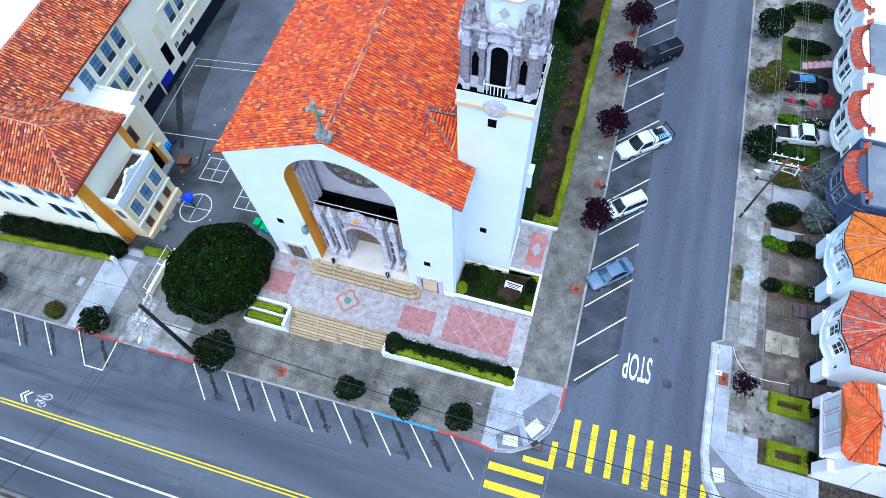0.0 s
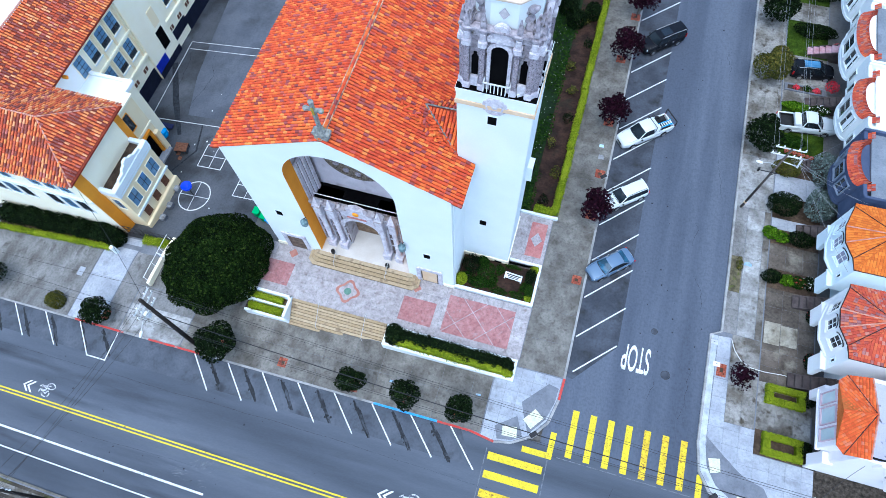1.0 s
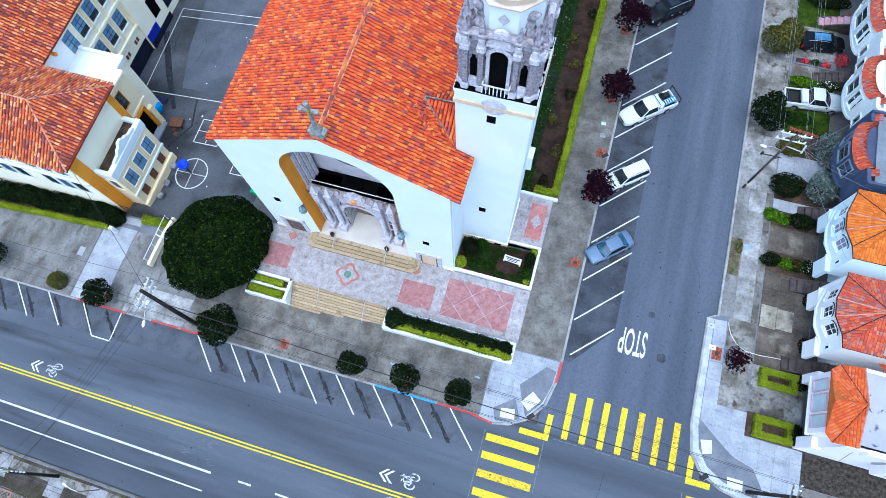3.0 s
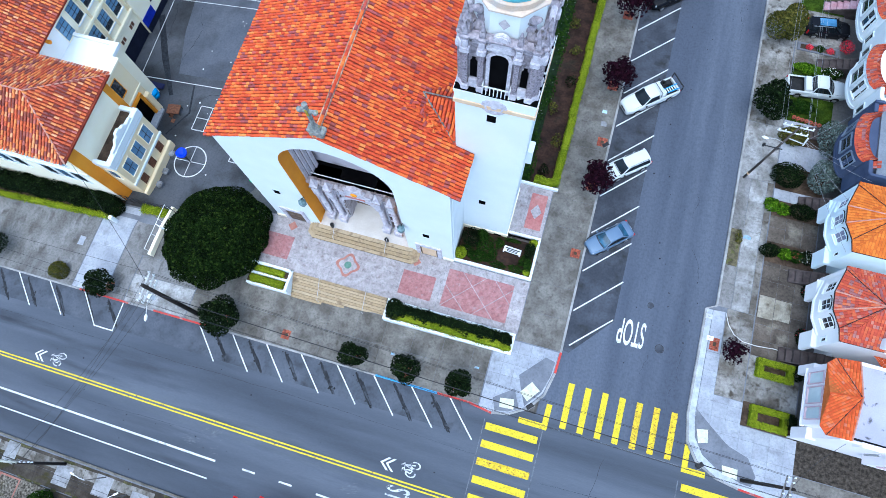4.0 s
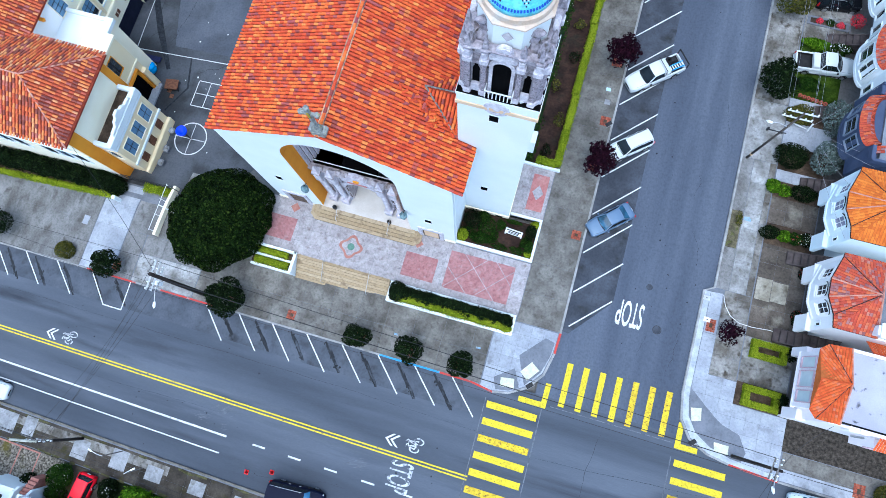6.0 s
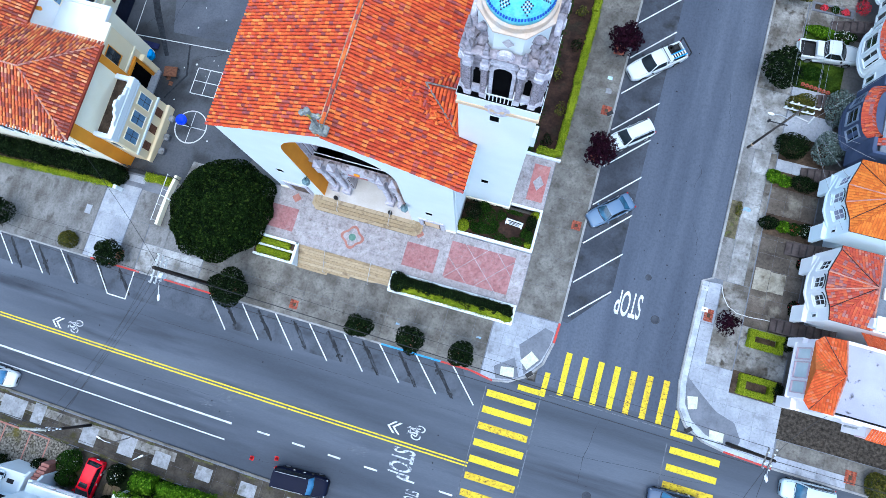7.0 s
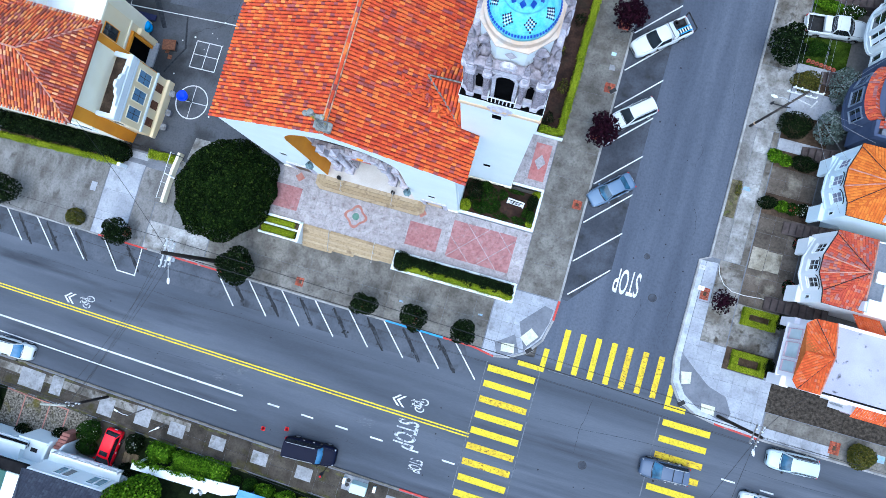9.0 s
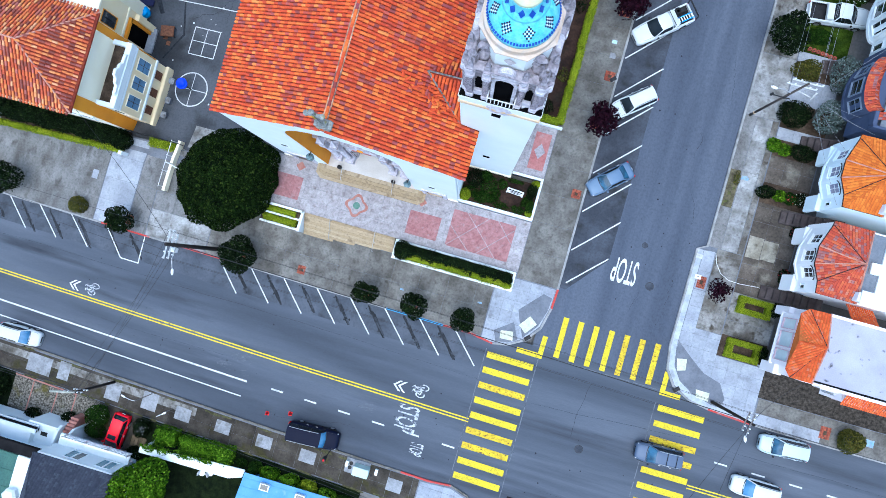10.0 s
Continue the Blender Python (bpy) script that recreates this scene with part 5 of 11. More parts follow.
for i in range(4):
    d = 0.33 * (4 - i)
    z = FLOOR + 0.2 * (i + 1) - (0.002 if i == 3 else 0)
    part("porch_step", Shape().prism([(AX0 - 1.15 + 0.25 * i, 21.0), (AX0 - 1.15 + 0.25 * i, 20.85 - d * 0.6), (AX0 - 0.6 + 0.25 * i, 20.9 - d), (AX1 + 0.6 - 0.25 * i, 20.9 - d), (AX1 + 1.15 - 0.25 * i, 20.85 - d * 0.6), (AX1 + 1.15 - 0.25 * i, 21.0)], FLOOR - 0.1, z), STEP_STONE, church, "tan stone step")
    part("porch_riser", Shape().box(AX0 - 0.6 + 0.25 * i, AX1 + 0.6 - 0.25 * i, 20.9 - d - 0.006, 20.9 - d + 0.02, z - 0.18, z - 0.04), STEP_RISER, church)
# the carved portal
PF, PT = FY + 1.5, 9.4
q = Shape()
pr, pz = 1.65, 5.9
pa = [(CX - pr * math.cos(math.pi * i / 12), pz + pr * math.sin(math.pi * i / 12)) for i in range(13)]
for i in range(12):
    q.add([(pa[i][0], PF, pa[i][1]), (pa[i + 1][0], PF, pa[i + 1][1]), (pa[i + 1][0], PF, PT), (pa[i][0], PF, PT)], [(0, 1, 2, 3)])
    q.add([(pa[i][0], PF, pa[i][1]), (pa[i + 1][0], PF, pa[i + 1][1]), (pa[i + 1][0], PF + 1.6, pa[i + 1][1]), (pa[i][0], PF + 1.6, pa[i][1])], [(0, 1, 2, 3)])
for x0, x1 in ((AX0 + 0.05, CX - pr), (CX + pr, AX1 - 0.05)):
    q.box(x0, x1, PF, PF + 1.6, PORCH, PT)
part("portal_screen", q, STONE, church, "grey carved stone portal screen")
for x in (CX - 4.1, CX - 2.85, CX - 1.82, CX + 1.8, CX + 2.8, CX + 4.1):
    w = 0.1 if abs(x - CX) < 2.5 else 0.17
    nich = part("portal_niche", Shape().box(x - w, x + w, PF - 0.03, PF + 0.02, PORCH + 0.4, PT - 1.0), SHADE_STONE, church, "brown panel coloured as the shade between columns")
    for z in (2.2, 3.6, 5.0, 6.0):
        part("niche_band", Shape().box(x - w - 0.03, x + w + 0.03, PF - 0.1, PF, PORCH + z, PORCH + z + 0.14), STONE_PALE, nich)
for z in (PT - 1.25, PT - 0.55):
    for x0, x1 in ((AX0 + 0.02, CX - 1.6), (CX + 1.6, AX1 - 0.02)):
        part("portal_frieze", Shape().box(x0, x1, PF - 0.06, PF, z, z + 0.16), SHADE_STONE, church, "dark frieze line with shade put into its colour")
# Void black on this slab stands for the unlit depth of the porch.
part("portal_roof", Shape().box(AX0 + 0.02, AX1 - 0.02, PF + 0.25, FY + 3.43, PT - 0.2, PT), BLACK, church, "flat roof over the portal, blackened for the dark space there")
part("portal_cornice", Shape().box(AX0 + 0.02, AX1 - 0.02, PF - 0.3, PF + 0.3, PT - 0.3, PT + 0.1).box(AX0 + 0.02, AX1 - 0.02, PF - 0.16, PF + 0.2, PT - 0.9, PT - 0.7), STONE, church, bevel=0.04)
part("portal_parapet", Shape().tube([(AX0 + 0.1, PF + 0.5, PT + 0.35), (AX1 - 0.1, PF + 0.5, PT + 0.35)], 0.045), WHITE_METAL, church, "thin metal rail behind the portal")
for k, x in enumerate((CX - 3.5, CX - 2.25, CX + 2.2, CX + 3.4)):
    y = PF - 0.4
    rings = [(0.3, 0), (0.3, 0.45)]
    for i in range(9):
        z = 0.5 + 0.6 * i
        rings += [(0.2, z), (0.26, z + 0.16), (0.19, z + 0.34), (0.23, z + 0.46)]
    col = part("portal_column", Shape().lathe(rings + [(0.32, 6.0), (0.32, 6.3)], 10, (x, y, PORCH)), STONE_PALE, church, smooth=False)
    part("pedestal", Shape().box(x - 0.38, x + 0.38, y - 0.4, y + 0.38, PORCH, PORCH + 0.9).box(x - 0.43, x + 0.43, y - 0.44, y + 0.38, PORCH + 0.9, PORCH + 1.02), STONE_PALE, col, bevel=0.03)
    part("pinnacle_block", Shape().box(x - 0.33, x + 0.33, y - 0.36, y + 0.36, PORCH + 6.3, PT + 0.2), STONE_PALE, col, bevel=0.04)
    part("pinnacle_cap", Shape().box(x - 0.4, x + 0.4, y - 0.42, y + 0.4, PT + 0.2, PT + 0.34), STONE, col, bevel=0.03)
    part("pinnacle", Shape().lathe([(0.5, 0), (0.44, 0.12), (0.1, 1.0), (0.03, 1.16)], 4, m=pose(x, y, PT + 0.34, 0, 0, 45)), STONE_PALE, col, "pointed stone pinnacle")
    for dx in (-0.44, 0.34):
        part("inner_shaft", Shape().box(x + dx, x + dx + 0.1, PF - 0.18, PF, PORCH, PT - 0.9), STONE_PALE, col)
for i in range(12):
    q = Shape()
    a, b = pa[i], pa[i + 1]
    o = lambda p, k: (CX + (p[0] - CX) * k, pz + (p[1] - pz) * k)
    q.add([(*(o(a, 1.0)[:1]), PF - 0.2, o(a, 1.0)[1]), (o(b, 1.0)[0], PF - 0.2, o(b, 1.0)[1]), (o(b, 1.24)[0], PF - 0.2, o(b, 1.24)[1]), (o(a, 1.24)[0], PF - 0.2, o(a, 1.24)[1]),
           (o(a, 1.0)[0], PF, o(a, 1.0)[1]), (o(b, 1.0)[0], PF, o(b, 1.0)[1]), (o(b, 1.24)[0], PF, o(b, 1.24)[1]), (o(a, 1.24)[0], PF, o(a, 1.24)[1])],
          [(0, 1, 2, 3), (3, 2, 6, 7), (0, 1, 5, 4), (0, 3, 7, 4), (1, 2, 6, 5)])
    part("voussoir", q, STONE_PALE, church)
crest = part("portal_crest", Shape().prism([(-1.5, 0), (1.5, 0), (1.5, 0.7), (0.9, 0.9), (0.7, 1.5), (0, 1.9), (-0.7, 1.5), (-0.9, 0.9), (-1.5, 0.7)], -0.2, 0.25, pose(CX, PF - 0.1, PT - 0.95, 90, 0, 0)), STONE_PALE, church, "scrolled crest over the doorway", bevel=0.04)
part("shield", Shape().lathe([(0.3, 0), (0.26, 0.1), (0.05, 0.14)], 14, m=pose(CX, PF - 0.36, PT - 0.1, 90, 0, 0)), OCHRE, crest, "gilt round shield")
part("ribbon", Shape().box(CX - 0.9, CX + 0.9, PF - 0.42, PF - 0.34, PT - 0.95, PT - 0.75), PLAZA_CORAL, crest, "faded red ribbon")
part("door_recess", Shape().box(CX - pr - 0.3, CX + pr + 0.3, PF + 1.55, PF + 1.65, PORCH, 6.9), mat("brown_door_timber", (0.16, 0.1, 0.06), (0.28, 0.19, 0.12), scale=2, grain=14, fine=0.4), church, "brown wooden doors deep in the portal")
for k in range(9):
    x = CX - 3.2 + 0.8 * k
    part("crest_knob", Shape().lathe([(0.16, 0), (0.24, 0.15), (0.18, 0.4), (0.05, 0.55)], 8, (x, PF - 0.1, PT + 0.08)), STONE, church)
DOOR_BROWN = mat("aged_brown_door", (0.11, 0.075, 0.055), (0.22, 0.16, 0.12), scale=2, grain=12, fine=0.4)
# side doors, vents and lanterns on the front
for x in (-8.85, -22.45):
    d = part("side_portal", Shape().box(x - 1.25, x - 0.85, FY - 0.14, FY + 0.02, FLOOR, 3.7).box(x + 0.85, x + 1.25, FY - 0.14, FY + 0.02, FLOOR, 3.7).box(x - 1.25, x + 1.25, FY - 0.16, FY + 0.02, 3.5, 4.0), STONE_PALE, church, "pale stone door surround", bevel=0.03)
    part("door", Shape().box(x - 0.86, x + 0.86, FY - 0.03, FY + 0.02, FLOOR, 3.5), DOOR_BROWN, d, "brown panelled door")
    part("door_niche", Shape().box(x - 0.7, x + 0.7, FY - 0.05, FY - 0.028, FLOOR + 0.1, 3.2), TAN_TRIM if x > CX else DOOR_BROWN, d)
for x, y, z in ((-8.9, FY, 6.9), (-22.6, FY, 8.2), (-4.85, 24.8, 8.4), (-4.75, 24.8, 23.2)):
    v = part("vent", Shape().box(x - 0.3, x + 0.3, y - 0.02, y + 0.02, z - 0.42, z + 0.42), BLACK, church, "dark louvred vent")
    part("vent_frame", Shape().box(x - 0.38, x + 0.38, y - 0.03, y + 0.01, z + 0.42, z + 0.5).box(x - 0.38, x + 0.38, y - 0.05, y + 0.01, z - 0.5, z - 0.42).box(x - 0.38, x - 0.3, y - 0.03, y + 0.01, z - 0.42, z + 0.42).box(x + 0.3, x + 0.38, y - 0.03, y + 0.01, z - 0.42, z + 0.42), STUCCO, v)
for x in (AX0 + 0.12, AX1 + 0.05):
    lan = part("wall_lantern", Shape().lathe([(0.1, 0), (0.3, 0.15), (0.36, 0.75), (0.12, 1.0), (0.03, 1.25)], 6, (x, FY - 0.45, 8.0)), mat("verdigris_copper", (0.1, 0.17, 0.19), (0.24, 0.34, 0.36), scale=4, grain=9, fine=0.4, rough=0.6), church, "verdigris wall lantern")
    part("bracket", Shape().tube([(x, FY + 0.02, 8.7), (x, FY - 0.45, 9.15)], 0.04), BLACK_METAL, lan)
for x in (CX - 3.2, CX + 2.4):
    part("floor_bollard", Shape().lathe([(0.2, 0), (0.2, 0.5), (0.12, 0.6)], 12, (x, 21.05, PORCH)), BLACK_METAL, church, "short black post")
for a, b in ((WX0 - 0.06, -23.8), (-21.1, AX0 - 1.3), (AX1 + 1.3, -10.15), (-7.5, WX1 + 0.06)):
    part("base_trim", Shape().box(a, b, FY - 0.08, FY, FLOOR, FLOOR + 0.5), CREAM_PALE, church)
# side and back walls
part("side_wall", Shape().box(WX0, WX0 + 0.6, FY + 1.1, BACK, -7, EAVE), STUCCO, church)
part("side_wall", Shape().box(WX1 - 0.6, WX1, FY + 1.1, BACK, -1, EAVE), STUCCO, church)
part("back_wall", Shape().box(WX0, WX1, BACK, BACK + 0.6, -7, EAVE), STUCCO, church)
# roof
RF, RB = FY + 0.02, 90.0
EX0, EX1 = CX - 9.8, CX + 9.8
EZ, RZ = 17.55, 22.1
tan_p = (RZ - EZ) / 9.8
slope_len = math.hypot(9.8, RZ - EZ)
q = Shape()
q.add([(x, y, z) for y in (RF, RB) for x, z in ((EX0, EZ), (CX, RZ), (EX1, EZ), (EX1, EZ - 0.22), (CX, RZ - 0.3), (EX0, EZ - 0.22))], [(0, 1, 7, 6), (1, 2, 8, 7), (2, 3, 9, 8), (3, 4, 10, 9), (4, 5, 11, 10), (5, 0, 6, 11), (0, 5, 4, 1), (1, 4, 3, 2), (6, 7, 10, 11), (7, 8, 9, 10)])
roof = part("roof", q, TILE_BED, church, "low-pitched roof of orange and brown barrel tiles")
CHURCH_PIECES = []
near = (CHURCH_PIECES, lambda p: p.y < 23.6 and p.x > CX)
DV_R, DV_L = Vector((9.8, 0, EZ - RZ)).normalized(), Vector((-9.8, 0, EZ - RZ)).normalized()
q = Shape()
TW_Y0 = 24.8
slope_at = lambda x: (x - CX) / 9.8 * slope_len
lay_tiles(q, (CX, RF, RZ), (0, 1, 0), DV_R, [(-0.08, 0.15), (-0.08, slope_len + 0.06), (TW_Y0 - RF, slope_len + 0.06), (TW_Y0 - RF, slope_at(-7.15)), (29.9 - RF, slope_at(-7.15)), (29.9 - RF, slope_len + 0.06), (52, slope_len + 0.06), (52, 0.15)], rows=near)
lay_tiles(q, (CX, RF, RZ), (0, 1, 0), DV_L, [(-0.08, 0.15), (-0.08, slope_len + 0.06), (52, slope_len + 0.06), (52, 0.15)])
raw("roof_tiling", q, TILE_MAT, roof)
q = Shape()
for i in range(128):
    y = RF + 0.02 + 0.42 * i
    q.add([(CX + 0.12 * math.cos(a), y + dy, RZ + 0.05 + lift + 0.1 * math.sin(a)) for dy, lift in ((0, 0.03), (0.45, 0)) for a in (math.pi * k / 4 for k in range(5))], [(k, k + 1, 6 + k, 5 + k) for k in range(4)] + [(0, 1, 2, 3, 4)])
raw("ridge_tiles", q, TILE_MAT, roof)
part("ridge_mortar", Shape().box(CX - 0.2, CX + 0.2, RF + 0.02, RF + 53.5, RZ - 0.12, RZ + 0.075), mat("ridge_mortar", (0.3, 0.14, 0.08), (0.62, 0.4, 0.27), scale=1.6, grain=7, fine=0.5, stain=((0.16, 0.08, 0.07), 1.5, 0.5, 0.62)), roof, "crumbling pale mortar along the ridge")
part("roof_edge", Shape().tube([(EX1 + 0.02, RF, EZ - 0.1), (EX1 + 0.02, TW_Y0, EZ - 0.1)], 0.05).tube([(EX0 - 0.02, RF, EZ - 0.1), (EX0 - 0.02, 72, EZ - 0.1)], 0.05), BITUMEN, roof, "dark gutter edge")
# small saddle roof against the tower, and loose tiles in its valley
q = Shape()
zr = lambda x: RZ - (x - CX) * tan_p
q.add([(-7.2, 24.9, zr(-7.2) + 0.06), (-7.2, 30.0, zr(-7.2) + 0.06), (-10.2, 27.45, zr(-10.2) + 0.06), (-7.2, 27.45, zr(-10.2) + 0.1)], [(0, 3, 2), (3, 1, 2), (0, 1, 3)])
saddle = part("saddle_roof", q, TILE_BED, church, "small tiled saddle against the tower")
q = Shape()
dn = Vector((0, -2.55, zr(-7.2) - zr(-10.2))).normalized()
lay_tiles(q, (-7.2, 27.45, zr(-10.2) + 0.12), (-1, 0, 0), dn, [(0.05, 0.1), (0.05, 2.85), (2.9, 0.1)])
lay_tiles(q, (-7.2, 27.45, zr(-10.2) + 0.12), (-1, 0, 0), Vector((0, 2.55, zr(-7.2) - zr(-10.2))).normalized(), [(0.05, 0.1), (0.05, 2.85), (2.9, 0.1)])
raw("saddle_tiling", q, TILE_MAT, saddle)
METAL_OLD = mat("old_flashing", (0.14, 0.13, 0.12), (0.3, 0.29, 0.27), scale=4, grain=8, fine=0.5)
part("valley_flashing", Shape().tube([(-10.25, 27.45, zr(-10.2) + 0.2), (-9.2, 26.55, zr(-9.2) + 0.2), (-7.3, 24.9, zr(-7.2) + 0.2)], 0.07).tube([(-10.25, 27.45, zr(-10.2) + 0.2), (-7.2, 27.5, zr(-10.2) + 0.24)], 0.06), METAL_OLD, saddle, "weathered valley flashing")
tile_me = bpy.data.meshes.new("tile")
tile_me.from_pydata([tuple(p) for p in TILE_V], [], TILE_F)
tile_me.materials.append(TILE_MAT)
rnd = random.Random(11)
for i in range(46):
    t = rnd.uniform(0, 1)
    x, y = -11.4 + 3.6 * t + rnd.uniform(-0.5, 0.5), 26.6 - 1.5 * t + rnd.uniform(-0.6, 0.35)
    if x > -7.7 and y > 24.6:
        continue
    o = part("loose_tile", tile_me, TILE_MAT, saddle)
    o.matrix_basis = pose(x, y, zr(x) + 0.13, rnd.uniform(-15, 15), 25 + rnd.uniform(-10, 10), rnd.uniform(0, 360))
# stone cross on the gable
KX = CX + 0.1
cr = part("gable_cross", Shape().box(KX - 0.5, KX + 0.5, FY + 0.12, FY + 0.8, RZ - 0.1, RZ + 0.45).box(KX - 0.36, KX + 0.36, FY + 0.18, FY + 0.7, RZ + 0.45, RZ + 1.1, top=0.5).box(KX - 0.14, KX + 0.14, FY + 0.3, FY + 0.56, RZ + 1.0, RZ + 3.6).box(KX - 0.5, KX + 0.5, FY + 0.32, FY + 0.54, RZ + 2.75, RZ + 3.03), LICHEN, church, "lichened stone cross on a pedestal", bevel=0.05)
for x, z in ((-0.52, 2.89), (0.52, 2.89), (0, 3.62)):
    part("cross_bud", Shape().lathe([(0.02, -0.19), (0.19, -0.08), (0.19, 0.08), (0.02, 0.19)], 8, (KX + x, FY + 0.43, RZ + z)), LICHEN, cr)
for x in (-0.44, 0.44):
    part("pedestal_scroll", Shape().lathe([(0.02, -0.3), (0.2, -0.25), (0.2, 0.25), (0.02, 0.3)], 10, m=pose(KX + x, FY + 0.45, RZ + 0.45, 90, 0, 0)), LICHEN, cr)
part("lichen_patch", Shape().box(KX - 0.08, KX + 0.1, FY + 0.28, FY + 0.3, RZ + 2.5, RZ + 3.2), mat("yellow_lichen", (0.36, 0.26, 0.03), (0.5, 0.4, 0.08), scale=6, grain=9, fine=0.5), cr, "yellow lichen")
# scroll buttress foot at the roof edge beside the forecourt garden
part("downpipe", Shape().tube([(WX1 + 0.06, FY + 0.3, EZ - 0.4), (WX1 + 0.06, FY + 0.3, FLOOR)], 0.06), STUCCO, church)

# ---- the bell tower ----
TX0, TX1, TY0, TY1 = -7.15, -2.15, 24.8, 29.8
TX, TY = (TX0 + TX1) / 2, (TY0 + TY1) / 2
part("tower_shaft", Shape().box(TX0, TX1, TY0, TY1, -1, 25.0), STUCCO, church, "plain white tower shaft", bevel=0.05)
part("tower_base", Shape().box(TX0 + 0.6, TX1 + 0.1, TY0 - 0.1, TY1 + 0.1, -1, FLOOR + 0.7), CREAM_PALE, church)
part("tower_band", Shape().box(TX0 - 0.1, TX1 + 0.1, TY0 - 0.1, TY1 + 0.1, 24.4, 24.75), TAN_TRIM, church, "tan string course")
part("tower_cornice", Shape().box(TX0 - 0.03, TX1 + 0.03, TY0 - 0.03, TY1 + 0.03, 24.75, 25.5).box(TX0 - 0.07, TX1 + 0.07, TY0 - 0.07, TY1 + 0.07, 25.5, 25.75), STUCCO, church, bevel=0.03)
part("tower_lip", Shape().box(TX0 - 0.08, TX1 + 0.08, TY0 - 0.08, TY1 + 0.08, 25.75, 25.83), STUCCO, church)
part("tower_deck", Shape().box(TX0 - 0.04, TX1 + 0.04, TY0 - 0.04, TY1 + 0.04, 25.83, 25.9), BLACK, church, "black tower deck")
part("tower_medallion", Shape().lathe([(0.85, 0), (0.8, 0.06), (0.5, 0.09), (0.42, 0.05), (0.05, 0.1)], 12, m=pose(TX, TY0 - 0.02, 24.7, 90, 0, 0)), STONE_PALE, church, "carved stone rosette")
part("tower_niche", Shape().box(TX1 - 0.02, TX1 + 0.5, 27.4, 28.6, 12.6, 14.4, top=0.85), STUCCO, church)
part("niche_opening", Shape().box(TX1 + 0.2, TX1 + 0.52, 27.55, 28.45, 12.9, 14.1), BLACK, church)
part("base_vent", Shape().box(-3.4, -2.7, TY0 - 0.13, TY0 - 0.08, FLOOR + 0.1, FLOOR + 0.4), BLACK, church)
BZ = 25.9
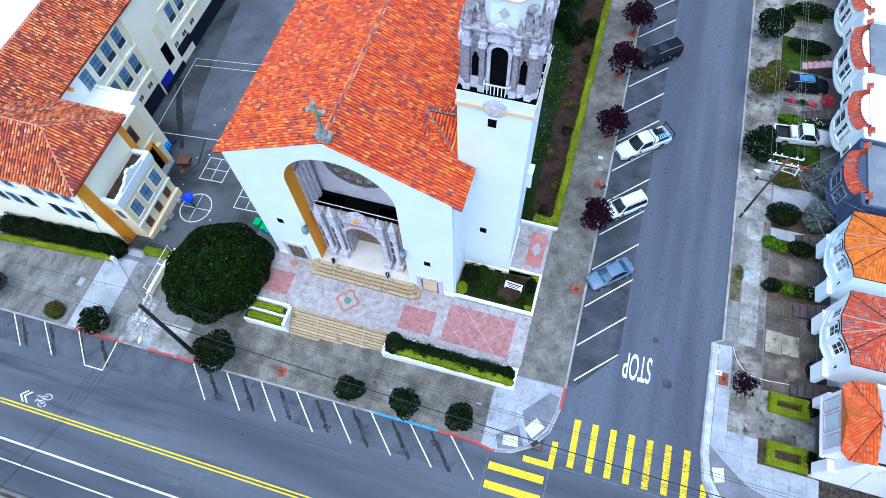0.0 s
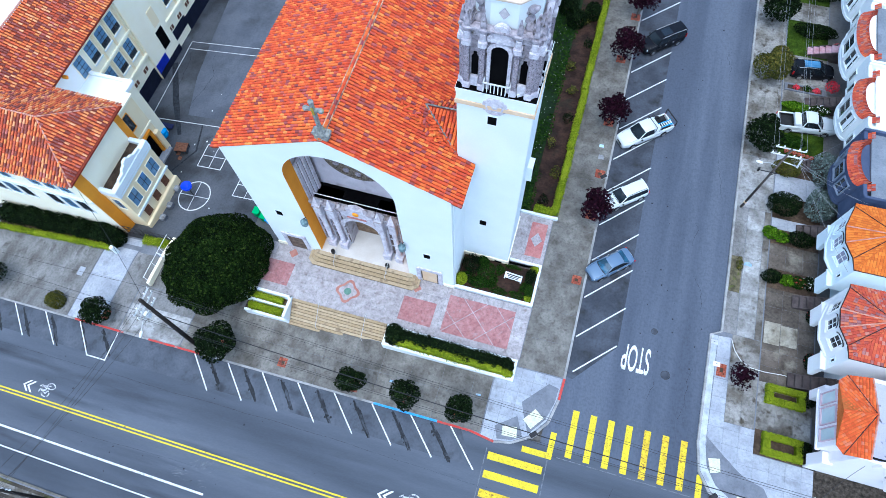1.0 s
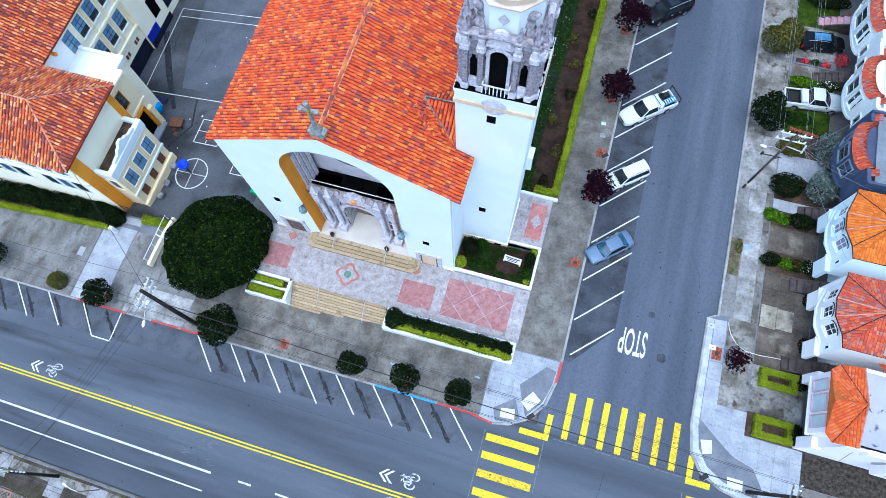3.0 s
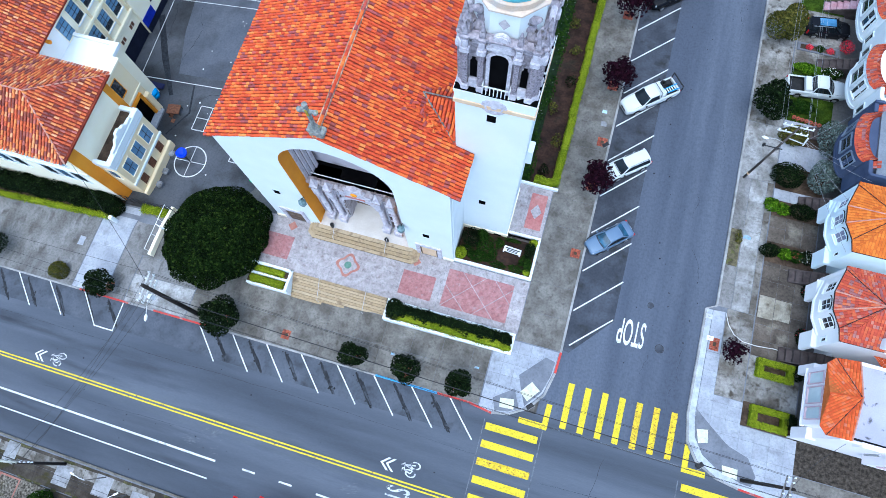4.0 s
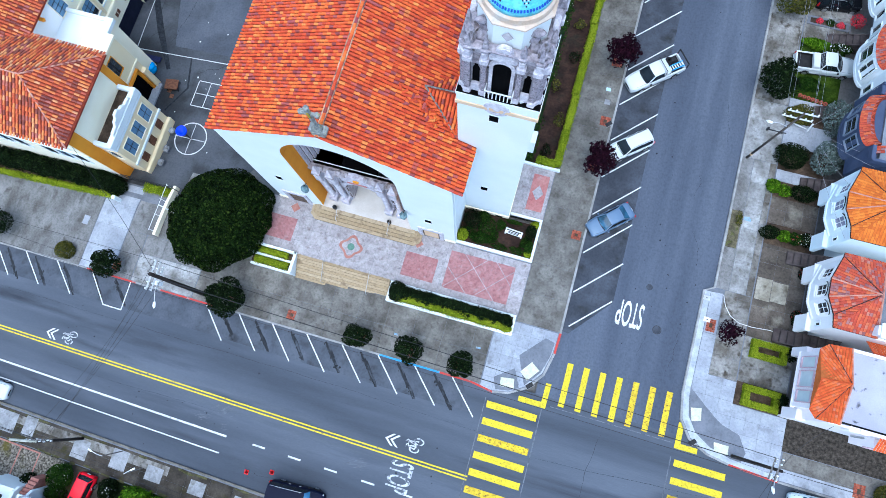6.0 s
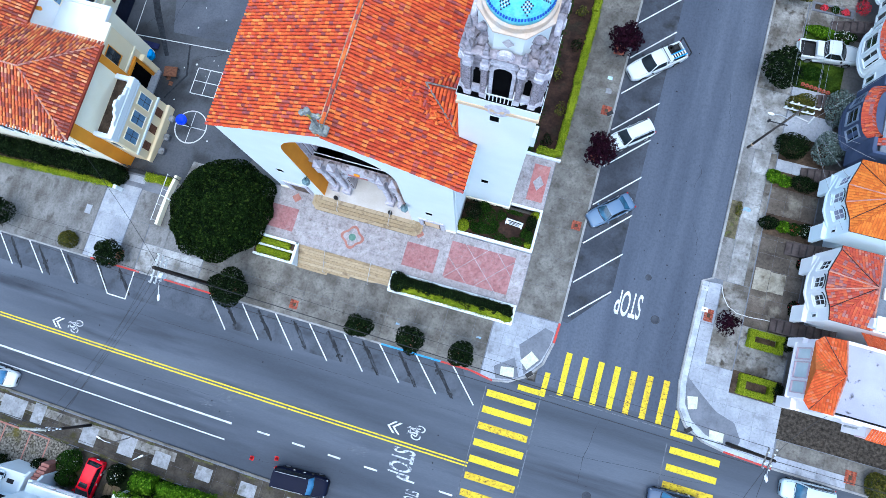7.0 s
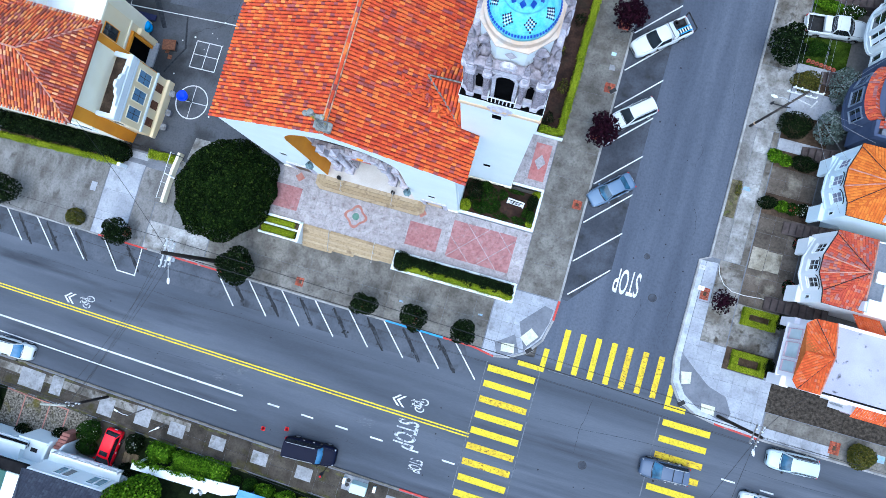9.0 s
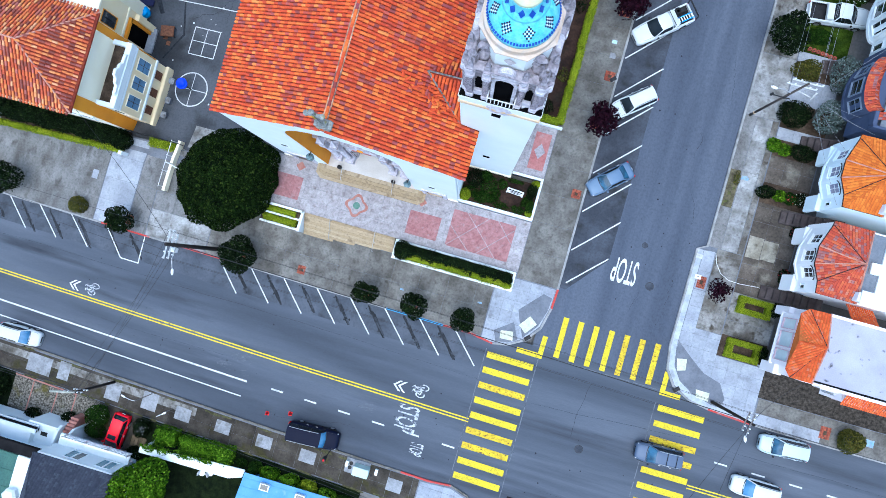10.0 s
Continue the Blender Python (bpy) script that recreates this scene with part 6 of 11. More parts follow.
# belfry: a core with dark arched openings, framed by carved pilasters, pinnacles above
part("belfry_core", Shape().box(TX0 + 0.42, TX1 - 0.42, TY0 + 0.42, TY1 - 0.42, BZ, 30.6), BELFRY, church, "grey carved stone belfry")
for side in range(4):
    R = pose(TX, TY, 0, 0, 0, 90 * side)
    fc = -(TY1 - TY0) / 2 + 0.42
    op = [(-0.52, 0.1)] + [(-0.52 * math.cos(math.pi * i / 8), 3.25 + 0.52 * math.sin(math.pi * i / 8)) for i in range(9)] + [(0.52, 0.1)]
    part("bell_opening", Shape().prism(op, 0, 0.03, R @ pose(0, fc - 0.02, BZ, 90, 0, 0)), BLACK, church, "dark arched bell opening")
    ar = Shape()
    for i in range(8):
        a, b = math.pi * i / 8, math.pi * (i + 1) / 8
        ar.add([(-k * math.cos(t), y, BZ + 3.25 + k * math.sin(t)) for y in (fc - 0.2, fc) for k, t in ((0.52, a), (0.52, b), (0.78, b), (0.78, a))], [(0, 1, 2, 3), (3, 2, 6, 7), (0, 1, 5, 4)], R)
    ar.box(-0.72, -0.52, fc - 0.2, fc, BZ, BZ + 3.25, R).box(0.52, 0.72, fc - 0.2, fc, BZ, BZ + 3.25, R)
    part("opening_surround", ar, STONE_PALE, church)
    part("opening_crest", Shape().prism([(-0.8, 0), (0.8, 0), (0.78, 0.4), (0.5, 0.6), (0.46, 1.05), (0.3, 1.3), (0, 1.4), (-0.3, 1.3), (-0.46, 1.05), (-0.5, 0.6), (-0.78, 0.4)], -0.12, 0.2, R @ pose(0, fc - 0.05, BZ + 4.0, 90, 0, 0)), STONE_PALE, church, bevel=0.06)
    bal = part("balcony", Shape().box(-0.85, 0.85, fc - 0.5, fc, BZ - 0.02, BZ + 0.04, R), BLACK, church, "small black balcony floor with white balusters")
    rail = Shape().box(-0.85, 0.85, fc - 0.5, fc - 0.45, BZ + 0.85, BZ + 0.95, R)
    for sx in (-0.81, 0.81):
        rail.box(sx - 0.04, sx + 0.04, fc - 0.5, fc, BZ + 0.85, BZ + 0.93, R)
    part("rail", rail, WHITE_METAL, bal)
    for k in range(8):
        x = -0.8 + 1.6 * k / 7
        part("baluster", Shape().box(x - 0.03, x + 0.03, fc - 0.49, fc - 0.46, BZ + 0.08, BZ + 0.85, R), WHITE_METAL, bal)
    for sx in (-1, 1):
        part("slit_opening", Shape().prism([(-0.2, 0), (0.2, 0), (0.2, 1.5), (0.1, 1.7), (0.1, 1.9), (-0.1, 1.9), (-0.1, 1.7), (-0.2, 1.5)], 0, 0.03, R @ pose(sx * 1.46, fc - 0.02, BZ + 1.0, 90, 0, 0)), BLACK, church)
        part("slit_sill", Shape().box(sx * 1.46 - 0.27, sx * 1.46 + 0.27, fc - 0.22, fc, BZ + 0.1, BZ + 0.95, R), STONE_PALE, church, bevel=0.04)
        for px, w in ((1.0, 0.3), (1.92, 0.34)):
            x = sx * px
            pl = part("pilaster", Shape().box(x - w / 2, x + w / 2, fc - 0.34, fc, BZ + 0.5, BZ + 3.6, R), STONE_CARVED, church, "pilaster with dark carved relief", bevel=0.02)
            part("capital", Shape().box(x - w / 2 - 0.1, x + w / 2 + 0.1, fc - 0.44, fc, BZ + 3.6, BZ + 4.05, R).box(x - w / 2 - 0.02, x + w / 2 + 0.02, fc - 0.36, fc, BZ + 4.05, BZ + 4.6, R), STONE_PALE, pl, bevel=0.05)
            part("pilaster_base", Shape().box(x - w / 2 - 0.06, x + w / 2 + 0.06, fc - 0.42, fc, BZ, BZ + 0.5, R), STONE_PALE, pl, bevel=0.04)
            part("pinnacle", Shape().lathe([(0.2, 0), (0.2, 0.12), (0.3, 0.16), (0.3, 0.3), (0.17, 0.36), (0.23, 0.55), (0.05, 1.35), (0.02, 1.4)], 4, turn=math.pi / 4, m=R @ pose(x, fc - 0.16, BZ + 4.6)), BELFRY, pl)
    part("entablature", Shape().box(-2.3, 2.3, fc - 0.12, fc + 0.3, BZ + 4.2, BZ + 4.75, R).box(-2.2, 2.2, fc - 0.3, fc + 0.2, BZ + 4.75, BZ + 4.95, R), BELFRY, church, bevel=0.04)
    # corner: clustered shaft with a draped stone figure-like finial
    R2 = pose(TX, TY, 0, 0, 0, 90 * side + 45)
    cd = -2.97
    part("corner_shaft", Shape().box(-0.2, 0.2, cd - 0.15, cd + 0.4, BZ + 0.5, BZ + 3.7, R2), STONE_CARVED, church, bevel=0.03)
    part("corner_cap", Shape().box(-0.28, 0.28, cd - 0.24, cd + 0.4, BZ + 3.7, BZ + 4.4, R2), STONE_PALE, church, bevel=0.05)
    part("corner_base", Shape().box(-0.26, 0.26, cd - 0.22, cd + 0.4, BZ, BZ + 0.5, R2), STONE_PALE, church, bevel=0.04)
    part("corner_finial", Shape().lathe([(0.3, 0), (0.34, 0.2), (0.22, 0.35), (0.34, 0.6), (0.36, 0.85), (0.2, 1.1), (0.26, 1.3), (0.05, 1.9)], 6, m=R2 @ pose(0, cd + 0.25, BZ + 4.4)), BELFRY, church, "weathered stone corner finial")
    part("corner_scroll", Shape().tube([tuple(R2 @ Vector((0.06 * math.sin(5 * t), cd + 0.75 + 0.5 * math.sin(2.2 * t), BZ + 4.5 + 1.25 * t))) for t in (0.2 * k for k in range(9))], [0.34, 0.4, 0.3, 0.36, 0.3, 0.24, 0.26, 0.2, 0.1], 7), BELFRY, church, "scrolled stone corner buttress", smooth=True)
    lamp = part("floodlight", Shape().box(-0.16, 0.16, -2.72, -2.5, BZ, BZ + 0.24, pose(TX + 0, TY, 0, 0, 0, 90 * side + 32)), WHITE_METAL, church, "small white floodlight")
# drum, ring and tiled dome
OCT = math.pi / 8
part("drum", Shape().lathe([(2.0, 0), (2.0, 2.1)], 8, (TX, TY, 30.5), OCT), STUCCO, church, "white octagonal drum")
DRUM_CREAM = mat("drum_cream_render", (0.56, 0.42, 0.31), (0.64, 0.52, 0.42), scale=1.2, grain=10, fine=0.2, stain=((0.5, 0.46, 0.42), 1.0, 0.55, 0.75))
part("drum_cornice", Shape().lathe([(2.0, 0), (2.14, 0.1), (2.14, 0.2), (1.9, 0.34)], 8, (TX, TY, 32.5), OCT), DRUM_CREAM, church, "cream octagonal drum cornice")
part("drum_ring", Shape().lathe([(1.9, 0), (1.88, 0.34), (1.76, 0.42)], 40, (TX, TY, 32.82)), DRUM_CREAM, church)
for side in range(4):
    part("drum_lozenge", Shape().prism([(-0.3, 0), (0, -0.4), (0.3, 0), (0, 0.4)], 0, 0.03, pose(TX, TY, 0, 0, 0, 90 * side) @ pose(0, -1.9, 31.75, 90, 0, 0)), STONE, church)
AZURE = mat("azure_dome_tiles", (0.12, 0.52, 0.66), (0.22, 0.64, 0.74), scale=3, grain=9, fine=0.3, rough=0.35)
COBALT = mat("cobalt_tiles", (0.015, 0.06, 0.34), (0.03, 0.1, 0.45), scale=3, grain=9, fine=0.2, rough=0.35)
DARKTILE = mat("navy_tiles", (0.008, 0.012, 0.05), (0.02, 0.03, 0.1), scale=3, grain=9, fine=0.2, rough=0.35)
PALETILE = mat("pale_yellow_tiles", (0.75, 0.72, 0.4), (0.7, 0.7, 0.5), scale=3, grain=9, fine=0.2, rough=0.35)
DOME = lambda r: 33.2 + 1.75 * math.sqrt(max(0.0, 1 - (r / 1.74) ** 2))
dome = part("dome", Shape().lathe([(r, DOME(r) - 33.2) for r in (1.74, 1.72, 1.67, 1.6, 1.48, 1.3, 1.1, 0.85)], 48, (TX, TY, 33.2)), AZURE, church, "turquoise glazed tile dome with blue lozenges", smooth=True)
part("lantern_ring", Shape().lathe([(1.06, 0), (1.1, 0.08), (1.06, 0.2), (0.97, 0.3), (0.78, 0.85), (0.8, 0.92)], 32, (TX, TY, DOME(0.95) - 0.05)), AZURE, dome, smooth=True)
part("lantern_cap", Shape().lathe([(0.78, 0), (0.75, 0.2), (0.56, 0.55), (0.28, 0.78), (0.03, 0.85)], 32, (TX, TY, DOME(0.95) + 0.84)), PALETILE, dome, "pale yellow tiled cap", smooth=True)
for k in range(72):
    a = 2 * math.pi * k / 72
    part("rim_tile", Shape().box(-0.045, 0.045, -0.04, 0.04, -0.07, 0.07, pose(TX + 1.69 * math.cos(a), TY + 1.69 * math.sin(a), DOME(1.69) + 0.02, 0, 0, math.degrees(a) + 90) @ pose(0, 0, 0, -35)), COBALT, dome)
WHITETILE = mat("white_glazed_tiles", (0.62, 0.66, 0.68), (0.7, 0.74, 0.75), scale=3, grain=9, fine=0.2, rough=0.35)
for k in range(8):
    a = 2 * math.pi * (k + 0.5) / 8
    q, pale = Shape(), Shape()
    for i in range(-3, 4):
        for j in range(-3, 4):
            if abs(i) + abs(j) <= 3:
                rr, aa = 1.4 + j * 0.07, a + i * 0.062
                (q if (i + j) % 2 else pale).box(-0.036, 0.036, -0.036, 0.036, -0.02, 0.022, pose(TX + rr * math.cos(aa), TY + rr * math.sin(aa), DOME(rr) + 0.015, 0, 0, math.degrees(aa)) @ pose(0, 0, 0, 0, 50, 0))
    part("lozenge_ground", pale, WHITETILE, dome, kind="stuff")
    part("dome_lozenge", q, DARKTILE, dome, kind="stuff")
for k in range(12):
    a = 2 * math.pi * k / 12
    part("lantern_lozenge", Shape().prism([(-0.16, 0), (0, -0.26), (0.16, 0), (0, 0.26)], 0, 0.02, pose(TX + 0.9 * math.cos(a), TY + 0.9 * math.sin(a), DOME(0.95) + 0.5, 0, 0, math.degrees(a) + 90) @ pose(0, 0, 0, 71)), COBALT, dome)

# ---- windows ----
def window(parent, x, y, z, w, h, turn, glass, frame_m, nx=2, nz=3, deep=0.06, name="window", bars=None):
    """A framed window lying on a wall; turn 0 faces south, 90 east, -90 west."""
    m = pose(x, y, z, 0, 0, turn)
    t = 0.07
    fr = part(name, Shape().box(-w / 2 - t, w / 2 + t, -deep, 0.02, h / 2, h / 2 + t, m).box(-w / 2 - t, w / 2 + t, -deep - 0.04, 0.02, -h / 2 - t, -h / 2, m).box(-w / 2 - t, -w / 2, -deep, 0.02, -h / 2, h / 2, m).box(w / 2, w / 2 + t, -deep, 0.02, -h / 2, h / 2, m), frame_m, parent)
    part("pane", Shape().box(-w / 2, w / 2, -0.012, 0.02, -h / 2, h / 2, m), glass, fr)
    bm_ = bars or (BLACK_METAL if glass in (GLASS_BLUE, GLASS_DARK) else frame_m)
    for i in range(1, nx):
        part("glazing_bar", Shape().box(-w / 2 + w * i / nx - 0.025, -w / 2 + w * i / nx + 0.025, -0.045, 0, -h / 2, h / 2, m), bm_, fr)
    for i in range(1, nz):
        part("glazing_bar", Shape().box(-w / 2, w / 2, -0.04, 0, -h / 2 + h * i / nz - 0.025, -h / 2 + h * i / nz + 0.025, m), bm_, fr)
    return fr


def tiles_on(q, a, b, top, pitch=0.33, course=0.45):
    """Tiles on the plane through eave points a and b and the upper edge 'top' (one or two points)."""
    a, b = Vector(a), Vector(b)
    u = (b - a).normalized()
    t0 = Vector(top[0])
    up = (t0 - a) - (t0 - a).dot(u) * u
    hgt = up.length
    d = -up.normalized()
    o = a + up
    pts = [((t - o).dot(u), (t - o).dot(d)) for t in (Vector(p) for p in top)] + [((b - o).dot(u), hgt + 0.05), ((a - o).dot(u), hgt + 0.05)]
    return lay_tiles(q, o, u, d, pts, pitch, course)


def ridge_run(q, a, b, r=0.15):
    a, b = Vector(a), Vector(b)
    n = max(1, int((b - a).length / 0.42))
    d = (b - a).normalized()
    side = d.cross(Vector((0, 0, 1))).normalized()
    up = side.cross(d)
    for i in range(n):
        for_p = [a + (b - a) * (i + k) / n for k in (0, 1.06)]
        q.add([tuple(p + r * math.cos(t) * side + (r * 0.85 * math.sin(t) + lift) * up) for p, lift in ((for_p[0], 0.03), (for_p[1], 0.0)) for t in (math.pi * k / 4 for k in range(5))], [(k, k + 1, 6 + k, 5 + k) for k in range(4)])
    return q


# ---- the school ----
school = thing("school_building", (-50, 25, -5), "cream stucco school with a mottled red tile roof", "school", world_coords=True)
GB = -6.5
WXE = -51.7
part("front_block", Shape().box(-100, -43.9, 19.2, 27.9, GB, 7.2), CREAM_PALE, school)
part("cornice", Shape().box(-100, -43.75, 19.0, 19.2, 6.7, 7.2).box(-43.9, -43.72, 19.0, 28.0, 6.8, 7.2).box(-100, -43.8, 19.05, 19.2, 2.7, 3.0), STUCCO, school, bevel=0.03)
part("ochre_bay", Shape().box(-43.9, -43.84, 19.25, 20.55, GB, 6.8), OCHRE, school, "ochre painted wall strip")
part("ochre_bay", Shape().box(-43.9, -43.84, 27.05, 27.85, GB, 6.8), OCHRE, school, "ochre painted wall strip")
E = [(-43.1, 18.6, 7.3), (-43.1, 28.4, 7.3), (-100, 28.4, 7.3), (-100, 18.6, 7.3)]
A0, A1 = (-47.9, 23.5, 10.1), (-100, 23.5, 10.1)
q = Shape()
q.add(E + [A0, A1] + [(x, y, z - 0.2) for x, y, z in E], [(0, 1, 4), (1, 2, 5, 4), (3, 0, 4, 5), (0, 1, 7, 6), (1, 2, 8, 7), (3, 0, 6, 9), (6, 7, 8, 9)])
rf = part("front_roof", q, TILE_BED, school, "hipped roof of mottled red and brown tiles")
q = Shape()
tiles_on(q, E[0], E[1], [A0], 0.33, 0.45)
tiles_on(q, (-64, 18.6, 7.3), E[0], [(-64, 23.5, 10.1), A0], 0.33, 0.45)
tiles_on(q, E[1], (-64, 28.4, 7.3), [A0, (-64, 23.5, 10.1)], 0.33, 0.45)
raw("front_tiling", q, TILE_AGED, rf)
q = Shape()
for a, b in ((A0, E[0]), (A0, E[1]), ((-64, 23.5, 10.1), A0)):
    ridge_run(q, a, b, 0.09)
raw("hip_tiles", q, HIP_PALE, rf)
# windows of the street front
for k in range(11):
    x = -45.9 - 1.75 * k
    if k % 4 == 3:
        continue
    window(school, x, 19.2, 5.1, 1.25, 2.3, 0, GLASS_BLUE, STUCCO, 2, 4)
    window(school, x, 19.2, 1.1, 1.25, 2.3, 0, GLASS_BLUE if k % 2 else GLASS_DARK, STUCCO, 2, 4)
# projecting porch block with a terrace and a scrolled parapet
PXE, PY0, PY1, PTZ = -41.9, 20.6, 27.1, 3.4
part("porch_block", Shape().box(-43.9, PXE, PY0, PY1, GB, 2.7), CREAM, school)
part("terrace_floor", Shape().box(-43.85, PXE - 0.1, PY0 + 0.1, PY1 - 0.1, 2.7, 2.75), SOIL, school, "brown terrace floor")
part("terrace_parapet", Shape().box(PXE - 0.45, PXE + 0.12, PY0 - 0.12, PY1 + 0.12, 2.4, PTZ).box(-43.9, PXE - 0.45, PY0 - 0.12, PY0 + 0.35, 2.4, PTZ - 0.2).box(-43.9, PXE - 0.45, PY1 - 0.35, PY1 + 0.12, 2.4, PTZ - 0.2), STUCCO, school, "white terrace parapet", bevel=0.04)
part("parapet_crest", Shape().prism([(-2.2, 0), (2.2, 0), (2.0, 0.35), (1.2, 0.4), (0.9, 0.75), (0.5, 0.8), (0.3, 1.15), (-0.3, 1.15), (-0.5, 0.8), (-0.9, 0.75), (-1.2, 0.4), (-2.0, 0.35)], -0.15, 0.15, pose(PXE - 0.1, (PY0 + PY1) / 2, PTZ, 90, 0, 90)), STUCCO, school, bevel=0.04)
part("string_course", Shape().box(PXE, PXE + 0.18, PY0 - 0.1, PY1 + 0.1, -1.75, -1.45), STUCCO, school, bevel=0.03)
part("string_course", Shape().box(PXE, PXE + 0.1, PY0 - 0.05, PY1 + 0.05, 2.1, 2.3), STUCCO, school, bevel=0.03)
part("plinth", Shape().box(PXE, PXE + 0.35, PY0 - 0.1, PY1 + 0.1, GB, -3.6), CREAM, school, bevel=0.04)
for y in (21.9, 23.85, 25.8):
    window(school, PXE + 0.01, y, 0.35, 1.25, 2.2, 90, GLASS_BLUE, CREAM_PALE, 2, 2)
    part("cellar_opening", Shape().box(PXE + 0.02, PXE + 0.07, y - 0.45, y + 0.45, -3.3, -2.0), RUST, school, "brown cellar window")
window(school, -42.9, PY0, 0.6, 0.9, 1.9, 0, GLASS_BLUE, CREAM_PALE, 2, 2)
# entrance bay and flat white link
EBX = -45.7
part("entrance_bay", Shape().box(-48.4, EBX, 27.9, 31.6, GB, 4.0), CREAM, school)
part("entrance_cap", Shape().box(-48.5, EBX + 0.2, 27.9, 31.75, 4.0, 4.3), CREAM_PALE, school, bevel=0.04)
part("string_course", Shape().box(EBX, EBX + 0.14, 27.9, 31.7, -0.6, -0.35), CREAM_PALE, school, bevel=0.04)
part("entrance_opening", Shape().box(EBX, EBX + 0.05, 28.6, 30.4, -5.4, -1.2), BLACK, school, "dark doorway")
part("entrance_jamb", Shape().box(EBX, EBX + 0.3, 30.4, 30.75, -5.4, -1.0).box(EBX, EBX + 0.3, 28.3, 30.75, -1.2, -0.9), OCHRE, school, "ochre door surround")
window(school, EBX + 0.01, 29.2, 2.1, 1.2, 2.3, 90, GLASS_DARK, OCHRE, 2, 2)
part("entrance_step", Shape().box(EBX, EBX + 0.9, 28.4, 31.2, GB, -4.9), CONCRETE_NEW, school)
part("entrance_pier", Shape().box(EBX, EBX + 0.5, 30.8, 31.5, GB, -1.8), CREAM, school, bevel=0.04)
part("link_block", Shape().box(-56, -46.6, 28.2, 33.4, GB, 3.7), CREAM_PALE, school)
part("link_parapet", Shape().box(WXE, -46.4, 33.1, 33.5, 3.7, 4.1).box(-47.2, -46.3, 28.4, 33.5, 3.7, 4.2), STUCCO, school, bevel=0.04)
part("link_roof", Shape().box(WXE, -46.6, 28.3, 33.2, 3.7, 3.82), STUCCO, school, "flat white roof")
# long wing beside the yard
part("wing", Shape().box(-80, WXE, 33.4, 110, GB, 7.2), CREAM_PALE, school)
part("wing_end_wall", Shape().box(-60, WXE, 28.0, 33.4, 3.5, 7.2), STUCCO_WARM, school, "white plain end of the wing")
window(school, WXE + 0.01, 33.05, 5.15, 1.42, 2.4, 90, GLASS_BLUE, CREAM_PALE, 2, 4)
# Small ochre fitting added in place of a flag on the wing wall.
part("flood_lamp", Shape().box(WXE, WXE + 0.5, 30.4, 30.7, 6.3, 6.6).lathe([(0.1, 0), (0.2, 0.25), (0.05, 0.3)], 10, (WXE + 0.5, 30.55, 6.3)), OCHRE, school, "small ochre stand-in for a flag on the wall")
part("wing_cornice", Shape().box(WXE, WXE + 0.25, 28.1, 110, 6.75, 7.2).box(WXE, WXE + 0.2, 33.4, 110, 2.55, 2.85).box(WXE, WXE + 0.3, 33.4, 110, -1.6, -1.25), CREAM_PALE, school, bevel=0.03)
E = [(-51.1, 28.0, 7.3), (-51.1, 110, 7.3), (-57.2, 110, 10.2), (-57.2, 23.6, 10.15)]
q = Shape()
q.add(E + [(x, y, z - 0.2) for x, y, z in E], [(0, 1, 2, 3), (0, 1, 5, 4), (4, 5, 6, 7)])
wr = part("wing_roof", q, TILE_BED, school, "long slope of mottled red tiles")
q = Shape()
tiles_on(q, (-51.1, 28.1, 7.3), (-51.1, 62, 7.3), [(-57.2, 23.8, 10.2), (-57.2, 62, 10.2)], 0.33, 0.45)
raw("wing_tiling", q, TILE_AGED, wr)
q = ridge_run(Shape(), (-57.25, 24, 10.25), (-57.25, 62, 10.25), 0.12)
raw("wing_ridge", q, HIP_PALE, wr)
part("flat_roof", Shape().box(-80, -57.2, 26, 110, 9.9, 10.05), STUCCO, school, "flat white membrane roof")
for y in (35.2, 37.37, 39.54, 48.4, 50.57, 52.74, 54.9, 57.1, 59.3):
    for z in (5.15, 1.05):
        window(school, WXE + 0.01, y, z, 1.42, 2.4, 90, GLASS_BLUE, CREAM_PALE, 2, 4)
        # Dark plate on the lower panes paints in the ground they mirror.
        part("lower_sash", Shape().box(WXE + 0.012, WXE + 0.03, y - 0.69, y + 0.69, z - 1.18, z - 0.45), GLASS_DARK, school, "dark lower sash coloured as the reflected ground")
        part("window_sill", Shape().box(WXE, WXE + 0.18, y - 0.85, y + 0.85, z - 1.38, z - 1.24), STUCCO, school)
    part("pier", Shape().box(WXE, WXE + 0.12, y + 0.93, y + 1.24, -1.2, 6.7), CREAM, school)
for y in (35.2, 37.37, 39.62, 46.74, 48.9, 51.1):
    v = part("vent_grille", Shape().box(WXE, WXE + 0.06, y - 0.5, y + 0.5, -3.2, -2.3), CREAM_PALE, school)
    for dy in (-0.24, 0.24):
        part("grille_opening", Shape().box(WXE + 0.06, WXE + 0.08, y + dy - 0.19, y + dy + 0.19, -3.05, -2.45), RUST, v)
part("stair_bay", Shape().box(WXE, WXE + 0.35, 41.0, 46.2, GB, 6.9), CREAM_PALE, school, bevel=0.04)
part("stair_panel", Shape().box(WXE + 0.35, WXE + 0.42, 44.1, 45.3, -0.1, 2.3), CREAM, school, "tan wall panel")
part("stair_door", Shape().box(WXE + 0.35, WXE + 0.4, 43.7, 45.1, -3.4, -0.6), BLACK, school, "dark doorway")
BLUE_DADO = mat("blue_dado_paint", (0.008, 0.02, 0.3), (0.012, 0.03, 0.38), scale=1)
NAVY_DADO = mat("navy_dado_paint", (0.005, 0.007, 0.02), (0.01, 0.013, 0.032), scale=1, grain=10, fine=0.3)
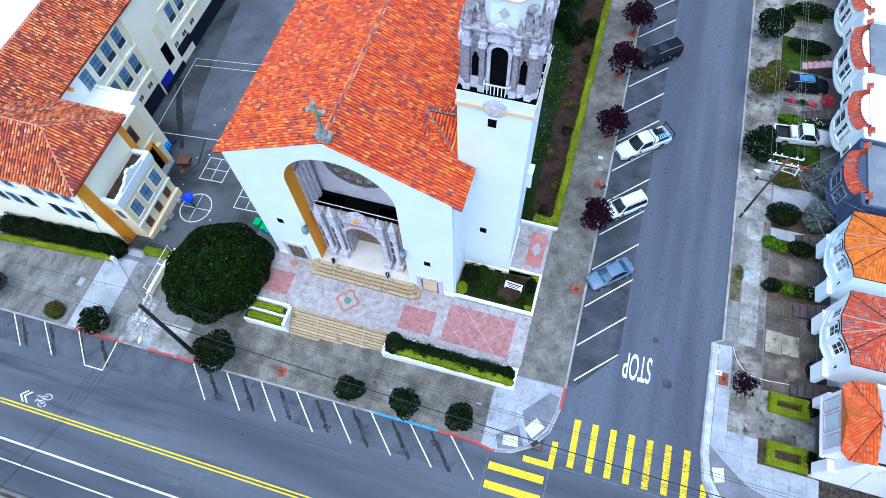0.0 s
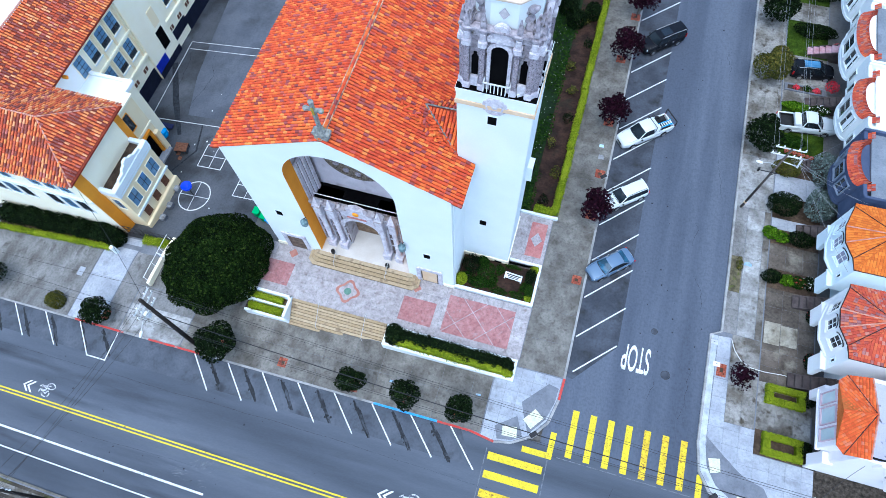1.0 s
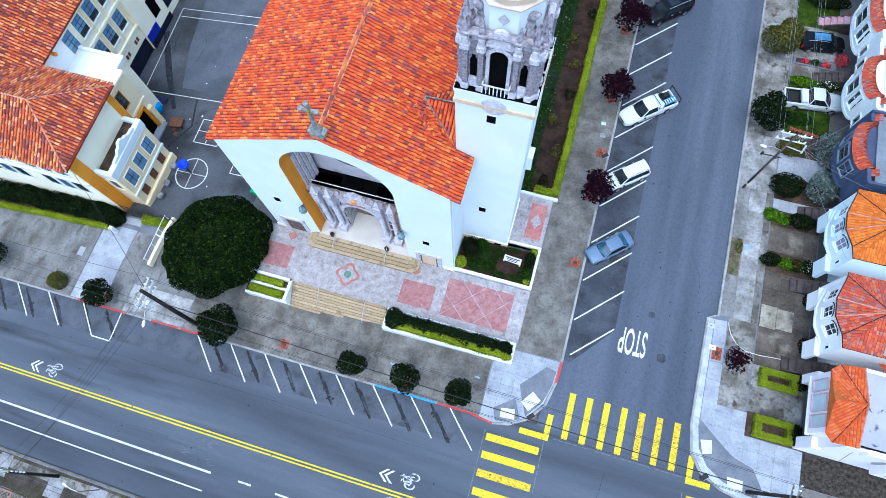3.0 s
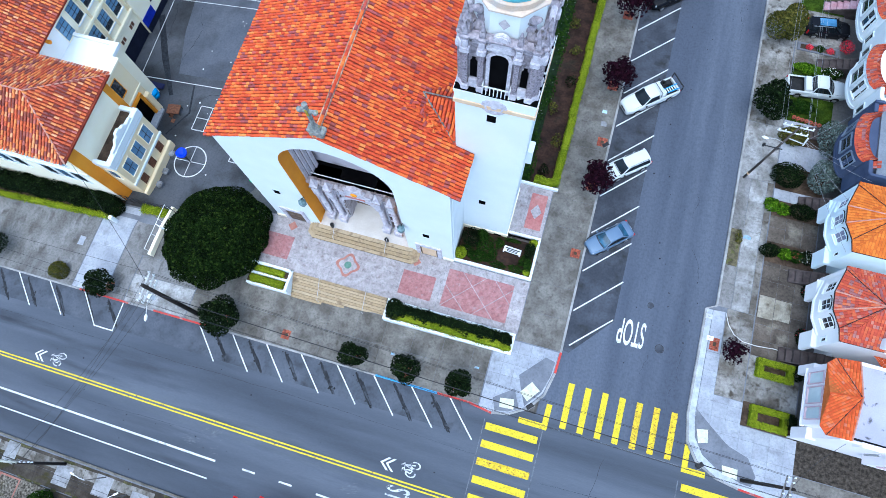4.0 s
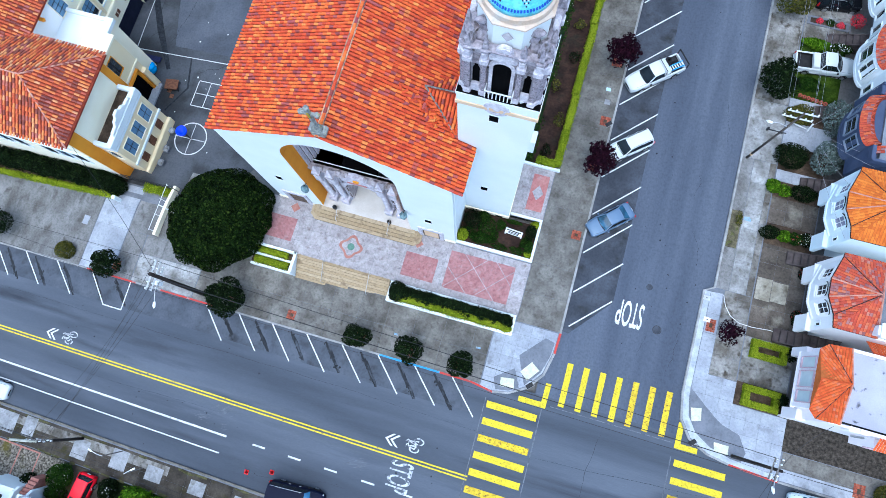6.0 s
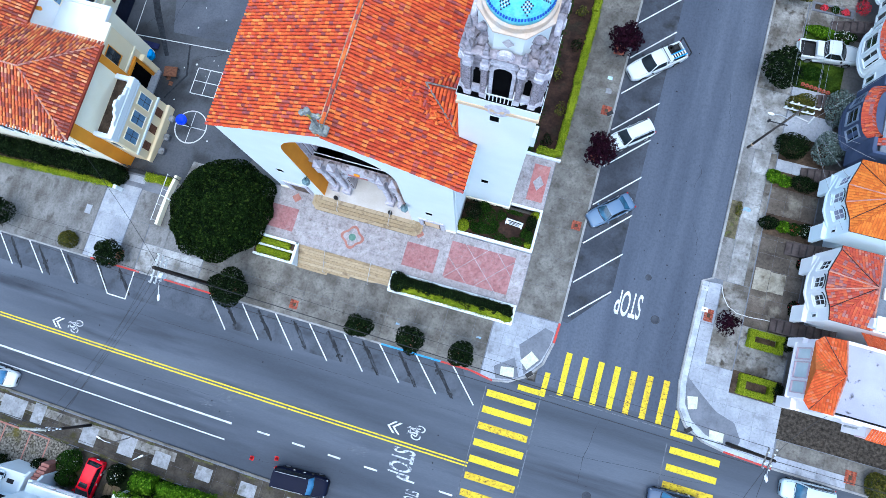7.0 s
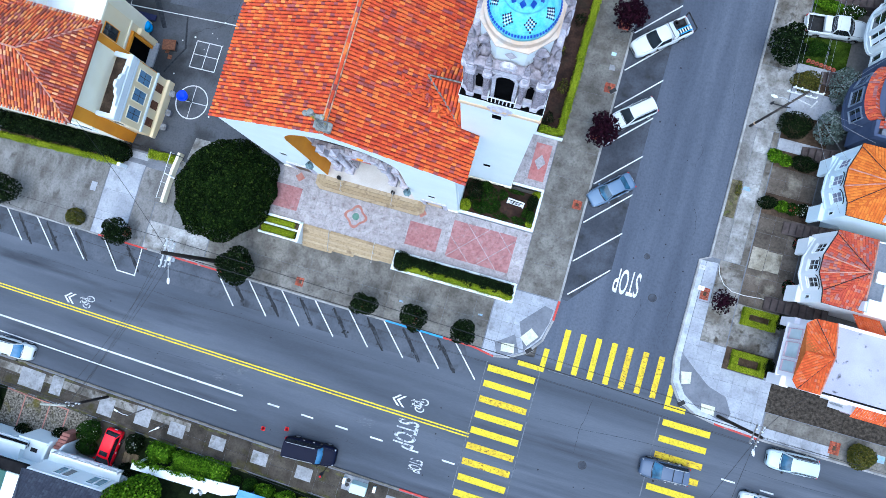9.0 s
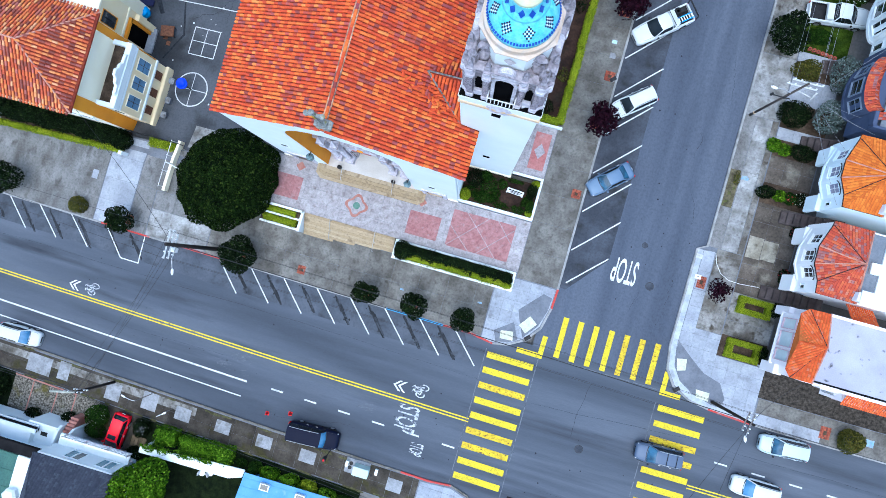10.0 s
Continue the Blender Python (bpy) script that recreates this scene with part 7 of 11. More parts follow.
part("blue_dado", Shape().box(WXE + 0.35, WXE + 0.42, 41.0, 43.4, -4.9, -3.6), BLUE_DADO, school, "blue painted dado")
part("blue_dado", Shape().box(WXE + 0.02, WXE + 0.1, 46.3, 49.6, -4.7, -3.3), NAVY_DADO, school, "navy painted dado")
part("blue_dado", Shape().box(WXE + 0.02, WXE + 0.08, 33.42, 40.9, GB, -3.75), NAVY_DADO, school, "navy painted dado")
part("blue_dado", Shape().box(WXE + 0.02, WXE + 0.08, 49.6, 90, GB, -3.75), NAVY_DADO, school, "navy painted dado")
part("blue_dado", Shape().box(WXE + 0.35, WXE + 0.4, 41.0, 46.2, GB, -4.9), NAVY_DADO, school, "navy painted dado")

# ---- the schoolyard ----
courts = thing("court_markings", (-40, 30, ground_z(-40, 30)), "white painted play lines on the schoolyard", "court marking", kind="structure", world_coords=True)
def yard_line(poly, name="court_line"):
    paint(name, [poly], WHITE_LINE, courts)
def square(x0, y0, s):
    for a in (stripe(x0, y0, x0 + s, y0, 0.1), stripe(x0, y0 + s, x0 + s, y0 + s, 0.1), stripe(x0, y0, x0, y0 + s, 0.1), stripe(x0 + s, y0, x0 + s, y0 + s, 0.1), stripe(x0 + s / 2, y0, x0 + s / 2, y0 + s, 0.08), stripe(x0, y0 + s / 2, x0 + s, y0 + s / 2, 0.08)):
        yard_line(a)
square(-40.5, 29.5, 3.1)
square(-34.4, 26.6, 3.1)
for a in (stripe(-50.0, 35.0, -27, 35.5, 0.1), stripe(-50.0, 35.0, -50.5, 47.6, 0.1), stripe(-50.5, 47.6, -28, 48.2, 0.08), stripe(-50.2, 46.4, -28, 47.0, 0.08)):
    yard_line(a)
q = Shape()
CCX, CCY = -38.9, 25.6
for i in range(36):
    a, b = 2 * math.pi * i / 36, 2 * math.pi * (i + 1) / 36
    sheet(q, [(CCX + r * math.cos(t), CCY + r * math.sin(t)) for r, t in ((1.97, a), (1.97, b), (1.84, b), (1.84, a))], MARK + 0.015, step=1.25)
part("court_circle", q, WHITE_LINE, courts)
yard_line(stripe(CCX - 1.9, CCY, CCX + 1.9, CCY, 0.08))
yard_line(stripe(CCX, CCY - 1.9, CCX, CCY + 1.9, 0.08))
YARD_PALE = mat("worn_yard_asphalt", (0.078, 0.088, 0.112), (0.11, 0.122, 0.15), scale=0.2, grain=20, fine=0.3, stain=((0.06, 0.066, 0.08), 0.3, 0.5, 0.75))
part("asphalt_patch", sheet(Shape(), [(-47.9, 49), (-46.9, 42), (-45.2, 36.2), (-26.5, 36.4), (-26.5, 75), (-51, 75)], 0.004), YARD_PALE, courts, "paler worn asphalt")
part("asphalt_seam", sheet(Shape(), [(-51.5, 43.6), (-50.8, 43.9), (-47.6, 38.2), (-44.7, 33.3), (-45.15, 33.1), (-48.35, 37.8)], 0.008), CRACK, courts, "dark asphalt seam")
part("asphalt_seam", sheet(Shape(), [(-42.7, 35.2), (-42.5, 35.2), (-41.5, 31.4), (-43.3, 28.2), (-43.45, 28.3), (-41.75, 31.4)], 0.008), CRACK, courts, "dark asphalt seam")
rnd = random.Random(51)
for i in range(44):
    x, y, r = rnd.uniform(-42.5, -28), rnd.uniform(22.5, 45), rnd.uniform(0.05, 0.13)
    yard_line([(x + r * math.cos(a), y + r * math.sin(a)) for a in (k * math.pi / 4 for k in range(8))], "paint_spot")
for x0, y0, t, ln in ((-43.8, 24, 80, 8), (-41.5, 33, 40, 7), (-37, 34, 100, 10), (-46, 36, 85, 12), (-33, 31, 70, 9), (-49, 36, 90, 16)):
    crack(courts, x0, y0, radians(t), ln, 0.06)
BLUE_PLASTIC = mat("blue_plastic", (0.01, 0.04, 0.6), (0.015, 0.06, 0.7), scale=2, rough=0.4, fine=0.05)
CYAN_PLASTIC = mat("light_blue_plastic", (0.02, 0.3, 0.75), (0.03, 0.35, 0.8), scale=2, rough=0.4, fine=0.05)
GREEN_PLASTIC = mat("green_plastic", (0.01, 0.35, 0.1), (0.015, 0.42, 0.13), scale=2, rough=0.4, fine=0.05)
z = ground_z(CCX, CCY)
funnel = thing("funnel_ball_post", (CCX, CCY, z), "blue funnel ball hoop on a dark post in the yard", "play equipment")
part("post", Shape().tube([(0, 0, -0.1), (0, 0, 1.8)], 0.07, 10), BLACK_METAL, funnel)
part("funnel", Shape().lathe([(0.2, 0), (0.5, 0.35), (0.62, 0.8), (0.5, 0.75), (0.2, 0.3)], 20, (0, 0, 1.6)), BLUE_PLASTIC, funnel, "blue plastic funnel", smooth=True)
bench = thing("yard_bench", (-43.3, 31.2, ground_z(-43.3, 31.2)), "rusty brown bin table on the schoolyard", "bench", turn=10)
part("top", Shape().box(-0.75, 0.75, -0.6, 0.6, 0.65, 0.75), RUST, bench, bevel=0.02)
for x in (-0.65, 0.65):
    for y in (-0.5, 0.5):
        part("leg", Shape().box(x - 0.04, x + 0.04, y - 0.04, y + 0.04, 0, 0.65), BLACK_METAL, bench)
for i, (x, y) in enumerate(((-43.7, 30.65), (-43.2, 30.05))):
    o = thing("drain_cover", (x, y, ground_z(x, y)), "small dark square drain cover", "drain cover", group="drain covers")
    part("frame_ring", Shape().box(-0.3, 0.3, -0.3, 0.3, 0.0, 0.02), BLACK_METAL, o)
    part("grate", Shape().box(-0.24, 0.24, -0.24, 0.24, 0.02, 0.03), RUST, o)
o = thing("blue_tarp_bundle", (-46.8, 32.7, ground_z(-46.8, 32.7)), "bright blue plastic bin by the school entrance", "bin")
part("bin_body", Shape().lathe([(0.5, 0), (0.6, 0.3), (0.65, 0.9)], 14), CYAN_PLASTIC, o, smooth=True)
part("lid", Shape().lathe([(0.68, 0.9), (0.55, 1.1), (0.2, 1.2), (0.02, 1.22)], 14), CYAN_PLASTIC, o, smooth=True)
o = thing("planter_bench", (-48.2, 34.0, ground_z(-48.2, 34)), "long dark blue bench against the wall", "bench")
part("seat", Shape().box(-2.4, 2.0, -0.35, 0.35, 0.35, 0.5), mat("navy_vinyl", (0.01, 0.012, 0.05), (0.015, 0.02, 0.08), scale=2, rough=0.5), o, bevel=0.05)
part("leg", Shape().box(-2.2, -2.0, -0.3, 0.3, 0, 0.35), BLACK_METAL, o)
part("leg", Shape().box(1.6, 1.8, -0.3, 0.3, 0, 0.35), BLACK_METAL, o)
for i, (x, y, lb) in enumerate(((-30.2, 25.0, "green"), (-29.2, 24.6, "green"), (-28.4, 24.4, "blue"))):
    o = thing("wheelie_bin", (x, y, ground_z(x, y)), lb + " plastic wheeled bin beside the church wall", "bin", group="bins by the church")
    pm = GREEN_PLASTIC if lb == "green" else CYAN_PLASTIC
    part("bin_body", Shape().box(-0.3, 0.3, -0.36, 0.36, 0.05, 1.0, top=1.15), pm, o, bevel=0.03)
    part("lid", Shape().box(-0.37, 0.37, -0.44, 0.42, 1.0, 1.1), pm, o, bevel=0.03)
    part("wheel", Shape().lathe([(0.12, -0.35), (0.12, 0.35)], 12, m=pose(0, 0.3, 0.12, 0, 90, 0)), BLACK_METAL, o)
for i, (x, y) in enumerate(((-41.2, 25.9), (-41.0, 23.7), (-40.9, 22.0))):
    o = thing("covered_crate", (x, y, ground_z(x, y)), "pale plastic-wrapped crate against the school wall", "crate", group="crates by the school")
    part("crate_body", Shape().box(-0.3, 0.3, -0.34, 0.34, 0, 0.55), CONCRETE_GREY, o, bevel=0.08)
    part("cover", Shape().box(-0.34, 0.34, -0.38, 0.38, 0.5, 0.66, top=0.8), SLAB, o, bevel=0.08)
# fence and gate between the yard and the street
fence = thing("yard_fence", (-41.5, 19.2, ground_z(-41.5, 19.2)), "dark metal fence with a sliding gate across the yard entrance", "fence", world_coords=True)
for i in range(9):
    x = -43.6 + 0.78 * i
    part("post", Shape().tube([(x, 19.2, ground_z(x, 19.2) - 0.1), (x, 19.2, ground_z(x, 19.2) + 1.9)], 0.04), BLACK_METAL, fence)
for dz in (0.3, 1.1, 1.85):
    part("rail", Shape().tube([(-43.6, 19.2, ground_z(-43.6, 19.2) + dz), (-37.3, 19.2, ground_z(-37.3, 19.2) + dz)], 0.03), BLACK_METAL, fence)
wall = thing("ramp_wall", (-37.3, 17, ground_z(-37.3, 17)), "low white wall with a metal handrail beside the driveway", "low wall", kind="structure", world_coords=True)
q = sheet(Shape(), rect(-37.72, -37.4, 13.9, 19.6), 0.95, skirt=1.4)
part("wall_body", q, CREAM_PALE, wall)
part("rail", Shape().tube([(-37.95, 14.2, ground_z(-38, 14.2) + 1.5), (-37.95, 19.4, ground_z(-38, 19.4) + 1.9)], 0.035), WHITE_METAL, wall)
for y in (14.3, 16, 17.7, 19.3):
    part("post", Shape().tube([(-37.95, y, ground_z(-38, y)), (-37.95, y, ground_z(-38, y) + 1.5 + 0.4 * (y - 14.2) / 5.2)], 0.03), WHITE_METAL, wall)
light = thing("yard_floodlight_arm", (-37.3, 16.9, ground_z(-37.3, 16.9) + 0.95), "white street light on a short arm by the driveway", "street lamp")
part("post", Shape().tube([(0, 0, -0.2), (0, 0, 1.5)], 0.05), WHITE_METAL, light)
part("arm", Shape().tube([(0, 0, 1.5), (1.2, -0.25, 1.7), (2.2, -0.45, 1.7)], 0.05), WHITE_METAL, light)
part("lamp_head", Shape().box(2.0, 2.5, -0.6, -0.36, 1.62, 1.75), WHITE_METAL, light, bevel=0.04)
part("gravel_bed", sheet(Shape(), rect(-60, -43.8, 16.6, 19.1), 0.16, skirt=0.3), SOIL, None)["kind"] = "structure"
tagged(bpy.data.objects["gravel_bed"], "dark planting bed below the school windows", "planting bed")
solid("yard_apron", sheet(Shape(), rect(-36.9, -31.8, 19.2, 21.8), 0.08, skirt=0.1), CONCRETE_BLEACHED, "grey concrete apron inside the yard gate", "apron", "structure")

# ---- row houses along the side street ----
HB = 0.4
GREY_ROOF = mat("grey_roofing", (0.16, 0.18, 0.21), (0.22, 0.24, 0.27), scale=0.4, grain=12, fine=0.25, stain=((0.1, 0.11, 0.13), 0.6, 0.58, 0.75))
PALE_ROOF = mat("pale_roofing", (0.35, 0.345, 0.42), (0.43, 0.425, 0.5), scale=0.4, grain=12, fine=0.2, stain=((0.1, 0.1, 0.11), 1.3, 0.63, 0.7))
SLATE_ROOF = mat("slate_roofing", (0.034, 0.038, 0.056), (0.07, 0.076, 0.1), scale=0.6, grain=12, fine=0.35, island=[(0, (0.034, 0.04, 0.058)), (0.8, (0.052, 0.058, 0.08)), (1, (0.08, 0.088, 0.11))])
STEP_GREY = mat("grey_steps", (0.055, 0.042, 0.04), (0.1, 0.08, 0.075), scale=1.5, grain=14)


def row_house(y0, y1, wall, front, label, top=7.5):
    ob = thing("row_house", (front + 4, (y0 + y1) / 2, HB), label, "house", "row houses", world_coords=True)
    part("wall", Shape().box(front, 46, y0, y1, 4.1, top), wall, ob)
    part("ground_floor_wall", Shape().box(front + 1.9, 46, y0, y1, HB, 4.1), wall, ob)
    part("garage_door", Shape().box(front + 1.87, front + 1.92, (y0 + y1) / 2 - 1.2, (y0 + y1) / 2 + 1.2, 1.1, 3.3), STONE_PALE, ob, "pale garage door")
    return ob


def front_stairs(x0, x1, y0, y1, z0, z1, m=None, label="grey concrete front steps rising beside a house"):
    ob = thing("front_stairs", ((x0 + x1) / 2, (y0 + y1) / 2, z0), label, "stairs", "front stairs", world_coords=True)
    n = 9
    for i in range(n):
        part("step", Shape().box(x0 + (x1 - x0) * i / n, x1, y0, y1, z0 - 0.3, z0 + (z1 - z0) * (i + 1) / n), m or STEP_GREY, ob, bevel=0.01)
    for y in (y0 - 0.12, y1):
        part("cheek_wall", Shape().add([(x0, y, z0 - 0.3), (x1, y, z0 - 0.3), (x1, y, z1 + 0.12), (x0, y, z0 + 0.15), (x0, y + 0.12, z0 - 0.3), (x1, y + 0.12, z0 - 0.3), (x1, y + 0.12, z1 + 0.12), (x0, y + 0.12, z0 + 0.15)], [(0, 1, 2, 3), (4, 5, 6, 7), (3, 2, 6, 7), (0, 3, 7, 4), (1, 2, 6, 5)]), STEP_GREY, ob)
    return ob


# corner house: pink-white, three windows under a tiled front gable, pale flat roof
PINK_FRAME = mat("pink_window_frame", (0.5, 0.36, 0.4), (0.58, 0.45, 0.48), scale=2, fine=0.1)
h = row_house(13.5, 19.45, STUCCO_PINK, 25.95, "pale pink corner house with an orange tiled front and flat roof", 8.8)
part("front_bay", Shape().box(24.95, 26.1, 14.15, 18.8, 5.4, 8.45), STUCCO_PINK, h)
part("bay_sill", Shape().box(24.85, 25.2, 14.05, 18.9, 5.3, 5.5), STUCCO_PINK, h, bevel=0.04)
part("south_gable", Shape().box(26.0, 46, 13.35, 13.5, HB, 9.1), STUCCO_PINK, h)
part("side_ledge", Shape().box(25.5, 26.3, 13.2, 14.15, 2.8, 5.3).box(25.5, 26.3, 18.7, 19.5, 2.8, 5.3), STUCCO_PINK, h, bevel=0.04)
for y, w in ((17.9, 0.85), (16.5, 1.25), (15.05, 0.9)):
    window(h, 24.94, y, 7.1, w, 2.0, -90, GLASS_PALE, PINK_FRAME, 1, 1, deep=0.12)
part("flat_roof", Shape().box(26.85, 46, 13.5, 19.5, 8.7, 9.1), PALE_ROOF, h, "weathered pale flat roof")
part("roof_upstand", Shape().box(28.4, 46, 13.3, 13.55, 9.05, 9.3).box(26.9, 46, 19.3, 19.55, 9.05, 9.25), STUCCO_PINK, h)
part("tar_edge", Shape().box(26.95, 46, 13.56, 13.72, 9.1, 9.13), BITUMEN, h, "black tar along the parapet")
N0, N1, N3, S0, S1, S2 = (24.82, 18.95, 8.5), (25.42, 19.5, 8.6), (26.8, 19.5, 9.35), (24.7, 14.0, 8.6), (25.15, 13.4, 8.75), (26.7, 13.4, 9.35)
MG, AG = (24.92, 16.55, 9.15), (26.95, 16.7, 9.75)
q = Shape().add([N0, N1, N3, AG, S2, S1, S0, MG, (26.82, 19.5, 8.6), (26.72, 13.4, 8.6)], [(0, 1, 3, 7), (1, 2, 3), (7, 3, 5, 6), (5, 3, 4), (0, 7, 6), (2, 8, 9, 4, 3)])
mr = part("mansard", q, ORANGE_BED, h, "orange tiled front roof with two hips")
q = Shape()
flat_tiles(q, N1, N0, [AG, MG], 0.21, 0.24)
flat_tiles(q, S0, S1, [MG, AG], 0.21, 0.24)
flat_tiles(q, N3, N1, [AG], 0.21, 0.24)
flat_tiles(q, S1, S2, [AG], 0.21, 0.24)
raw("mansard_tiling", q, TILE_CORAL, mr)
q = Shape()
ridge_run(q, AG, MG, 0.08)
raw("ridge_tiles", q, TILE_CORAL, mr)
part("hip_gutter", Shape().tube([(AG[0], AG[1], AG[2] + 0.04), (N1[0], N1[1], N1[2] + 0.06)], 0.035, 5).tube([(AG[0], AG[1], AG[2] + 0.04), (S1[0], S1[1], S1[2] + 0.06)], 0.035, 5), BLACK_METAL, mr, "thin dark hip line")
part("roof_lip", Shape().tube([(26.83, 19.5, 9.37), (27.0, 16.7, 9.77), (26.73, 13.4, 9.37)], 0.07, 6), HIP_PALE, mr, "pale pink mortar edge")
q = Shape()
flat_tiles(q, (31.6, 20.9, 6.9), (29.2, 20.9, 6.9), [(31.6, 19.55, 8.3), (29.2, 19.55, 8.3)], 0.21, 0.24)
raw("side_tiling", q, TILE_CORAL, h)
part("side_oriel", Shape().box(30.5, 32.9, 12.55, 13.4, 4.4, 7.6), STUCCO_PINK, h)
window(h, 31.7, 12.55, 6.4, 1.4, 1.5, 0, GLASS_PALE, PINK_FRAME, 2, 1)
part("corner_block", Shape().box(27.6, 29.2, 13.2, 13.6, 7.9, 9.15), STUCCO_PINK, h, bevel=0.03)
q = Shape()
flat_tiles(q, (30.3, 12.35, 7.9), (37.0, 12.35, 7.9), [(30.3, 13.4, 8.6), (37.0, 13.4, 8.6)], 0.21, 0.24)
raw("side_tiling", q, TILE_CORAL, h)
part("vent_pipe", Shape().tube([(29.1, 13.0, 7.0), (29.1, 13.0, 8.8)], 0.09), METAL, h)


TRIM_DARK = mat("dark_roof_trim", (0.03, 0.016, 0.014), (0.06, 0.03, 0.026), scale=4, fine=0.2, rough=0.8)


def bay_house(y0, y1, fx, wall, tile, label, z=8.35, apex=9.75, back=GREY_ROOF, pane=GLASS_DARK):
    """A white house whose polygonal bay carries a half-cone of tiles against a flat roof."""
    h = row_house(y0, y1, wall, fx, label, z - 0.15)
    poly = [(fx, y0 + 0.1), (fx - 0.06, y0 + 1.05), (fx - 0.66, y0 + 2.43), (fx - 0.66, y0 + 4.0), (fx - 0.02, y1 - 0.4), (fx, y1 - 0.1)]
    part("front_bay", Shape().prism([(fx + 4, y0 + 0.1)] + poly + [(fx + 4, y1 - 0.1)], 4.9, z - 0.1), wall, h)
    part("bay_sill", Shape().prism([(fx + 0.2, y0 + 0.9)] + [(x - 0.1, y) for x, y in poly[1:5]] + [(fx + 0.2, y1 - 0.7)], 4.75, 5.0), wall, h, bevel=0.03)
    eav = [(fx - 0.1, y0, z), (fx - 0.2, y0 + 1.05, z), (fx - 0.82, y0 + 2.43, z), (fx - 0.82, y0 + 4.0, z), (fx - 0.12, y1 - 0.35, z), (fx - 0.1, y1, z)]
    ax, ne, se = (fx + 2.45, y0 + 3.3, apex), (fx + 3.2, y1, z + 0.1), (fx + 3.3, y0, z + 0.1)
    ring = [se] + eav + [ne]
    q = Shape()
    q.add(ring + [ax] + [(x, y, zz - 0.15) for x, y, zz in ring], [(i, i + 1, 8) for i in range(7)] + [(7, 0, 8)] + [(i, i + 1, 10 + i, 9 + i) for i in range(7)] + [(7, 0, 9, 16)])
    r = part("roof", q, ORANGE_BED if tile is TILE_BRIGHT else TILE_BED, h, "hipped tile roof fanning over a bay")
    q = Shape()
    for i in range(7):
        flat_tiles(q, ring[i], ring[i + 1], [ax], 0.24, 0.27, i)
    raw("roof_tiling", q, tile, r)
    q = Shape()
    for e in eav[2:4]:
        ridge_run(q, (ax[0], ax[1], ax[2] + 0.03), (e[0], e[1], e[2] + 0.05), 0.06)
    ridge_run(q, (ne[0], ne[1], ne[2] + 0.05), (ax[0] + 0.05, ax[1], ax[2] + 0.05), 0.07)
    ridge_run(q, (ax[0] + 0.05, ax[1], ax[2] + 0.05), (se[0], se[1], se[2] + 0.05), 0.07)
    raw("hip_tiles", q, HIP_PALE, r)
    for e in (eav[1], eav[4]):
        part("hip_line", Shape().tube([(ax[0], ax[1], ax[2] + 0.05), (e[0], e[1], e[2] + 0.07)], 0.04, 5), TRIM_DARK, r, "thin dark hip line")
    part("gutter", Shape().tube([(x - 0.04, y, zz - 0.02) for x, y, zz in ring], 0.05, 5), TRIM_DARK, r, "dark gutter under the tiles")
    part("rear_roof", Shape().box(fx + 2.9, fx + 4.6, y0 + 0.15, y1 - 0.15, z - 0.3, z - 0.05), back, h, "flat roof behind the tiles")
    part("rear_deck", Shape().box(fx + 4.6, 46, y0 + 0.1, y1 - 0.1, z - 0.3, z + 0.1), STUCCO, h, "white flat roof")
    part("skylight", Shape().box(fx + 3.7, fx + 4.5, y1 - 3.6, y1 - 2.6, z - 0.05, z + 0.25), STUCCO, h, bevel=0.04)
    ch = part("chimney", Shape().box(fx + 2.8, fx + 4.1, y0 + 0.15, y0 + 0.95, z - 0.3, z + 1.0), STUCCO, h, bevel=0.05)
    part("chimney_cap", Shape().box(fx + 2.95, fx + 3.95, y0 - 0.05, y0 + 1.15, z + 1.0, z + 1.15), STUCCO, ch, bevel=0.03)
    turned = lambda a, b: -90 - math.degrees(math.atan2(b[0] - a[0], b[1] - a[1]))
    mid = lambda a, b, t: (a[0] + (b[0] - a[0]) * t, a[1] + (b[1] - a[1]) * t)
    for a, b, t, w_, arched in ((poly[2], poly[3], 0.5, 0.85, True), (poly[1], poly[2], 0.5, 0.8, True), (poly[3], poly[4], 0.4, 0.85, False)):
        (x, y), tn = mid(a, b, t), turned(a, b)
        w = window(h, x, y, 6.95, w_, 1.35, tn, pane, wall, 2, 2, deep=0.1, bars=WHITE_METAL)
        m = pose(x, y, 7.6, 0, 0, tn)
        if arched:
            part("hood_mould", Shape().tube([tuple(m @ Vector((0.62 * math.cos(u), -0.12, 0.3 * math.sin(u)))) for u in (math.pi * k / 8 for k in range(9))], 0.045, 5), BLACK_METAL, w, "dark arched hood over the window")
        part("sill", Shape().box(-w_ / 2 - 0.12, w_ / 2 + 0.12, -0.2, 0, -1.6, -1.5, m), wall, w, bevel=0.02)
    for yy in (y0 + 0.55, y1 - 0.95):
        window(h, fx - 0.02, yy, 5.9, 0.36, 0.6, -90, GLASS_DARK, STUCCO, 1, 1)
    for a, b, top in ((y0, y0 + 1.5, 4.6), (y1 - 1.9, y1 - 0.35, 4.5)):
        pw_ = part("porch_wall", Shape().box(fx - 0.35, fx + 0.1, a, b, 2.5, top), wall, h, bevel=0.05)
        part("lintel", Shape().box(fx - 0.42, fx + 0.05, a - 0.06, b + 0.06, top, top + 0.12), wall, pw_, bevel=0.02)
    return h


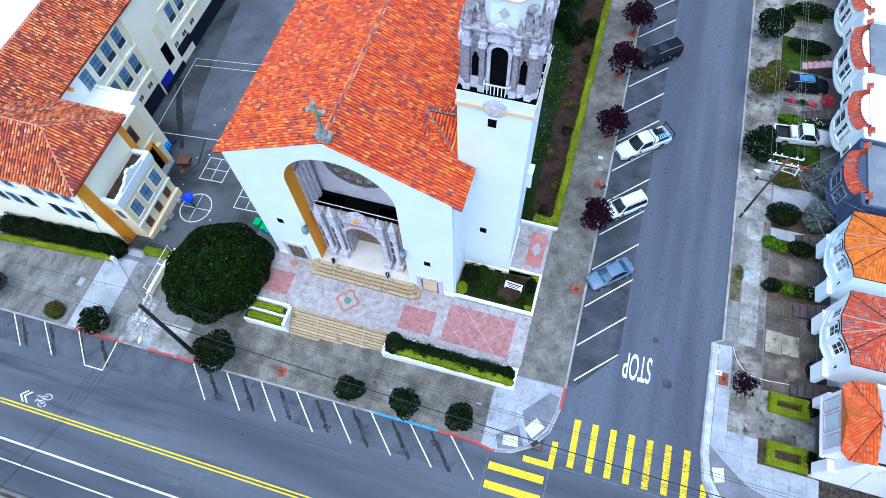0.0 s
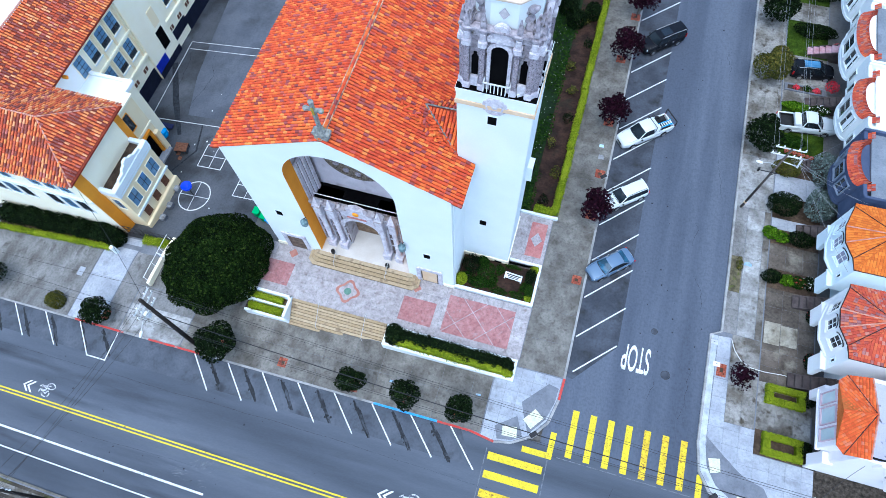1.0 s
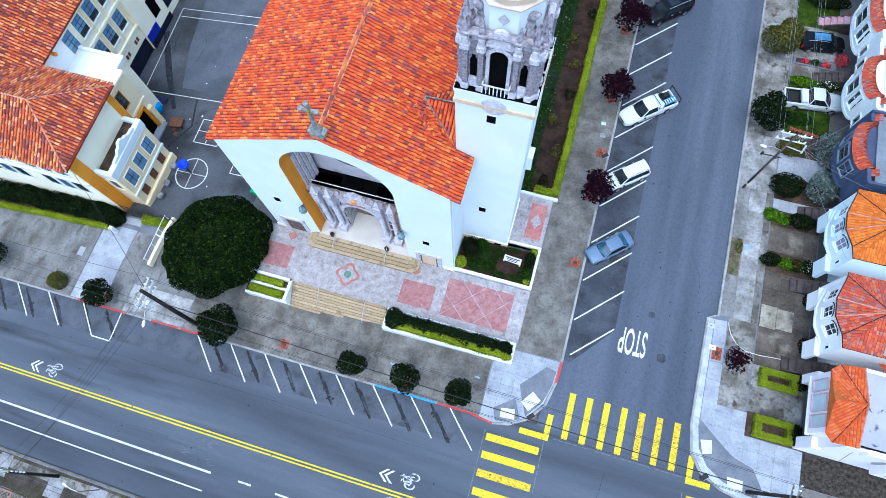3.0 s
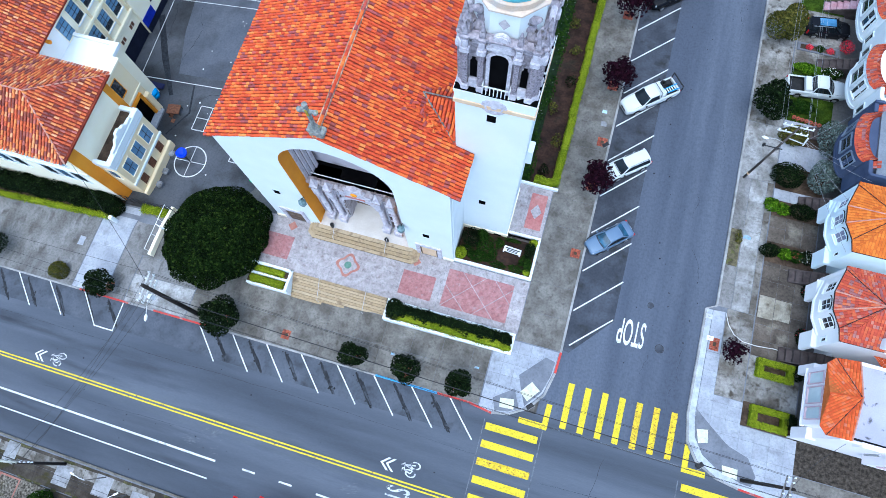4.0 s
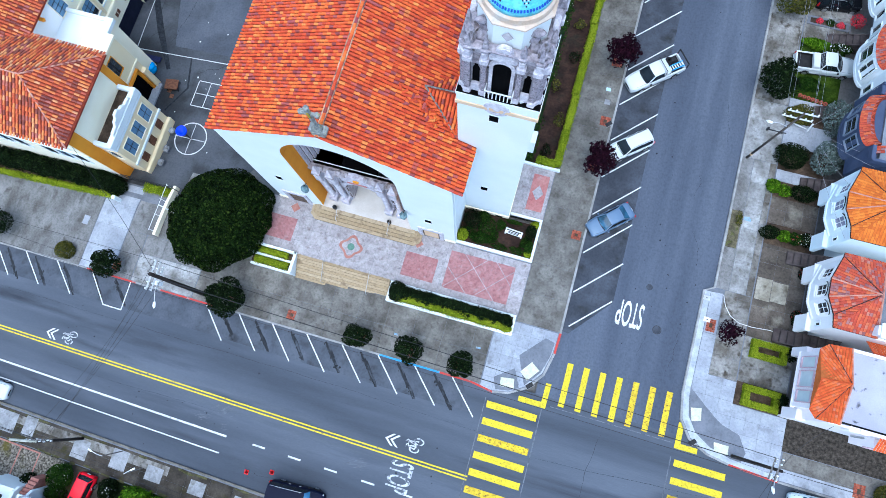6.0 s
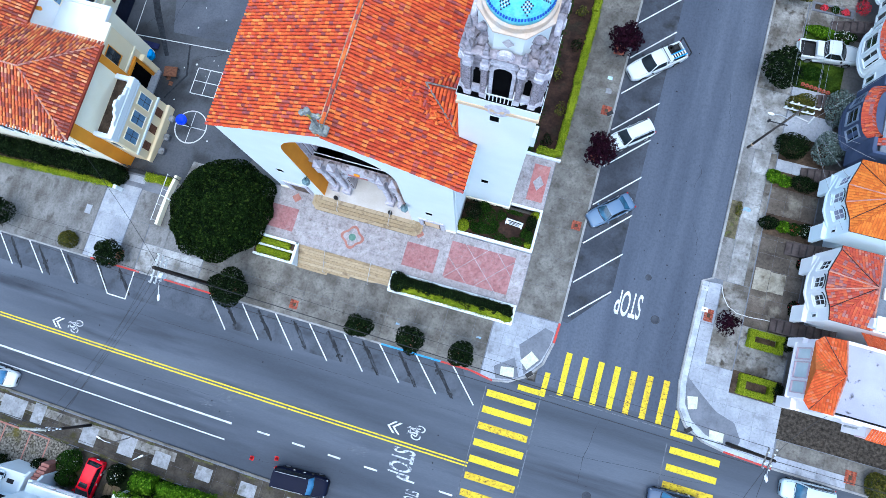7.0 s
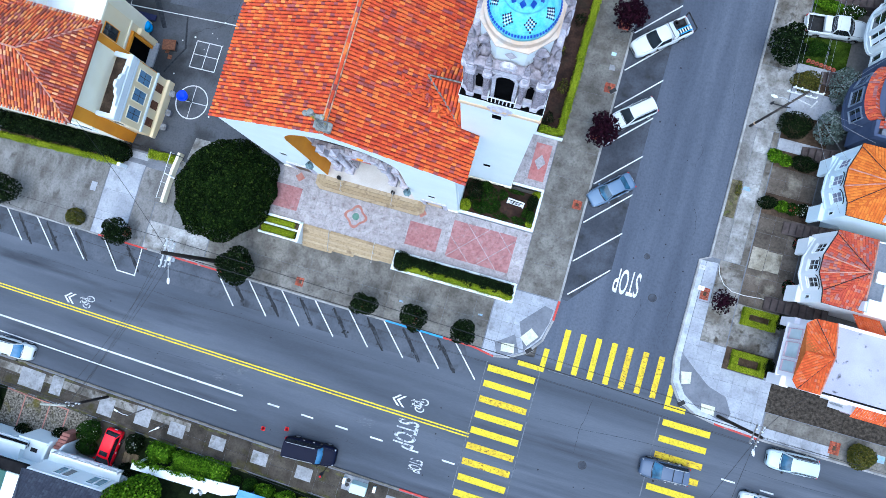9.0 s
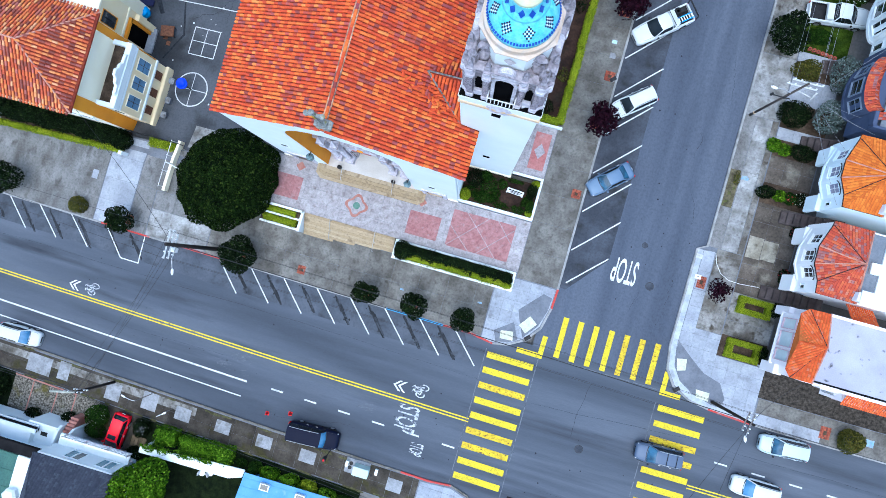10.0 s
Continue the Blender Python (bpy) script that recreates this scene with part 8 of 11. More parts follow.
bay_house(21.0, 27.4, 25.75, STUCCO_WARM, TILE_RED, "white house with a fan of red-brown roof tiles")
bay_house(28.8, 35.25, 26.0, STUCCO_BLUE, TILE_BRIGHT, "pale blue house with a bright orange tile roof", back=STUCCO, pane=mat("lavender_curtained_glass", (0.2, 0.21, 0.3), (0.3, 0.31, 0.4), scale=0.7, rough=0.1, fine=0, bump=0, spec=0.9))


SLATE_FRAME = mat("slate_window_frame", (0.16, 0.2, 0.27), (0.22, 0.26, 0.33), scale=2, fine=0.1)


def curved_house(y0, y1, wall, tile, roof_m, label, glass=GLASS_DARK, xe=26.75, bow=0.9, ym=None, half=2.3):
    """A flat-roofed house with a shallow bowed front under a curved strip of tiles."""
    ym = ym or (y0 + y1) / 2
    h = row_house(y0, y1, wall, xe + 0.2, label)
    at = lambda t, out=0.0, sh=1.0: (xe + 0.2 - out - bow * math.cos(math.pi / 2 * t), ym + sh * half * math.sin(math.pi / 2 * t))
    ts = [k / 8 for k in range(-8, 9)]
    arc = [at(t) for t in ts]
    part("bowed_front", Shape().prism([(xe + 2, ym - half)] + arc + [(xe + 2, ym + half)], 4.1, 7.65), wall, h)
    part("bay_skirt", Shape().prism([(xe + 2, ym - half)] + [at(t, 0.08, 1.02) for t in ts] + [(xe + 2, ym + half)], 4.05, 4.35), wall, h)
    part("flat_roof", Shape().box(xe + 1.0, 46, y0 + 0.2, y1 - 0.2, 7.5, 7.85), roof_m, h, "flat roof")
    part("parapet", Shape().box(xe + 0.2, 46, y0, y0 + 0.25, 7.5, 8.25), wall, h, bevel=0.03)
    part("parapet", Shape().box(xe + 0.2, 46, y1 - 0.25, y1, 7.5, 8.25), wall, h, bevel=0.03)
    for a, b in ((y0 + 0.25, ym - half), (ym + half, y1 - 0.25)):
        part("parapet", Shape().box(xe + 0.2, xe + 0.55, a, b, 7.5, 8.1), wall, h, bevel=0.03)
    q, t = Shape(), Shape()
    outer, inner = [(*at(u, 0.2), 7.55) for u in ts], [(at(u, -0.6, 0.94)[0], at(u, -0.6, 0.94)[1], 8.3) for u in ts]
    back = [(x + 0.25, y, 7.6) for x, y, _ in inner]
    k = len(ts)
    q.add(outer + inner + back, [(i, i + 1, k + i + 1, k + i) for i in range(k - 1)] + [(k + i, k + i + 1, 2 * k + i + 1, 2 * k + i) for i in range(k - 1)])
    for i in range(k - 1):
        flat_tiles(t, outer[i], outer[i + 1], [inner[i], inner[i + 1]], 0.25, 0.3, i)
    for s_, yy in ((-1, ym - half), (1, ym + half)):
        a, b = (xe + 0.35, yy + s_ * 0.05, 7.85), (xe + 0.35, yy + s_ * 0.75, 7.85)
        if s_ < 0:
            a, b = b, a
        q.add([a, b, (b[0] + 0.7, b[1], 8.4), (a[0] + 0.7, a[1], 8.4)], [(0, 1, 2, 3)])
        flat_tiles(t, a, b, [(a[0] + 0.7, a[1], 8.42), (b[0] + 0.7, b[1], 8.42)], 0.25, 0.3, 5)
    r = part("tiled_brow", q, TILE_BED, h, "curved brow of red tiles")
    raw("brow_tiling", t, tile, r)
    navy = wall is STUCCO_NAVY
    frame_m = SLATE_FRAME if navy else STUCCO
    for u in (-0.52, -0.02, 0.48):
        (xa, ya), (xb, yb) = at(u - 0.2), at(u + 0.24)
        window(h, (xa + xb) / 2 - 0.05, (ya + yb) / 2, 6.0, math.hypot(xb - xa, yb - ya) * 0.8, 1.6 if navy else 2.0, -90 - math.degrees(math.atan2(xb - xa, yb - ya)), glass, frame_m, 1, 2, deep=0.14, bars=frame_m)
    for yy in () if navy else (y0 + 0.75, y1 - 0.75):
        window(h, xe + 0.19, yy, 5.2, 0.6, 1.3, -90, glass, frame_m, 1, 1, deep=0.1)
    return h


curved_house(36.2, 43.8, STUCCO_NAVY, TILE_RED, GREY_ROOF, "slate blue house with a bowed front and grey flat roof", xe=26.45, bow=0.95, ym=40.2, half=2.45)
curved_house(43.9, 51.9, STUCCO, TILE_RED, STUCCO, "white house with a bowed front under red tiles", xe=26.8, bow=0.95, ym=47.75, half=2.4)
curved_house(52.0, 60.1, STUCCO, TILE_RED, GREY_ROOF, "white house with a bowed front and grey flat roof", xe=26.95, bow=0.85, ym=56.15, half=3.0)
curved_house(60.2, 68.2, STUCCO, TILE_RED, STUCCO, "white stucco house with a bowed front", xe=27.1, bow=0.9, ym=64.2, half=2.6)
curved_house(68.3, 76.2, STUCCO_BLUE, TILE_BRIGHT, STUCCO, "pale house with a bowed front", xe=27.2, bow=0.9, ym=72.2, half=2.6)

PINK_STEP = mat("pink_steps", (0.42, 0.21, 0.24), (0.52, 0.36, 0.4), scale=1.5, grain=14)
for y0, z1 in ((20.65, 2.9), (28.25, 2.9), (35.85, 2.9), (43.65, 2.6), (51.85, 2.6), (59.3, 2.6)):
    front_stairs(24.3, 29.2, y0 - 0.75, y0 + 0.3, ground_z(25, y0) + 0.1, z1 + 0.6, PINK_STEP if y0 > 55 else None, label="dark brown front steps between two houses" if y0 < 50 else "pinkish front steps between two houses")

# ---- front yards: drives, beds and box hedges ----
drives = [("driveway", 15.45, 17.65, CONCRETE_MOTTLED), ("driveway", 19.7, 24.0, DRIVE), ("driveway", 24.0, 28.9, DRIVE), ("driveway", 31.0, 33.7, DRIVE), ("driveway", 35.4, 36.6, CONCRETE_NEW), ("driveway", 39.2, 41.8, CONCRETE_NEW), ("driveway", 43.4, 44.4, CONCRETE_NEW),
          ("driveway", 47.6, 49.8, CONCRETE_MOTTLED), ("driveway", 51.3, 58.2, CONCRETE_MOTTLED), ("driveway", 63.5, 66.5, CONCRETE_MOTTLED), ("driveway", 69, 74, CONCRETE_MOTTLED)]
for n, y0, y1, m in drives:
    d = solid(n, sheet(Shape(), rect(21.95, 26.6, y0, y1), 0.13, skirt=0.2), CONCRETE_GREY, "stained concrete driveway in front of a house" if m is not CONCRETE_NEW else "pale concrete path in front of a house", "driveway", "structure")
    paving(d, rect(22.0, 26.5, y0, y1), m, 1.55, 1.5, lift=0.152)
beds = ((13.3, 15.45, SOIL), (17.65, 19.7, CONCRETE_MOTTLED), (28.9, 31.0, SOIL), (33.7, 35.4, SOIL), (36.6, 39.2, SOIL), (41.8, 43.4, SOIL), (44.4, 47.6, LAWN_FRONT), (49.8, 51.3, LAWN_FRONT), (58.2, 63.5, LAWN_FRONT), (66.5, 69, LAWN_FRONT))
for y0, y1, m in beds:
    solid("garden_bed", sheet(Shape(), rect(22.0, 26.5, y0, y1), 0.14, skirt=0.2), m, "dark planted front garden bed" if m is not LAWN_FRONT else "small patch of front lawn", "garden bed", "structure")


def box_frame(x0, x1, y0, y1, label):
    ob = thing("box_hedge", ((x0 + x1) / 2, (y0 + y1) / 2, ground_z(x0, y0) + 0.14), label, "hedge", "square box hedges")
    rnd = np.random.RandomState(int(y0 * 10))
    w, hh = 0.55, 0.62
    a, b = (x1 - x0) / 2, (y1 - y0) / 2
    core = Shape().box(-a + 0.06, a - 0.06, -b + 0.06, -b + w - 0.06, 0, hh - 0.08).box(-a + 0.06, a - 0.06, b - w + 0.06, b - 0.06, 0, hh - 0.08).box(-a + 0.06, -a + w - 0.06, -b + w, b - w, 0, hh - 0.08).box(a - w + 0.06, a - 0.06, -b + w, b - w, 0, hh - 0.08)
    part("core", core, LEAF_LIME, ob)
    p, n = [], []
    for _ in range(5200):
        x, y = rnd.uniform(-a, a), rnd.uniform(-b, b)
        if abs(x) < a - w and abs(y) < b - w:
            continue
        edge = rnd.uniform() < 0.4
        if edge:
            if rnd.uniform() < 0.5:
                x = math.copysign(a if rnd.uniform() < 0.6 else a - w, x)
            else:
                y = math.copysign(b if rnd.uniform() < 0.6 else b - w, y)
            p.append((x, y, rnd.uniform(0.05, hh)))
        else:
            p.append((x, y, hh + rnd.uniform(-0.03, 0.04)))
        n.append((x / a, y / b, 0.3) if edge else (0, 0, 1.0))
    raw("foliage", leaves(np.array(p), np.array(n), 0.1, rnd, 0.5), LEAF_LIME, ob, kind="")
    part("soil", Shape().box(-a + w, a - w, -b + w, b - w, 0, 0.06), SOIL, ob)
    return ob


box_frame(22.55, 25.75, 17.85, 19.55, "clipped yellow-green box hedge framing a bare bed")
box_frame(22.55, 25.75, 13.4, 15.3, "clipped yellow-green box hedge framing a soil bed")
for i, (x, y) in enumerate(((26.1, 19.0), (26.0, 14.6))):
    bush("shrub", x, y, 0.55, 0.7, 1.3, LEAF_DARK, 700, 0.14, "dark rounded shrub against the house wall", seed=40 + i)
for i, (x, y, rx, ry, hh, lf, n, sz, lb, fl) in enumerate((
        (26.0, 26.7, 0.5, 0.8, 1.2, LEAF_DARK, 800, 0.13, "dark shrub with pink flowers by the steps", (PETAL_RED, 30, 0.12)),
        (26.0, 22.4, 0.6, 0.8, 1.3, LEAF_DARK, 900, 0.13, "dark shrub with pink flowers by the garage", (PETAL_RED, 40, 0.12)),
        (22.2, 29.9, 0.9, 0.7, 1.1, LEAF_DARK, 1100, 0.14, "dark dense shrub at the end of a bed", None),
        (23.6, 29.9, 0.7, 0.55, 0.8, LEAF_BRIGHT, 600, 0.18, "bright green fern-like shrub in a front yard", None),
        (24.6, 29.9, 0.7, 0.6, 0.9, LEAF_GREEN, 700, 0.16, "green leafy shrub in the bed", (PETAL_RED, 25, 0.1)),
        (25.6, 30.0, 0.7, 0.7, 1.0, LEAF_DARK, 900, 0.14, "dark shrub sprinkled with white flowers", (PETAL_WHITE, 50, 0.1)),
        (21.8, 34.6, 0.7, 0.7, 0.9, LEAF_BRIGHT, 600, 0.2, "bright green fern in a front bed", None),
        (22.9, 34.4, 0.7, 0.6, 0.8, LEAF_BRIGHT, 500, 0.2, "bright green leafy clump in a front yard", None),
        (24.6, 34.5, 1.3, 0.8, 1.2, LEAF_DARK, 1600, 0.14, "dark spreading shrub in a front bed", None),
        (22.9, 37.9, 1.75, 1.3, 1.5, LEAF_DARK, 3200, 0.14, "large rounded dark green shrub", None),
        (22.9, 42.5, 1.5, 1.1, 1.4, LEAF_OLIVE, 2400, 0.14, "rounded olive green shrub", None),
        (25.9, 38.4, 1.4, 1.7, 2.6, LEAF_SILVER, 2200, 0.17, "silvery grey-green bushy shrub", None),
        (26.2, 42.6, 1.3, 1.8, 2.6, LEAF_SILVER, 2000, 0.17, "silvery open shrub by the house", None),
        (25.6, 50.6, 1.3, 0.6, 0.9, LEAF_GREEN, 900, 0.14, "low green shrub with white flowers", (PETAL_WHITE, 60, 0.14)),
        (24.4, 53.45, 0.45, 0.4, 0.5, LEAF_GREEN, 300, 0.14, "small green clump in a paved bed", None),
        (23.3, 53.45, 0.4, 0.35, 0.4, PETAL_RED, 160, 0.14, "red flowers in a paved bed", None),
        (25.5, 53.45, 0.4, 0.35, 0.4, PETAL_RED, 160, 0.14, "red flowers beside the drive", None),
        (27.0, 54.2, 0.7, 0.8, 0.9, PETAL_RED, 320, 0.16, "red flowering shrub by the door", None),
        (27.1, 59.6, 0.8, 0.8, 1.0, PETAL_RED, 320, 0.16, "dark red shrub by the steps", None),
        (24.9, 61.8, 2.5, 1.0, 1.2, LEAF_DARK, 2200, 0.16, "broad dark hedge in a front yard", None),
        (25.0, 68.0, 2.6, 1.1, 1.2, LEAF_DARK, 2200, 0.16, "dark hedge beside a path", None),
        (23.4, 46.1, 1.3, 0.9, 0.45, LEAF_GREEN, 1300, 0.16, "low green groundcover in a front yard", None),
        (23.6, 50.7, 1.7, 0.6, 0.6, LEAF_BRIGHT, 1500, 0.18, "bright low groundcover in a front yard", None))):
    bush("shrub", x, y, rx, ry, hh, lf, n, sz, lb, seed=60 + i, flowers=fl, base=ground_z(x, y) + 0.13)
bed = thing("flower_planter", (24.25, 53.45, ground_z(24, 53) + 0.15), "low grey paved planter with red flowers in a drive", "planter")
for x0, x1, ya, yb in ((-2.1, 2.1, -0.5, -0.3), (-2.1, 2.1, 0.3, 0.5), (-2.1, -1.8, -0.3, 0.3), (1.8, 2.1, -0.3, 0.3)):
    part("planter_edge", Shape().box(x0, x1, ya, yb, 0, 0.12), CONCRETE_GREY, bed, bevel=0.01)
part("soil", Shape().box(-1.8, 1.8, -0.3, 0.3, 0, 0.06), SOIL, bed)
POT = mat("terracotta_pot", (0.3, 0.07, 0.045), (0.38, 0.1, 0.06), scale=3, grain=9, fine=0.3)
for k in range(7):
    x, y = 22.75 + 0.42 * k, 44.72 - 0.05 * k
    o = thing("flower_pot", (x, y, ground_z(x, y) + 0.14), "red terracotta flower pot beside a pale path", "flower pot", group="row of flower pots")
    part("pot", Shape().lathe([(0.12, 0), (0.18, 0.28), (0.2, 0.28), (0.2, 0.34), (0.16, 0.34), (0.15, 0.28)], 10), POT, o)
    part("soil", Shape().lathe([(0.15, 0.27), (0.005, 0.29)], 10), SOIL, o)
# gravel strip beside the corner house
solid("weedy_verge", sheet(Shape(), rect(18.6, 19.6, 27.6, 31.4), 0.156), mat("weedy_soil", (0.07, 0.06, 0.035), (0.15, 0.13, 0.075), scale=1.5, grain=9, fine=0.5, stain=((0.09, 0.1, 0.02), 1.8, 0.55, 0.66)), "brown weedy strip of bare soil at the kerb", "verge", "structure")
solid("gravel_strip", sheet(Shape(), rect(26.6, 60, 10.4, 13.35), 0.1, skirt=0.2), GRAVEL, "brown pebbly strip along the side of the house", "gravel", "structure")
BEIGE = mat("bleached_beige_concrete", (0.2, 0.175, 0.13), (0.4, 0.37, 0.3), scale=0.7, grain=18, fine=0.4, spread=(0.28, 0.6), stain=((0.13, 0.11, 0.08), 0.9, 0.54, 0.7))
for x0, x1, y0, y1 in ((22.1, 23.5, 23.35, 25.5), (23.55, 25.0, 23.45, 25.4)):
    part("bleached_panel", sheet(Shape(), rect(x0, x1, y0, y1), 0.157, step=50), BEIGE, bpy.data.objects["driveway.002"], "bleached beige concrete panel")
hose = [(19.35, 22.9), (19.7, 21.9), (20.3, 21.1), (21.2, 20.65), (22.4, 20.6), (24.0, 20.75), (25.4, 20.7)]
solid("garden_hose", Shape().tube([(x, y, ground_z(x, y) + 0.185) for x, y in hose], 0.03, 6), WHITE_METAL, "pale hose lying across the pavement and drive", "hose", smooth=True)
# utility boxes and tree pits
for x, y, m in ((17.9, 22.2, METAL), (18.3, 20.2, WHITE_METAL)):
    o = thing("utility_box", (x, y, ground_z(x, y) + 0.15), "small metal utility cover on the corner", "utility box", group="utility boxes")
    part("cover", Shape().box(-0.3, 0.3, -0.22, 0.22, 0, 0.06), m, o, bevel=0.01)
    part("handle", Shape().box(-0.08, 0.08, -0.03, 0.03, 0.06, 0.08), BLACK_METAL, o)

# ---- houses and gardens across the main street ----
h = thing("house_slate_roof", (-36, -18, -2.5), "white house with a dark slate roof and a lattice balcony", "house", world_coords=True)
part("wall", Shape().box(-39.8, -32.0, -30, -14.25, -4, 2.75), STUCCO, h)
W, E_, R1, R2 = (-40.1, -14.4, 2.9), (-31.7, -14.4, 2.9), (-37.9, -18.6, 5.6), (-34.6, -18.6, 5.6)
WB, EB, B1, B2 = (-40.1, -30, 2.9), (-31.7, -30, 2.9), (-37.9, -28, 5.6), (-34.6, -28, 5.6)
q = Shape().add([W, E_, R2, R1, WB, EB, B2, B1] + [(x, y, 2.72) for x, y, _ in (W, E_, WB, EB)], [(0, 1, 2, 3), (4, 0, 3, 7), (1, 5, 6, 2), (3, 2, 6, 7), (5, 4, 7, 6), (0, 1, 9, 8), (0, 8, 10, 4), (1, 5, 11, 9)])
r = part("roof", q, SLATE_ROOF, h, "dark slate hipped roof")
q = Shape()
flat_tiles(q, W, E_, [R1, R2], 0.3, 0.24)
flat_tiles(q, WB, W, [B1, R1], 0.3, 0.24)
flat_tiles(q, E_, EB, [R2, B2], 0.3, 0.24)
raw("slates", q, SLATE_ROOF, r)
q = Shape()
for a, b in ((R1, W), (R2, E_), (R1, R2)):
    ridge_run(q, (a[0], a[1], a[2] + 0.03), (b[0], b[1], b[2] + 0.03), 0.07)
raw("hip_slates", q, SLATE_ROOF, r)
part("balcony_deck", Shape().box(-39.6, -31.9, -14.25, -13.1, -0.1, 0.08), STUCCO, h, "white balcony deck")
rail = part("balustrade", Shape().box(-39.0, -31.8, -13.24, -13.02, 0.9, 1.02).box(-39.0, -31.8, -13.18, -13.08, 0.08, 0.18), WHITE_METAL, h, "white lattice balustrade")
for k in range(24):
    x = -39.0 + 0.3 * k
    part("lattice_slat", Shape().tube([(x, -13.13, 0.18), (x + 0.3, -13.13, 0.9)], 0.03, 4).tube([(x + 0.3, -13.12, 0.18), (x, -13.12, 0.9)], 0.03, 4), WHITE_METAL, rail)
for x in (-38.9, -36.6, -34.2, -31.9):
    part("post", Shape().box(x - 0.07, x + 0.07, -13.2, -13.05, -0.1, 1.1), WHITE_METAL, rail)
TEAL = mat("teal_window_glass", (0.03, 0.12, 0.16), (0.07, 0.2, 0.25), scale=0.7, rough=0.08, fine=0, bump=0, spec=0.8)
for x, g in ((-37.16, TEAL), (-36.3, GLASS_DARK), (-33.8, TEAL), (-32.98, TEAL)):
    window(h, x, -14.25, 1.35, 0.66, 1.7, 180, g, STUCCO, 1, 1)
h2 = thing("house_green_roof", (-48, -18, -3), "white house with a green roof and stepped porch", "house", world_coords=True)
part("wall", Shape().box(-56, -40.4, -30, -15.1, -5, 2.0), STUCCO, h2)
GREEN_ROOF = mat("green_roofing", (0.05, 0.12, 0.1), (0.07, 0.15, 0.12), scale=0.5, grain=10, fine=0.3)
part("roof", Shape().box(-56, -41.9, -30, -15.5, 2.0, 2.2), GREEN_ROOF, h2, "green flat roof")
for y in (-17.2, -18.9, -20.6):
    part("roof_seam", Shape().box(-56, -41.9, y - 0.04, y + 0.04, 2.2, 2.24), GREEN_ROOF, h2)
part("parapet", Shape().box(-41.9, -40.4, -30, -15.4, 1.9, 2.35), STUCCO, h2, bevel=0.05)
part("chimney_cap", Shape().lathe([(0.75, 0), (0.8, 0.5), (0.6, 0.7), (0.3, 0.75)], 6, (-41.3, -19.3, 2.35)), STUCCO, h2, "white six-sided chimney cap")
part("dark_roof_band", Shape().box(-56, -38.5, -15.3, -14.3, 2.0, 2.4), BITUMEN, h2, "dark strip of roofing")
part("porch", Shape().box(-43.6, -40.2, -15.1, -13.0, -4, -0.5), STUCCO, h2, "white porch landing")
steps = part("porch_steps", Shape().box(-39.95, -39.1, -13.6, -13.1, -4, -0.75), TERRA, h2, "red porch steps")
for k in range(4):
    part("step", Shape().box(-39.95, -39.1, -13.1 + 0.3 * k, -12.8 + 0.3 * k, -4, -0.95 - 0.2 * k), TERRA, steps, bevel=0.02)
for x in (-40.2, -38.85):
    part("porch_cheek", Shape().add([(x - 0.14, -14.4, -4), (x + 0.14, -14.4, -4), (x + 0.14, -14.4, 0.2), (x - 0.14, -14.4, 0.2), (x - 0.14, -12.7, -4), (x + 0.14, -12.7, -4), (x + 0.14, -13.1, -0.1), (x - 0.14, -13.1, -0.1), (x + 0.14, -12.7, -0.7), (x - 0.14, -12.7, -0.7)], [(0, 1, 2, 3), (3, 2, 6, 7), (7, 6, 8, 9), (9, 8, 5, 4), (0, 3, 7, 9, 4), (1, 2, 6, 8, 5)]), STUCCO, h2, "curved white porch wall", bevel=0.03)
part("bay", Shape().box(-52, -42.6, -15.1, -13.9, -4, 0.2), STUCCO, h2)
for k in range(3):
    part("bay_cornice", Shape().box(-52, -42.1 - 0.12 * k, -13.9, -13.45 + 0.12 * k, 0.2 - 0.3 * k, 0.34 - 0.3 * k), STUCCO if k != 1 else BITUMEN, h2)
for x in (-43.6, -44.6, -45.6, -46.6):
    window(h2, x, -13.9, -1.3, 0.7, 1.3, 180, TEAL, STUCCO, 1, 1)
part("porch_grate", Shape().box(-42.9, -42.3, -13.9, -13.5, -0.5, -0.47).box(-42.0, -41.3, -14.2, -13.8, -0.5, -0.47), BLACK_METAL, h2)
h3 = thing("house_blue", (-14, -14, -1), "bright blue house with white skylights", "house", world_coords=True)
BLUE_HOUSE = mat("blue_house_paint", (0.13, 0.32, 0.62), (0.17, 0.38, 0.68), scale=0.6, grain=10, fine=0.15, stain=((0.3, 0.45, 0.62), 1.4, 0.62, 0.78))
part("wall", Shape().box(-19.4, -8.5, -26, -11.6, -3, 1.1), BLUE_HOUSE, h3)
part("roof", Shape().add([(-19.7, -11.05, 1.1), (-8.3, -11.05, 1.1), (-8.3, -17, 3.2), (-19.7, -17, 3.2), (-19.7, -26, 1.1), (-8.3, -26, 1.1)], [(0, 1, 2, 3), (3, 2, 5, 4), (0, 3, 4), (1, 5, 2)]), BLUE_HOUSE, h3, "bright blue roof")
for k in range(7):
    y = -11.5 - 0.75 * k
    part("roof_seam", Shape().tube([(-19.7, y, 1.1 + 2.1 * (-11.05 - y) / 5.95 + 0.01), (-8.3, y, 1.1 + 2.1 * (-11.05 - y) / 5.95 + 0.01)], 0.02, 4), BLUE_HOUSE, h3)
